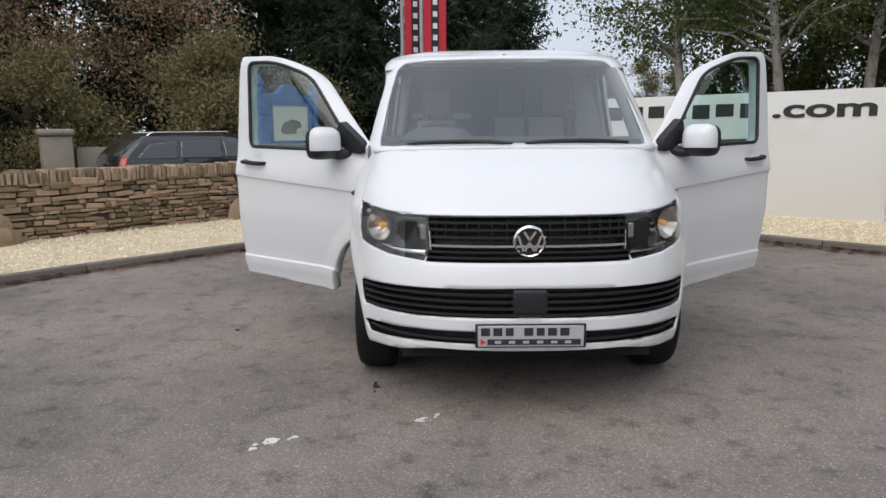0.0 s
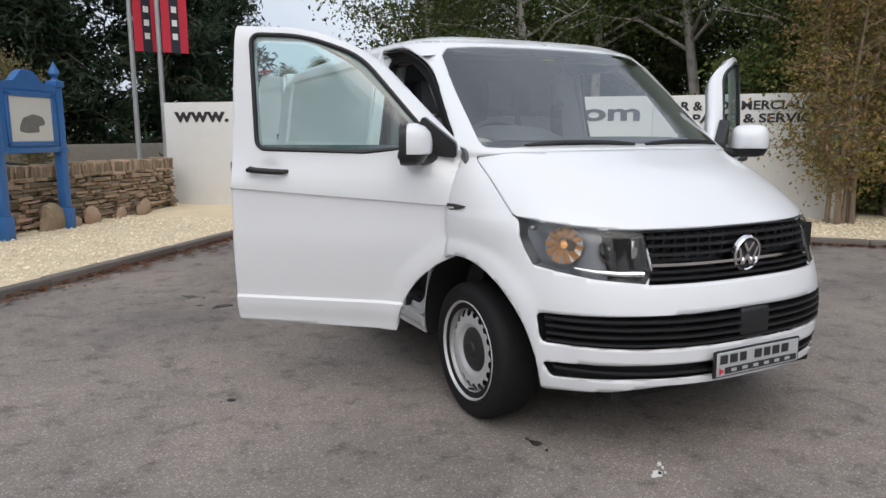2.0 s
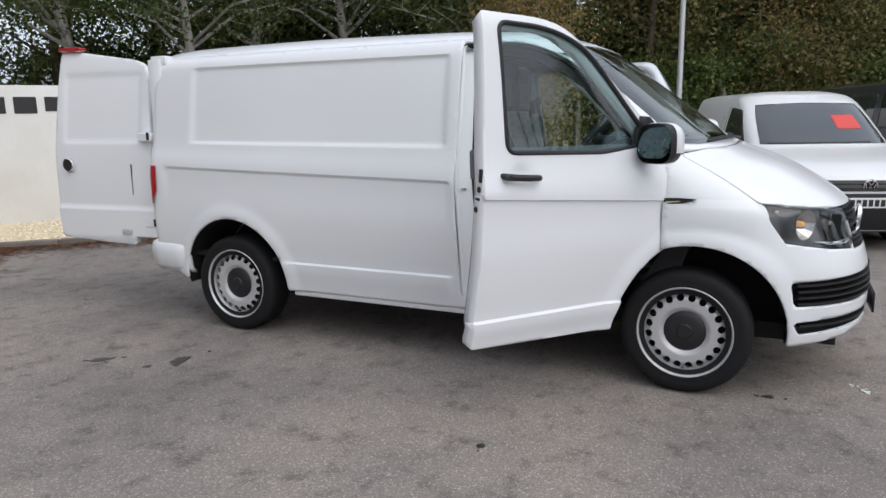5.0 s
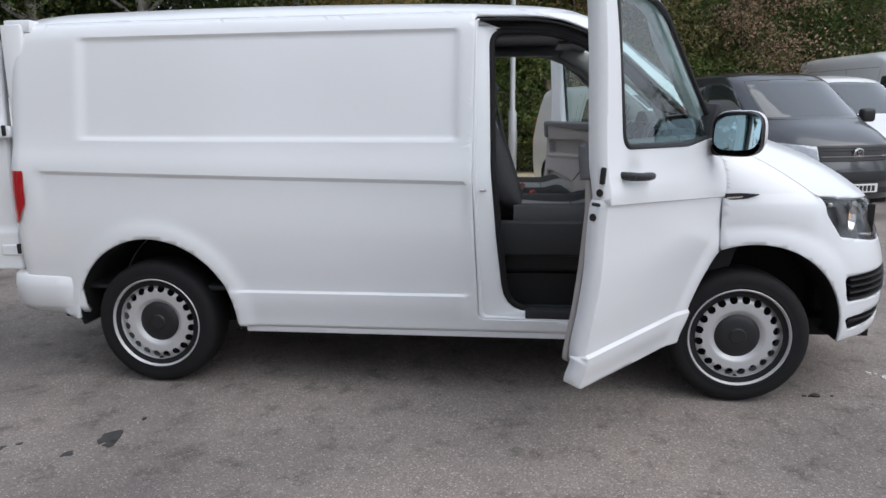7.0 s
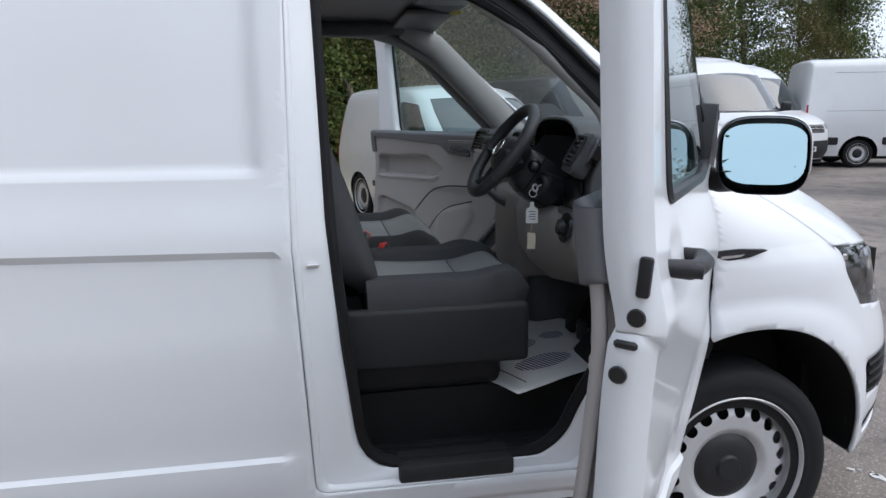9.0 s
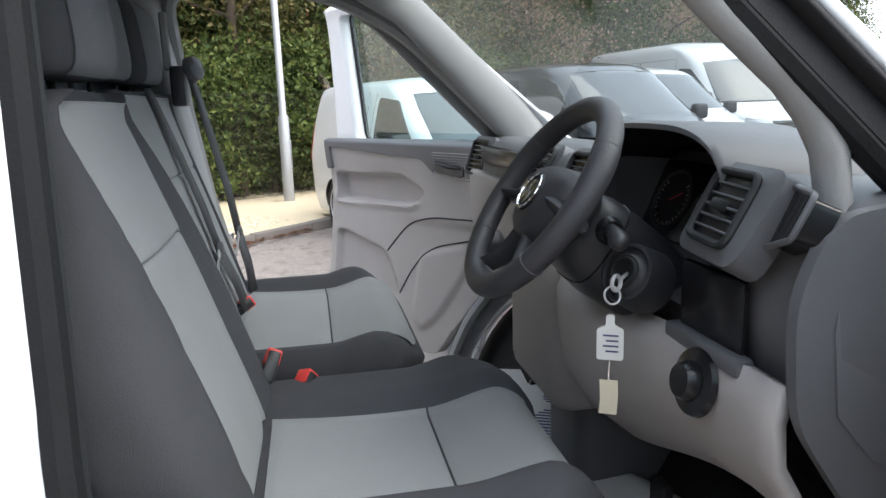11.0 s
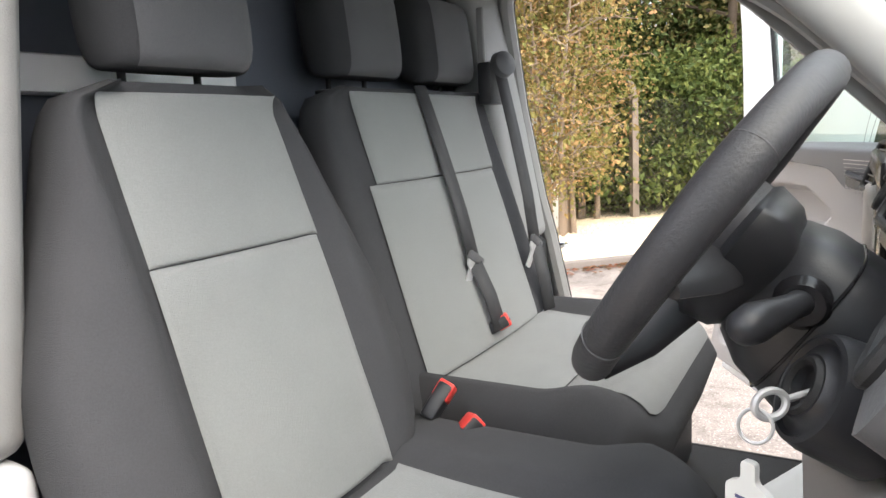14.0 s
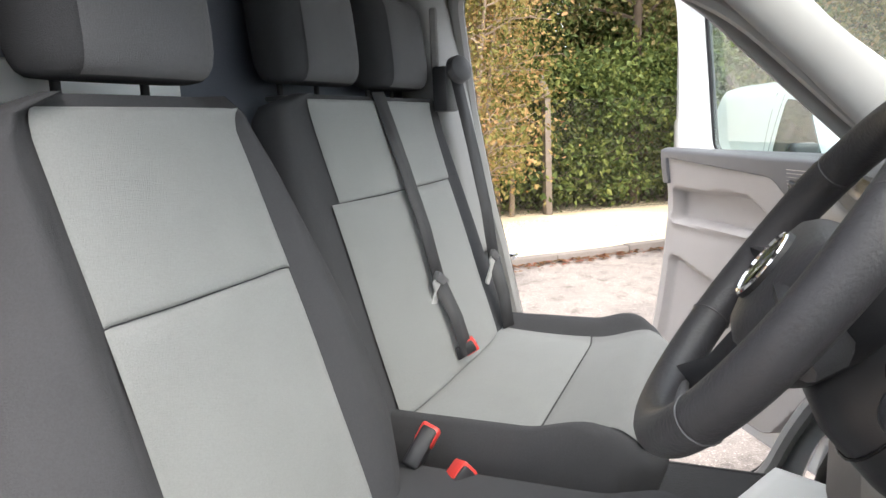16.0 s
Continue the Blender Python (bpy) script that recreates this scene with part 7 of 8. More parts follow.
def leaves_mesh(centres, n, spread, size, seed, long=1.0):
    """Many small leaf cards scattered in clumps round the centres."""
    r = np.random.RandomState(seed)
    c = np.array(centres)[r.randint(0, len(centres), n)]
    p = c + r.normal(0, 1, (n, 3)) * np.array(spread)
    a = r.normal(0, 1, (n, 3))
    a /= np.linalg.norm(a, axis=1)[:, None]
    b = np.cross(a, r.normal(0, 1, (n, 3)))
    b /= np.linalg.norm(b, axis=1)[:, None]
    s = size * r.uniform(0.55, 1.35, (n, 1))
    w = s * r.uniform(0.45, 0.75, (n, 1)) / long
    L = s * long
    nrm = np.cross(a, b) * s * 0.15
    v = np.stack([p - a * L * 0.5, p + b * w * 0.5 - a * L * 0.05 + nrm, p + a * L * 0.5, p - b * w * 0.5 - a * L * 0.05 + nrm], 1).reshape(-1, 3)
    f = np.arange(n * 4).reshape(-1, 4)
    me = bpy.data.meshes.new("leaves")
    me.from_pydata(v.tolist(), [], f.tolist())
    return me


def branch_tree(name, h, trunk_r, crown0, spread, limbs, leaf_n, leaf, bark, seed, size=0.10, clump=0.28, lean=0.0, label="", tips_per=5, multi=1):
    """A broadleaf tree: tapered trunk, limbs, twigs and clumps of leaves."""
    rnd = random.Random(seed)
    root = tagged(empty(name), label, "tree", "trees round the yard")
    tips = []
    bm_t, bm_b = bmesh.new(), bmesh.new()
    for st in range(multi):
        ox, oy = (rnd.uniform(-0.25, 0.25), rnd.uniform(-0.25, 0.25)) if multi > 1 else (0, 0)
        dx, dy = rnd.uniform(-0.12, 0.12) + lean, rnd.uniform(-0.12, 0.12)
        pts = []
        for i in range(9):
            t = i / 8
            pts.append(Vector((ox + dx * h * t * (0.4 + t) * 0.5 + 0.06 * math.sin(t * 7 + seed), oy + dy * h * t + 0.06 * math.cos(t * 6 + seed), h * t * 0.97)))
        tube_into(bm_t, pts, [trunk_r * (1.25 if i == 0 else 1 - 0.86 * i / 8) for i in range(9)], 9)
        for k in range(limbs):
            t = crown0 + (0.98 - crown0) * (k + rnd.random()) / limbs
            i = min(7, int(t * 8))
            base = pts[i].lerp(pts[i + 1], t * 8 - i)
            az = rnd.uniform(0, math.tau)
            ln = spread * (1 - 0.55 * (t - crown0) / (1 - crown0)) * rnd.uniform(0.6, 1.15)
            up = rnd.uniform(0.15, 0.75)
            d = Vector((math.cos(az), math.sin(az), up)).normalized()
            mid = base + d * ln * 0.5 + Vector((0, 0, 0.06 * ln))
            end = base + d * ln + Vector((0, 0, -0.08 * ln))
            r0 = trunk_r * 0.34 * (1.1 - t)
            tube_into(bm_b, [base, mid, end], [r0 + 0.008, r0 * 0.6 + 0.005, 0.004], 5)
            for q in range(tips_per):
                f = rnd.uniform(0.3, 1.0)
                o = base.lerp(mid, f * 2) if f < 0.5 else mid.lerp(end, f * 2 - 1)
                tw = o + Vector((rnd.uniform(-1, 1), rnd.uniform(-1, 1), rnd.uniform(-0.4, 0.6))) * 0.32 * ln
                tube_into(bm_b, [o, tw], [0.008, 0.003], 4)
                tips.append(tuple(tw))
                tips.append(tuple(o.lerp(tw, 0.5)))
    tr = part("trunk", bm_t, bark, root)
    tagged(part("branchwork", bm_b, bark, tr), kind="stuff")
    me = leaves_mesh(tips, leaf_n, (clump, clump, clump * 0.75), size, seed)
    me.materials.append(leaf)
    cr = new("crown", me)
    cr.parent = root
    return root


def conifer(name, h, r0, leaf_n, leaf, seed, label):
    rnd = random.Random(seed)
    root = tagged(empty(name), label, "tree", "trees round the yard")
    part("trunk", tube([(0, 0, 0), (0, 0, h * 0.5), (0, 0, h)], [0.24, 0.14, 0.02], 9), BARK, root)
    tips, bm_b = [], bmesh.new()
    z = 0.4
    while z < h - 0.4:
        rr = r0 * (1 - z / h) ** 0.75 * rnd.uniform(0.8, 1.15) + 0.2
        for k in range(rnd.randint(6, 8)):
            az = rnd.uniform(0, math.tau)
            ln = rr * rnd.uniform(0.6, 1.15)
            d = Vector((math.cos(az), math.sin(az), 0))
            a = Vector((0, 0, z))
            e = a + d * ln + Vector((0, 0, -0.22 * ln))
            tube_into(bm_b, [a, a + d * ln * 0.5 + Vector((0, 0, 0.03 * ln)), e], [0.03, 0.018, 0.005], 4)
            for q in range(5):
                f = 0.25 + 0.75 * q / 4
                tips.append(tuple(a.lerp(e, f) + Vector((rnd.uniform(-0.15, 0.15), rnd.uniform(-0.15, 0.15), -0.05))))
        z += rnd.uniform(0.28, 0.42)
    tagged(part("branchwork", bm_b, BARK, root), kind="stuff")
    me = leaves_mesh(tips, leaf_n, (0.20, 0.20, 0.16), 0.17, seed, 1.5)
    me.materials.append(leaf)
    cr = new("crown", me)
    cr.parent = root
    return root


def place(ob, x, y, z=0.0, rz=0.0, sc=1.0):
    ob.matrix_world = pose(x, y, z, 0, 0, rz) @ Matrix.Scale(sc, 4)
    return ob


def put(ob, spots):
    """The first spot takes the tree itself, the others copies of it."""
    for i, (x, y, rz, sc) in enumerate(spots):
        if i == 0:
            place(ob, x, y, 0, rz, sc)
        else:
            c = copy_thing(ob, pose(x, y, 0, 0, 0, rz))
            c.scale = (sc, sc, sc)


fir = conifer("fir_tree", 11.0, 2.7, 26000, DARKG, 3, "tall dark green fir tree beyond the wall")
put(fir, [(-3.2, 18.5, 0, 1.0), (-0.2, 19.5, 70, 1.1), (-6.3, 19.5, 140, 1.25), (-9.2, 17.5, 200, 1.2), (1.7, 22.5, 260, 1.0), (-12.4, 15.5, 300, 1.35), (-4.6, 23.0, 30, 1.5), (-16, 12, 100, 1.3)])
rust = branch_tree("autumn_tree", 8.5, 0.17, 0.18, 3.0, 34, 17000, RUST, BARK, 11, 0.085, 0.36, label="tall broadleaf tree turning rust brown", tips_per=6)
put(rust, [(-10.6, 13.2, 0, 1.0), (-7.6, 15.2, 120, 1.05), (-13.4, 10.0, 230, 1.15), (-16.5, 6.0, 310, 1.1), (-18.5, 1.0, 30, 1.2), (15.5, -4.5, 80, 0.95), (20.5, -10, 200, 1.1)])
shrub = branch_tree("olive_shrub", 3.6, 0.09, 0.05, 1.9, 30, 17000, PALE_O, BARK, 17, 0.085, 0.26, label="rounded olive green shrub behind the stone wall", tips_per=6)
put(shrub, [(-5.9, 12.9, 0, 1.0), (-9.0, 11.9, 90, 0.9), (-12.2, 8.4, 200, 1.1), (-14, 4.0, 20, 1.2), (-4.0, 14.6, 150, 0.8)])
birch = branch_tree("birch_tree", 8.6, 0.13, 0.32, 2.5, 34, 20000, GREEN, BIRCH, 23, 0.085, 0.34, 0.05, label="slender birch with pale bark and thin foliage", tips_per=5)
put(birch, [(7.6, 9.4, 0, 1.0), (4.9, 11.2, 70, 1.0), (6.3, 10.2, 160, 0.95), (9.7, 8.6, 130, 1.1), (10.4, 6.2, 240, 1.05), (9.3, 4.9, 40, 0.9), (11.8, 9.2, 300, 1.2)])
TWIG = mat("tan_young_bark", (0.26, 0.20, 0.15), 0.85, vary=0.25, scale=8, bump=0.5)
thin = branch_tree("young_tree", 5.2, 0.045, 0.12, 1.1, 24, 6500, YELLOWL, TWIG, 29, 0.075, 0.24, label="young many-stemmed tree with yellowing leaves", tips_per=4, multi=3)
put(thin, [(7.50, 3.62, 0, 0.9), (7.22, 3.70, 140, 0.75), (8.5, 4.3, 200, 0.95), (8.9, 3.9, 90, 0.9), (12.0, -0.3, 260, 0.95)])
wood = branch_tree("woodland_tree", 8.8, 0.12, 0.10, 2.1, 36, 22000, GREEN, BARK, 37, 0.10, 0.32, label="tall woodland tree with a narrow leafy crown", tips_per=6)
put(wood, [(10.9, 4.3, 0, 1.0), (8.3, 13.6, 75, 1.1), (9.6, 11.6, 190, 1.05), (7.2, 15.4, 310, 1.15), (11.2, 13.4, 30, 1.15), (12.2, 2.2, 60, 1.05), (13.0, 5.6, 120, 1.2), (12.9, 0.4, 180, 1.0), (14.6, 3.0, 240, 1.25), (14.4, -1.5, 300, 1.05), (15.8, -3.2, 20, 1.1), (16.6, 0.6, 80, 1.3), (17.3, -5.4, 140, 1.1), (18.6, -2.4, 200, 1.3), (19.0, -7.8, 260, 1.15), (21.5, -6.0, 320, 1.3), (22.5, -11.0, 45, 1.2), (25.0, -14.5, 100, 1.2), (27.0, -18.0, 160, 1.25), (13.4, 8.2, 220, 1.2), (12.0, 11.5, 280, 1.1), (10.5, 10.8, 20, 1.0), (14.5, 10.5, 140, 1.2), (30.0, -12.0, 60, 1.3), (33.0, -17.0, 130, 1.3), (30.0, -25.0, 200, 1.25), (35.0, -28.0, 250, 1.3), (28.0, -32.0, 310, 1.2), (19.5, -4.0, 15, 1.2), (21.0, -8.0, 100, 1.2), (23.5, -6.5, 190, 1.3), (24.0, -12.5, 280, 1.2), (26.5, -10.0, 40, 1.3), (28.0, -15.0, 150, 1.25), (18.0, -6.6, 240, 1.0)])
olive = branch_tree("olive_tree", 8.0, 0.11, 0.08, 2.0, 34, 20000, OLIVE, BARK, 41, 0.095, 0.33, label="woodland tree with olive and yellow leaves", tips_per=6)
put(olive, [(10.7, 2.2, 0, 1.0), (11.6, 5.9, 90, 1.1), (12.3, -1.0, 150, 0.95), (13.7, 1.5, 210, 1.1), (15.2, -2.0, 270, 1.05), (17.0, -4.2, 330, 1.1), (20.0, -5.0, 30, 1.2), (24.0, -9.5, 75, 1.2), (29.0, -22.0, 120, 1.2)])
laurel = branch_tree("laurel_bush", 2.3, 0.05, 0.04, 1.05, 30, 15000, LAUREL, BARK, 53, 0.10, 0.20, label="dense green laurel bush behind the fence", tips_per=6, multi=2)
put(laurel, [(9.0, 4.95, 0, 1.0), (9.75, 3.75, 70, 1.05), (10.45, 2.75, 140, 0.95), (11.05, 1.75, 200, 1.05), (11.7, 0.8, 260, 1.0), (12.3, -0.2, 320, 1.05), (12.95, -1.1, 40, 1.0), (13.6, -2.1, 100, 1.05), (8.5, 6.0, 160, 1.1), (14.3, -3.0, 220, 1.0), (15.0, -4.0, 280, 1.05), (15.7, -5.0, 340, 1.0), (10.8, 4.2, 20, 1.25), (12.0, 2.4, 130, 1.3), (13.2, 0.4, 230, 1.3)])
# trees on the street side, behind the walker
put(copy_thing(wood, pose(-14, -22, 0)), [(-14, -22, 0, 1.2), (-6, -26, 80, 1.3), (2, -25, 160, 1.2), (9, -27, 240, 1.3), (-22, -16, 300, 1.2), (-26, -6, 60, 1.3), (17, -26, 200, 1.3)])
# far low treeline
put(copy_thing(olive, pose(16, 55, 0)), [(16, 55, 0, 0.95), (18.5, 57, 60, 0.85), (21, 58, 60, 0.8), (13.5, 59, 90, 0.9), (11, 62, 120, 0.9), (24.5, 55, 10, 0.9), (28, 52, 200, 0.9), (31, 49, 140, 0.85), (34, 46, 260, 0.9), (7, 66, 320, 0.85), (37, 44, 80, 0.9), (40, 42, 20, 1.0), (9, 64, 240, 0.95), (4, 68, 30, 0.9)])


# fallen leaves along the kerb
def litter():
    r = np.random.RandomState(9)
    n = 2600
    t = r.rand(n) ** 1.0
    side = r.rand(n) < 0.55
    x = np.where(side, 0.33 + 6.8 * t ** 1.6, 0.33 - 5.2 * t ** 1.8)
    y = np.where(side, 8.0 - 6.95 * t ** 1.6, 8.0 - 5.9 * t ** 1.8)
    off = np.abs(r.normal(0, 0.22, n)) * (1.4 - t)
    x2 = x + np.where(side, -0.71, 0.74) * off
    y2 = y + np.where(side, -0.70, -0.66) * off
    a = r.uniform(0, math.tau, n)
    s = r.uniform(0.02, 0.05, n)
    v, f = [], []
    for i in range(n):
        c, sn = math.cos(a[i]) * s[i], math.sin(a[i]) * s[i]
        z = 0.022 + 0.012 * r.rand()
        v += [(x2[i] - c, y2[i] - sn, z), (x2[i] + sn * 0.5, y2[i] - c * 0.5, z + 0.006), (x2[i] + c, y2[i] + sn, z + 0.004), (x2[i] - sn * 0.5, y2[i] + c * 0.5, z + 0.008)]
        f.append((4 * i, 4 * i + 1, 4 * i + 2, 4 * i + 3))
    me = bpy.data.meshes.new("leaf_litter")
    me.from_pydata(v, [], f)
    me.materials.append(leaf_mat("dead_leaves", (0.16, 0.075, 0.035), 0.5, 0.03))
    tagged(new("leaf_litter", me), "brown fallen leaves drifted along the kerb", "leaves", kind="stuff")


litter()


# loose stones on the gravel bed
def pebbles():
    r = np.random.RandomState(4)
    v, f = [], []
    k = 0
    runs = [((-7.0, -0.2), (0.2, 8.0), (-0.75, 0.67), 3.0), ((0.5, 8.0), (7.4, 1.1), (0.70, 0.72), 2.2)]
    for (x0, y0), (x1, y1), nn, wd in runs:
        for _ in range(9000):
            t, o = r.rand(), 0.14 + wd * r.rand()
            x, y = x0 + (x1 - x0) * t + nn[0] * o, y0 + (y1 - y0) * t + nn[1] * o
            s = r.uniform(0.010, 0.026)
            z = 0.06 + 0.02 * fbm(x, y, 1.1) + 0.012 * fbm(x, y, 5.0) + s * 0.35
            q = r.uniform(0.6, 1.2, 6) * s
            v += [(x + q[0], y, z), (x, y + q[1], z), (x - q[2], y, z), (x, y - q[3], z), (x, y, z + q[4] * 0.8)]
            f += [(k, k + 1, k + 4), (k + 1, k + 2, k + 4), (k + 2, k + 3, k + 4), (k + 3, k, k + 4)]
            k += 5
    me = bpy.data.meshes.new("gravel_stones")
    me.from_pydata(v, [], f)
    me.materials.append(PEBBLE)
    tagged(new("gravel_stones", me), "loose pale yellow gravel stones on the bed", "gravel", kind="stuff")


pebbles()
stone_wall()

# ---- parked vehicles ----
DGLASS = mat("dark_vehicle_glass", (0.03, 0.036, 0.038), 0.04, coat=1.0, spec=0.8)
GREYPAINT = mat("dark_grey_paint", (0.055, 0.058, 0.064), 0.3, metal=0.4, coat=0.9, vary=0.04, scale=3)
DARKPAINT = mat("black_car_paint", (0.014, 0.015, 0.017), 0.25, coat=1.0)
WHITE_P = mat("parked_white_paint", (0.74, 0.745, 0.75), 0.3, coat=0.6, vary=0.02, scale=2, dirt=(0.45, 0.43, 0.40), dirt_amt=0.15, dirt_scale=1.2)
LAMP = mat("parked_lamp_glass", (0.40, 0.41, 0.42), 0.12, metal=0.6, coat=1.0, vary=0.4, scale=22)
SIGN_RED = mat("red_window_card", (0.66, 0.08, 0.07), 0.6)
van_wheels = [o for o in van.children if o.name.split(".")[0] == "wheel"]
wheel_of = {s: [o for o in van_wheels if sum(v.co.x for v in o.data.vertices) * s > 0 and sum(v.co.y for v in o.data.vertices) / len(o.data.vertices) < 1][0] for s in (-1, 1)}


class Body:
    """A vehicle's outer surface from knots by height: nose, half width, corner depth; tail rounded alike."""

    def __init__(self, nose, half, deep, rear, tail_deep, tail_in):
        self.nose, self.half, self.deep = knots(nose), knots(half), knots(deep)
        self.rear, self.td, self.tail_in = rear, tail_deep, knots(tail_in)

    def end(self, z):
        return self.rear - self.tail_in(z)

    def width(self, y, z):
        w = self.half(z)
        q = 1 - (y - self.nose(z)) / self.deep(z)
        p = 1 - (self.end(z) - y) / self.td
        for k in (q, p):
            if k > 0:
                w *= max(0.0, 1 - min(1.0, k) ** 2.8) ** (1 / 2.8)
        return w

    def front(self, th, z, out=0.0):
        a = radians(abs(th))
        w, d, n = self.half(z), self.deep(z), 2.8
        x = w * math.sin(a) ** (2 / n) if th else 0.0
        y = self.nose(z) + d * (1 - max(0.0, math.cos(a)) ** (2 / n))
        nx, ny = (x / w) ** (n - 1) / w, -(max(0.0, 1 - (y - self.nose(z)) / d)) ** (n - 1) / d
        ln = math.hypot(nx, ny) or 1
        return (math.copysign(x + out * nx / ln, th if th else 1), y + out * ny / ln, z)

    def side(self, s, y, z, out=0.0):
        return (s * (self.width(y, z) + out), y, z)

    def tail(self, u, z, out=0.0):
        """u from -1 to 1 across the back."""
        a = u * math.pi / 2
        x = self.half(z) * math.copysign(abs(math.sin(a)) ** (2 / 2.8), u)
        return (x * (1 + out), self.end(z) - self.td * (1 - max(0.0, math.cos(a)) ** (2 / 2.8)) + out, z)


def vehicle(name, label, category, body, zb, zt, crown, wheels, paint, at, rz, fronts, sides, tails=(), seams=(), mirror=None, wr=0.375):
    root = tagged(empty(name, (at[0], at[1], at[2]), rz), label, category, "vehicles parked in the yard")
    bm = bmesh.new()
    zs = lin(zb, zt, 0.05)
    sheet(lambda t, z: body.front(t, z), lin(-90, 90, 3), zs, None, False, bm)
    for s in (-1, 1):
        def K(t, z):
            y = body.nose(z) + body.deep(z) + t * (body.end(z) - body.td - body.nose(z) - body.deep(z))
            return min(math.hypot(y - w, z - 0.33) - wr for w in wheels)

        def P(t, z):
            y = body.nose(z) + body.deep(z) + t * (body.end(z) - body.td - body.nose(z) - body.deep(z))
            return body.side(s, y, z)
        sheet(P, lin(0, 1, 1 / 60), zs, K, s < 0, bm)
    sheet(lambda u, z: body.tail(u, z), lin(-1, 1, 0.06), zs, None, True, bm)

    def R(t, k):
        y = body.nose(zt) + 0.002 + k * (body.end(zt) - body.nose(zt) - 0.004)
        return (t * body.width(y, zt), y, zt + crown * (1 - abs(t) ** 4) * min(1.0, (k / 0.16)) ** 0.6 * min(1.0, ((1 - k) / 0.05)) ** 0.5)
    sheet(R, lin(-1, 1, 0.1, (-0.95, 0.95)), [k * k * (3 - 2 * k) for k in lin(0, 1, 0.03)], None, False, bm)
    bmesh.ops.remove_doubles(bm, verts=list(bm.verts), dist=0.004)
    arch_cut = [f for f in bm.faces if abs(f.calc_center_median().x) > 0.45 and any(math.hypot(f.calc_center_median().y - w, f.calc_center_median().z - 0.33) < wr for w in wheels)]
    bmesh.ops.delete(bm, geom=arch_cut, context="FACES")
    part("body", bm, paint, root, "", 35)
    part("underbody", boxed(-body.half(0.4) + 0.28, body.half(0.4) - 0.28, body.nose(0.4) + 0.2, body.end(0.4) - 0.1, 0.2, 0.62), UNDER, root)
    for w in wheels:
        for s in (-1, 1):
            c = copy_thing(wheel_of[s], Matrix.Translation((s * (body.half(0.4) - 0.115 - 0.808), w, 0)))
            c.parent = root
            part("wheel_well", prism([(w + wr * math.cos(k * 0.2618), max(0.2, 0.33 + wr * math.sin(k * 0.2618))) for k in range(24)], s * (body.half(0.4) - 0.3), s * (body.half(0.4) - 0.31)), UNDER, root)
    for nm, poly, material, out, lab in fronts:
        sd = sd_poly([(t * 0.014, z) for t, z in poly])
        ts, z_ = [p[0] for p in poly], [p[1] for p in poly]
        o = part(nm, sheet(lambda t, z: body.front(t, z, out), lin(min(ts) - 1, max(ts) + 1, 2), lin(min(z_) - 0.01, max(z_) + 0.01, 0.02), lambda t, z: sd(t * 0.014, z)), material, root, lab)
        solid(o, 0.006)
    for nm, poly, material, out, lab in sides:
        sd = sd_poly(poly)
        for s in (-1, 1):
            o = part(nm, sheet(lambda y, z: body.side(s, y, z, out), lin(min(p[0] for p in poly) - 0.01, max(p[0] for p in poly) + 0.01, 0.04), lin(min(p[1] for p in poly) - 0.01, max(p[1] for p in poly) + 0.01, 0.03), sd, s < 0), material, root, lab)
            solid(o, 0.006)
    for nm, poly, material, out, lab in tails:
        sd = sd_poly(poly)
        o = part(nm, sheet(lambda u, z: body.tail(u, z, out), lin(min(p[0] for p in poly), max(p[0] for p in poly), 0.04), lin(min(p[1] for p in poly), max(p[1] for p in poly), 0.03), sd, True), material, root, lab)
        solid(o, 0.006)
    for line in seams:
        for s in (-1, 1):
            pts = []
            for (y0, z0), (y1, z1) in zip(line, line[1:]):
                pts += [body.side(s, y0 + (y1 - y0) * k / 6, z0 + (z1 - z0) * k / 6, -0.001) for k in range(6)]
            part("panel_seam", tube(pts + [body.side(s, *line[-1], -0.001)], 0.004, 5), BLACK, root)
    if mirror:
        y, z = mirror
        for s in (-1, 1):
            x = body.width(y, z)
            m = part("door_mirror", rbox(min(s * (x + 0.05), s * (x + 0.27)), max(s * (x + 0.05), s * (x + 0.27)), y - 0.09, y + 0.04, z - 0.03, z + 0.16, 0.045, 4), BLACK, root)
            part("mirror_arm", tube([(s * (x - 0.02), y + 0.02, z + 0.0), (s * (x + 0.12), y, z - 0.01)], 0.03, 8), BLACK, m)
    return root


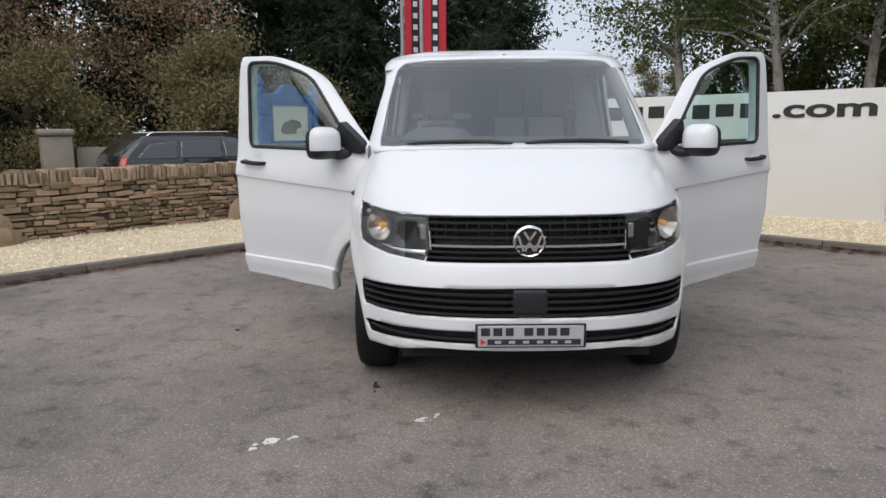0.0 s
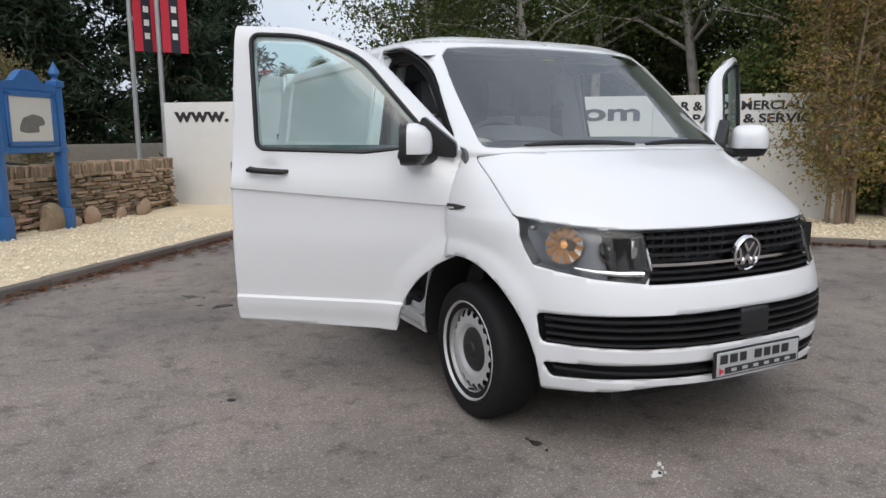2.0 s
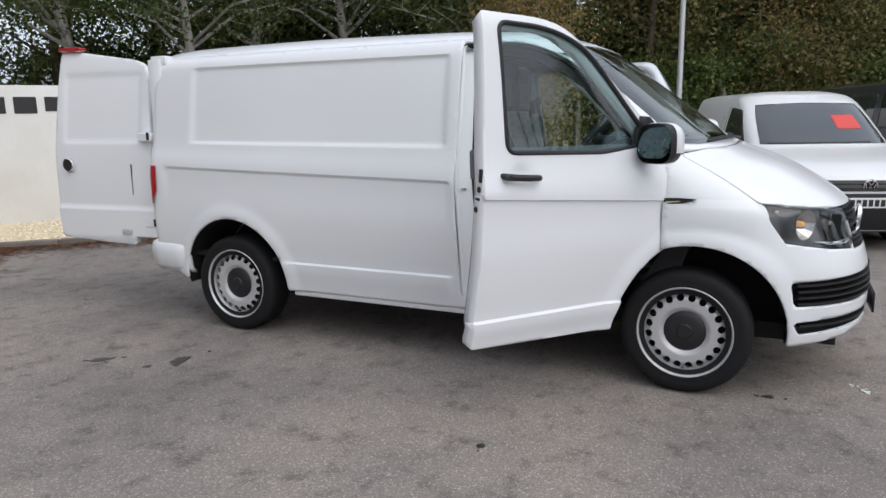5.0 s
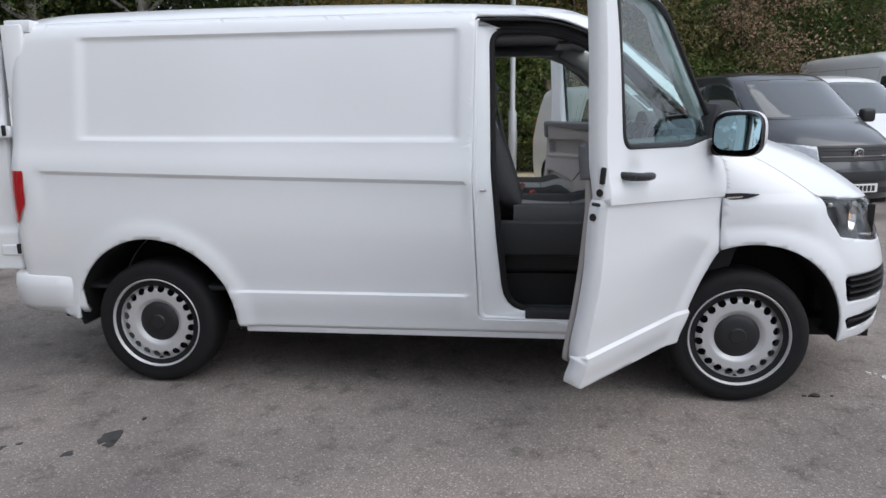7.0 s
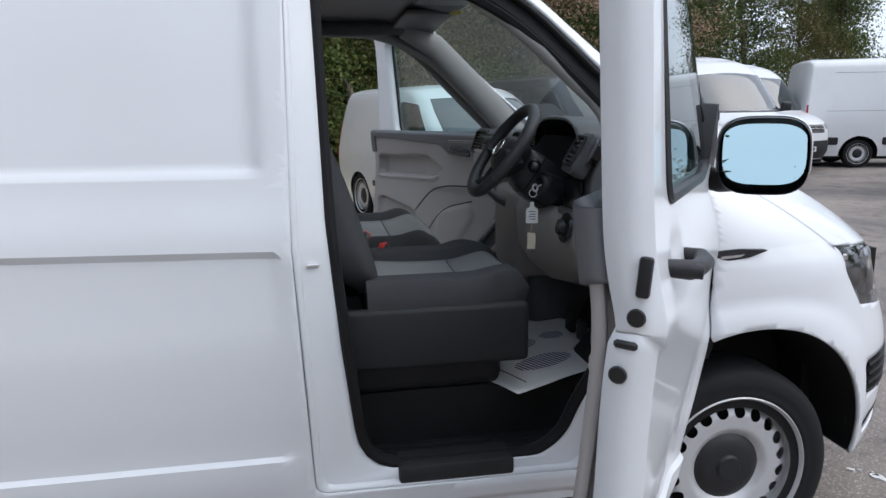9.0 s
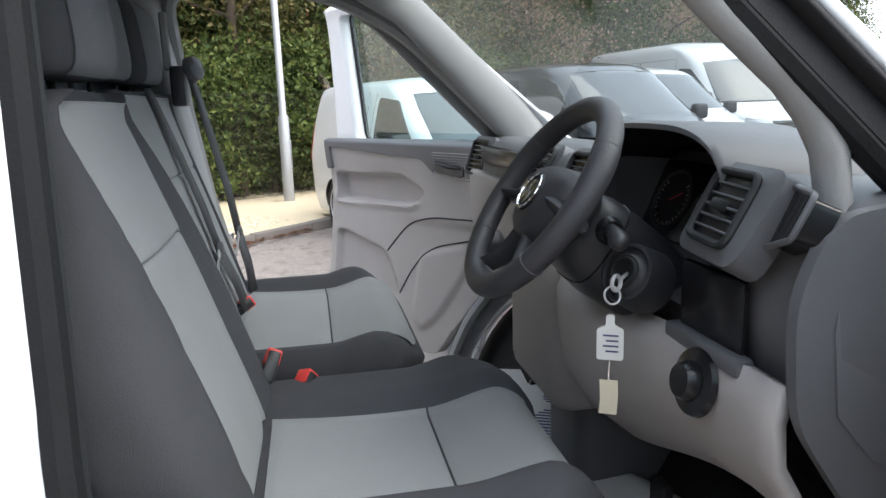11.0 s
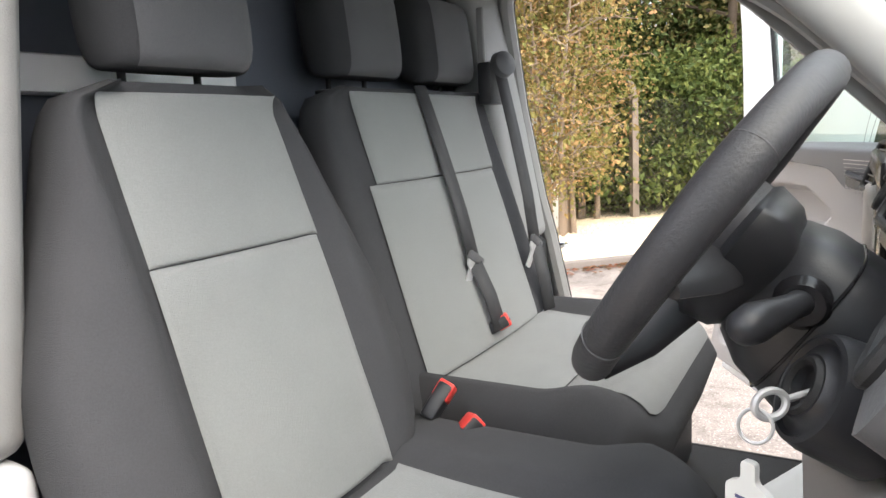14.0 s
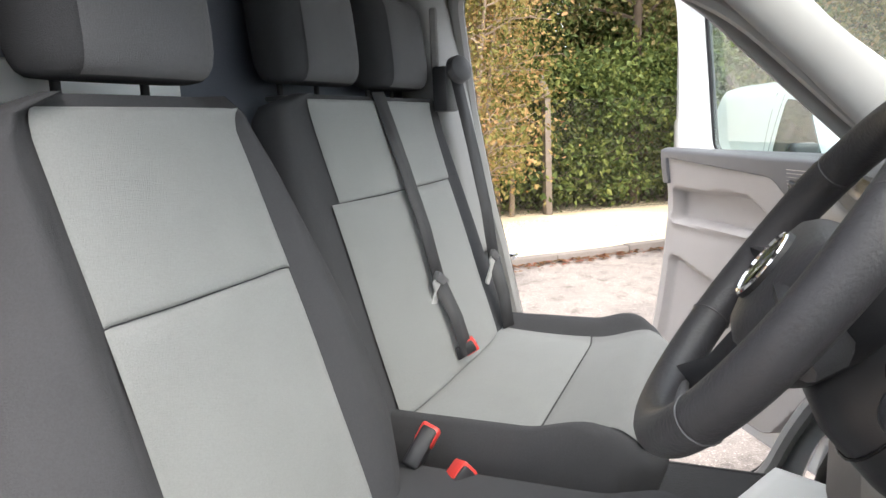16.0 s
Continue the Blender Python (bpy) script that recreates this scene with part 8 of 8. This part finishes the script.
def nose_extras(root, body, zp, z_em, th=0.0, r=0.07):
    """Round emblem and a plate whose print is plain bars."""
    p = body.front(0, z_em)
    q = body.front(0, z_em + 0.05)
    tilt = math.degrees(math.atan2(q[1] - p[1], 0.05))
    X = Matrix.Translation((0, p[1] - 0.012, z_em)) @ pose(0, 0, 0, 90 + tilt * 0.5, 0, 0)
    e = part("emblem", lathe([(0.0, 0.008), (r * 0.9, 0.008), (r, 0.0)], 28, "z"), BLACK, root, "round chrome emblem", xf=X)
    part("emblem_ring", lathe([(r * 0.9, 0.006), (r * 0.92, 0.018), (r * 1.08, 0.014), (r * 1.1, 0.0)], 32, "z"), CHROME, e, xf=X)
    emblem_strokes(e, X @ Matrix.Translation((0, 0, 0.006)), r)
    y = min(body.front(0, zp - 0.05)[1], body.front(0, zp + 0.05)[1])
    pl = part("number_plate", rbox(-0.26, 0.26, y - 0.028, y - 0.012, zp - 0.056, zp + 0.056, 0.004, 1), CARD, root, "white plate with bars of print")
    for k in range(7):
        part("print_bar", boxed(-0.21 + k * 0.063, -0.165 + k * 0.063, y - 0.031, y - 0.027, zp - 0.036, zp + 0.036), LETTER, pl)


# heading of the row: the nose points along f
def heading(fx, fy):
    return math.degrees(math.atan2(fx, -fy))


DIP = -0.07
caddy_b = Body([(0.2, -0.80), (0.5, -0.88), (0.68, -0.865), (0.82, -0.80), (0.93, -0.66), (1.02, -0.36), (1.09, 0.02), (1.13, 0.18), (1.2, 0.29), (1.5, 0.72), (1.68, 1.0), (1.75, 1.16)],
               [(0.2, 0.82), (0.5, 0.885), (0.9, 0.895), (1.1, 0.87), (1.5, 0.795), (1.7, 0.735), (1.75, 0.70)],
               [(0.2, 0.72), (0.95, 0.74), (1.08, 0.62), (1.2, 0.52), (1.5, 0.42), (1.75, 0.36)], 3.52, 0.16, [(0.2, 0.02), (0.9, 0.0), (1.2, 0.02), (1.75, 0.12)])
CAD_WS = [(-55, 1.15), (0, 1.155), (55, 1.15), (53, 1.5), (50, 1.64), (0, 1.66), (-50, 1.64), (-53, 1.5)]
cad = vehicle("small_van", "small white panel van with black bumper parked beside the kerb", "van", caddy_b, 0.24, 1.75, 0.075, (0.0, 2.68), WHITE_P, (5.0, -1.05, DIP), heading(-0.94, -0.34),
              [("windscreen", CAD_WS, DGLASS, 0.004, ""),
               ("front_bumper", [(-74, 0.63), (-30, 0.66), (30, 0.66), (74, 0.63), (74, 0.25), (-74, 0.25)], BLACK, 0.012, "black unpainted bumper"),
               ("grille", [(-26, 0.80), (26, 0.80), (25, 0.685), (-25, 0.685)], BLACK, 0.008, ""),
               ("headlight", [(29, 0.82), (58, 0.87), (60, 0.78), (50, 0.70), (29, 0.69)], LAMP, 0.006, "clear headlight"),
               ("headlight", [(-29, 0.82), (-58, 0.87), (-60, 0.78), (-50, 0.70), (-29, 0.69)], LAMP, 0.006, "clear headlight"),
               ("window_card", [(8, 1.33), (30, 1.33), (29.5, 1.50), (8, 1.50)], SIGN_RED, 0.009, "red card in the windscreen"),
               ("wiper", [(-45, 1.155), (30, 1.165), (30, 1.178), (-45, 1.17)], BLACK, 0.014, "")],
              [("side_window", smooth_poly([(0.62, 1.13), (1.08, 1.58), (1.52, 1.62), (1.56, 1.11)], 0.04), DGLASS, 0.003, ""),
               ("side_trim", [(0.45, 0.50), (2.2, 0.52), (2.2, 0.60), (0.45, 0.58)], BLACK, 0.008, ""),
               ("door_handle", [(1.40, 0.985), (1.60, 0.985), (1.60, 1.02), (1.40, 1.02)], BLACK, 0.02, "")],
              [("tail_lamp", [(0.80, 0.85), (0.96, 0.85), (0.96, 1.35), (0.80, 1.35)], RED_LENS, 0.006, ""), ("tail_lamp", [(-0.80, 0.85), (-0.96, 0.85), (-0.96, 1.35), (-0.80, 1.35)], RED_LENS, 0.006, "")],
              [[(0.42, 0.60), (0.46, 1.10)], [(1.62, 0.36), (1.66, 1.1), (1.60, 1.66)], [(1.75, 0.5), (1.78, 1.68)], [(0.50, 0.36), (2.1, 0.36)]], (0.62, 1.10), 0.35)
nose_extras(cad, caddy_b, 0.56, 0.74)
for k in range(2):
    z = 0.715 + 0.05 * k
    part("grille_bar", tube([caddy_b.front(t, z, 0.014) for t in range(-24, 25, 4)], 0.005, 6), TRIM, cad)

t6_b = Body([(0.26, -0.86), (0.36, -0.89), (0.54, -0.90), (0.64, -0.888), (0.80, -0.838), (0.95, -0.79), (0.985, -0.765), (1.04, -0.70), (1.12, -0.58), (1.20, -0.43), (1.28, -0.22), (1.315, -0.135), (1.36, -0.075), (1.45, 0.045), (1.6, 0.245), (1.75, 0.445), (1.83, 0.555), (1.90, 0.70)],
            [(0.26, 0.895), (0.45, 0.922), (0.7, 0.942), (0.9, 0.95), (1.04, 0.95), (1.12, 0.943), (1.25, 0.915), (1.4, 0.893), (1.6, 0.865), (1.75, 0.84), (1.87, 0.805), (1.90, 0.78)],
            [(0.26, 0.97), (1.05, 0.97), (1.2, 0.93), (1.25, 0.84), (1.305, 0.56), (1.4, 0.52), (1.6, 0.45), (1.83, 0.36), (1.9, 0.34)], 3.9, 0.14, [(0.26, 0.05), (0.9, 0.0), (1.3, 0.02), (1.9, 0.14)])


def transporter(paint, label, x, y, rz, windows):
    side = [("side_window", smooth_poly([(0.27, 1.32), (0.66, 1.72), (0.90, 1.80), (1.22, 1.80), (1.22, 1.31)], 0.05), DGLASS, 0.003, ""),
            ("door_handle", [(1.0, 1.165), (1.18, 1.165), (1.18, 1.195), (1.0, 1.195)], BLACK, 0.025, "")]
    if windows:
        side += [("rear_side_window", smooth_poly([(1.36, 1.32), (1.36, 1.78), (2.35, 1.79), (2.35, 1.33)], 0.05), DGLASS, 0.003, ""), ("rear_side_window", smooth_poly([(2.45, 1.33), (2.45, 1.79), (3.6, 1.76), (3.65, 1.34)], 0.05), DGLASS, 0.003, "")]
    r = vehicle("parked_van", label, "van", t6_b, 0.28, 1.90, 0.085, (0.0, 3.0), paint, (x, y, DIP), rz,
                [("windscreen", [(-54, 1.325), (0, 1.325), (54, 1.325), (54, 1.6), (51, 1.83), (0, 1.86), (-51, 1.83), (-54, 1.6)], DGLASS, 0.004, ""),
                 ("grille", [(-26, 0.975), (26, 0.975), (25, 0.775), (-25, 0.775)], BLACK, 0.004, "black grille"),
                 ("headlight", [(26, 0.97), (58, 1.01), (61, 0.94), (57, 0.83), (26, 0.78)], LAMP, 0.004, "clear headlight"),
                 ("headlight", [(-26, 0.97), (-58, 1.01), (-61, 0.94), (-57, 0.83), (-26, 0.78)], LAMP, 0.004, "clear headlight"),
                 ("lower_intake", [(-58, 0.63), (0, 0.65), (58, 0.63), (56, 0.50), (0, 0.51), (-56, 0.50)], BLACK, 0.004, "black intake"),
                 ("bumper_slot", [(-56, 0.42), (0, 0.44), (56, 0.42), (52, 0.345), (0, 0.365), (-52, 0.345)], BLACK, 0.004, ""),
                 ("cowl", [(-54, 1.30), (0, 1.30), (54, 1.30), (54, 1.322), (0, 1.325), (-54, 1.322)], BLACK, 0.006, "")],
                side, [("rear_window", [(-0.62, 1.30), (0.62, 1.30), (0.60, 1.76), (-0.60, 1.76)], DGLASS, 0.004, "")] if windows else (),
                [[(0.135, 0.75), (0.135, 1.25)], [(1.29, 0.36), (1.30, 1.86)], [(0.46, 0.37), (1.29, 0.37)]], (0.22, 1.27), 0.44)
    nose_extras(r, t6_b, 0.43, 0.868)
    for z in (0.945, 0.91):
        part("grille_bar", tube([t6_b.front(t, z, 0.008) for t in range(-24, 25, 4)], 0.004, 6), TRIM, r)
    part("chrome_strip", tube([t6_b.front(t, 0.835, 0.009) for t in range(-24, 25, 4)], 0.006, 6), CHROME, r)
    return r


transporter(GREYPAINT, "dark grey passenger van parked with its nose to the yard", 6.15, -2.92, heading(-0.94, -0.34), True)
transporter(WHITE_P, "white panel van parked beside a dark grey van", 8.08, -4.52, heading(-0.95, -0.30), False)

craft_b = Body([(0.25, -0.90), (0.5, -1.0), (0.8, -0.985), (1.0, -0.93), (1.13, -0.80), (1.24, -0.52), (1.33, -0.18), (1.38, -0.02), (1.45, 0.05), (1.8, 0.36), (2.1, 0.64), (2.25, 0.84), (2.38, 1.10), (2.48, 1.45)],
               [(0.25, 0.92), (0.6, 0.99), (1.2, 1.01), (1.6, 0.985), (2.0, 0.94), (2.4, 0.88), (2.48, 0.82)],
               [(0.25, 0.85), (1.1, 0.85), (1.3, 0.72), (1.45, 0.55), (2.0, 0.45), (2.48, 0.40)], 4.95, 0.12, [(0.25, 0.04), (1.0, 0.0), (2.48, 0.10)])


def big_van(label, x, y, rz):
    lamp = [(30, 1.07), (55, 1.12), (58, 1.06), (54, 0.97), (31, 0.95)]
    r = vehicle("large_van", label, "van", craft_b, 0.28, 2.48, 0.10, (0.0, 3.64), WHITE_P, (x, y, DIP), rz,
                [("windscreen", [(-56, 1.42), (0, 1.41), (56, 1.42), (55, 1.8), (52, 2.12), (0, 2.17), (-52, 2.12), (-55, 1.8)], DGLASS, 0.004, ""),
                 ("grille", [(-27, 1.06), (27, 1.06), (27, 0.88), (-27, 0.88)], BLACK, 0.006, "black grille with bright bars"),
                 ("headlight", lamp, LAMP, 0.006, "clear headlight"), ("headlight", [(-t, z) for t, z in lamp], LAMP, 0.006, "clear headlight"),
                 ("front_bumper", [(-80, 0.72), (0, 0.70), (80, 0.72), (80, 0.30), (-80, 0.30)], BLACK, 0.012, "dark lower bumper"),
                 ("cowl", [(-55, 1.375), (0, 1.37), (55, 1.375), (55, 1.415), (0, 1.405), (-55, 1.415)], BLACK, 0.006, "")],
                [("side_window", smooth_poly([(0.20, 1.40), (0.62, 1.78), (0.92, 2.02), (1.28, 2.04), (1.30, 1.36)], 0.05), DGLASS, 0.003, ""),
                 ("side_moulding", [(0.50, 0.55), (3.15, 0.55), (3.15, 0.73), (0.50, 0.73)], BLACK, 0.012, "black side moulding"),
                 ("side_moulding", [(4.12, 0.55), (4.80, 0.55), (4.80, 0.73), (4.12, 0.73)], BLACK, 0.012, "black side moulding"),
                 ("door_handle", [(1.10, 1.16), (1.30, 1.16), (1.30, 1.20), (1.10, 1.20)], BLACK, 0.02, "")],
                [("tail_lamp", [(0.82, 0.9), (0.97, 0.9), (0.97, 1.5), (0.82, 1.5)], RED_LENS, 0.006, ""), ("tail_lamp", [(-0.82, 0.9), (-0.97, 0.9), (-0.97, 1.5), (-0.82, 1.5)], RED_LENS, 0.006, "")],
                [[(1.36, 0.40), (1.38, 2.3)], [(0.48, 0.40), (1.36, 0.40)], [(1.42, 2.22), (4.8, 2.24)], [(1.42, 1.35), (4.85, 1.35)], [(2.62, 0.40), (2.62, 2.22)]], (0.28, 1.42), 0.43)
    nose_extras(r, craft_b, 0.52, 0.97)
    for z in (1.03, 0.97, 0.91):
        part("grille_bar", tube([craft_b.front(t, z, 0.012) for t in range(-26, 27, 4)], 0.006, 6), CHROME, r)
    part("roof_aerial", lathe([(0.035, 0.0), (0.03, 0.03), (0.0, 0.06)], 12, "z", Matrix.Translation((0, 1.75, 2.555))), BLACK, r)
    return r


big_van("large white high-roofed van facing the yard", 10.2, -7.2, heading(-0.99, -0.12))
big_van("large white high-roofed van beside its twin", 12.6, -9.45, heading(-0.99, -0.12))
big_van("large white van standing side-on under the trees", 11.9, -15.2, heading(-0.35, -0.94))

est_b = Body([(0.2, -0.82), (0.5, -0.90), (0.7, -0.87), (0.82, -0.74), (0.92, -0.2), (0.97, 0.35), (1.0, 0.48), (1.2, 0.92), (1.35, 1.25), (1.40, 1.45)],
             [(0.2, 0.84), (0.5, 0.91), (0.8, 0.92), (0.95, 0.88), (1.2, 0.77), (1.35, 0.67), (1.40, 0.60)],
             [(0.2, 0.75), (0.85, 0.75), (1.0, 0.55), (1.2, 0.5), (1.40, 0.4)], 3.75, 0.25, [(0.2, 0.05), (0.8, 0.0), (1.0, 0.05), (1.40, 0.45)])


def estate(label, x, y, rz):
    r = vehicle("estate_car", label, "car", est_b, 0.24, 1.40, 0.06, (0.0, 2.80), DARKPAINT, (x, y, 0.0), rz,
                [("windscreen", [(-52, 1.0), (0, 1.0), (52, 1.0), (48, 1.32), (0, 1.36), (-48, 1.32)], DGLASS, 0.004, ""),
                 ("grille", [(-24, 0.78), (24, 0.78), (24, 0.5), (-24, 0.5)], BLACK, 0.006, ""),
                 ("headlight", [(28, 0.76), (56, 0.80), (56, 0.68), (28, 0.66)], LAMP, 0.006, ""), ("headlight", [(-28, 0.76), (-56, 0.80), (-56, 0.68), (-28, 0.66)], LAMP, 0.006, "")],
                [("side_window", smooth_poly([(0.95, 1.0), (1.40, 1.31), (1.78, 1.33), (1.78, 1.0)], 0.03), DGLASS, 0.003, ""), ("side_window", smooth_poly([(1.84, 1.0), (1.84, 1.33), (2.55, 1.31), (2.60, 1.0)], 0.03), DGLASS, 0.003, ""),
                 ("side_window", smooth_poly([(2.66, 1.0), (2.62, 1.31), (3.10, 1.26), (3.35, 1.02)], 0.03), DGLASS, 0.003, "")],
                [("tail_lamp", [(0.62, 0.78), (0.95, 0.78), (0.95, 1.05), (0.70, 1.05)], RED_LENS, 0.006, ""), ("tail_lamp", [(-0.62, 0.78), (-0.95, 0.78), (-0.95, 1.05), (-0.70, 1.05)], RED_LENS, 0.006, ""),
                 ("rear_window", [(-0.62, 1.05), (0.62, 1.05), (0.55, 1.33), (-0.55, 1.33)], DGLASS, 0.004, "")],
                [[(1.0, 0.4), (1.0, 0.95)], [(1.81, 0.36), (1.81, 0.97)]], (1.0, 0.95), 0.36)
    for s in (-1, 1):
        part("roof_rail", tube([(s * 0.56, 1.55, 1.41), (s * 0.58, 1.65, 1.47), (s * 0.58, 3.0, 1.46), (s * 0.56, 3.1, 1.39)], 0.016, 8), CHROME, r, "silver roof rail")
    return r


estate("black estate car with roof rails behind the stone wall", -3.6, 10.7, heading(0.78, 0.62))
estate("dark estate car with red tail lamps on the asphalt", 8.3, -12.3, heading(0.35, -0.94))

# splashes of white paint and oil spots on the asphalt
SPLASH = mat("white_paint_splash", (0.72, 0.72, 0.70), 0.8, vary=0.1, scale=60)
SPOT = mat("oil_spot", (0.045, 0.043, 0.042), 0.6, vary=0.3, scale=30)


def blot(name, x, y, r, n, material, label, seed, stretch=1.0):
    rnd_ = random.Random(seed)
    root = tagged(empty(name, (x, y, 0.0), rnd_.uniform(0, 180)), label, "stain")
    for k in range(n):
        ox, oy = (0, 0) if k == 0 else (rnd_.uniform(-2.2, 2.2) * r * stretch, rnd_.uniform(-1.2, 1.2) * r)
        rr = r * (1.0 if k == 0 else rnd_.uniform(0.15, 0.5))
        poly = []
        for q in range(18):
            a = q * math.tau / 18
            e = rr * (0.75 + 0.45 * noise.noise((math.cos(a) * 1.6 + seed, math.sin(a) * 1.6 + k, 0.5)))
            poly.append((ox + e * stretch * math.cos(a), oy + e * math.sin(a)))
        part("splash", prism(poly, 0.0005, 0.0065, "xy"), material, root)


blot("paint_splash", -0.517, -0.894, 0.028, 5, SPLASH, "small splash of white paint on the asphalt", 3, 1.6)
blot("paint_splash", -1.2, -1.13, 0.035, 6, SPLASH, "small splash of white paint on the asphalt", 8, 1.5)
blot("oil_spot", -0.79, -0.42, 0.03, 5, SPOT, "dark oil spots on the asphalt", 12, 1.3)
blot("oil_spot", -1.55, 2.9, 0.06, 4, SPOT, "dark oil spots on the asphalt", 15, 1.5)
blot("oil_spot", -1.75, 3.35, 0.05, 5, SPOT, "dark oil spots on the asphalt", 19, 1.5)
blot("oil_spot", -1.9, 0.75, 0.022, 3, SPOT, "dark oil spots on the asphalt", 23, 1.2)
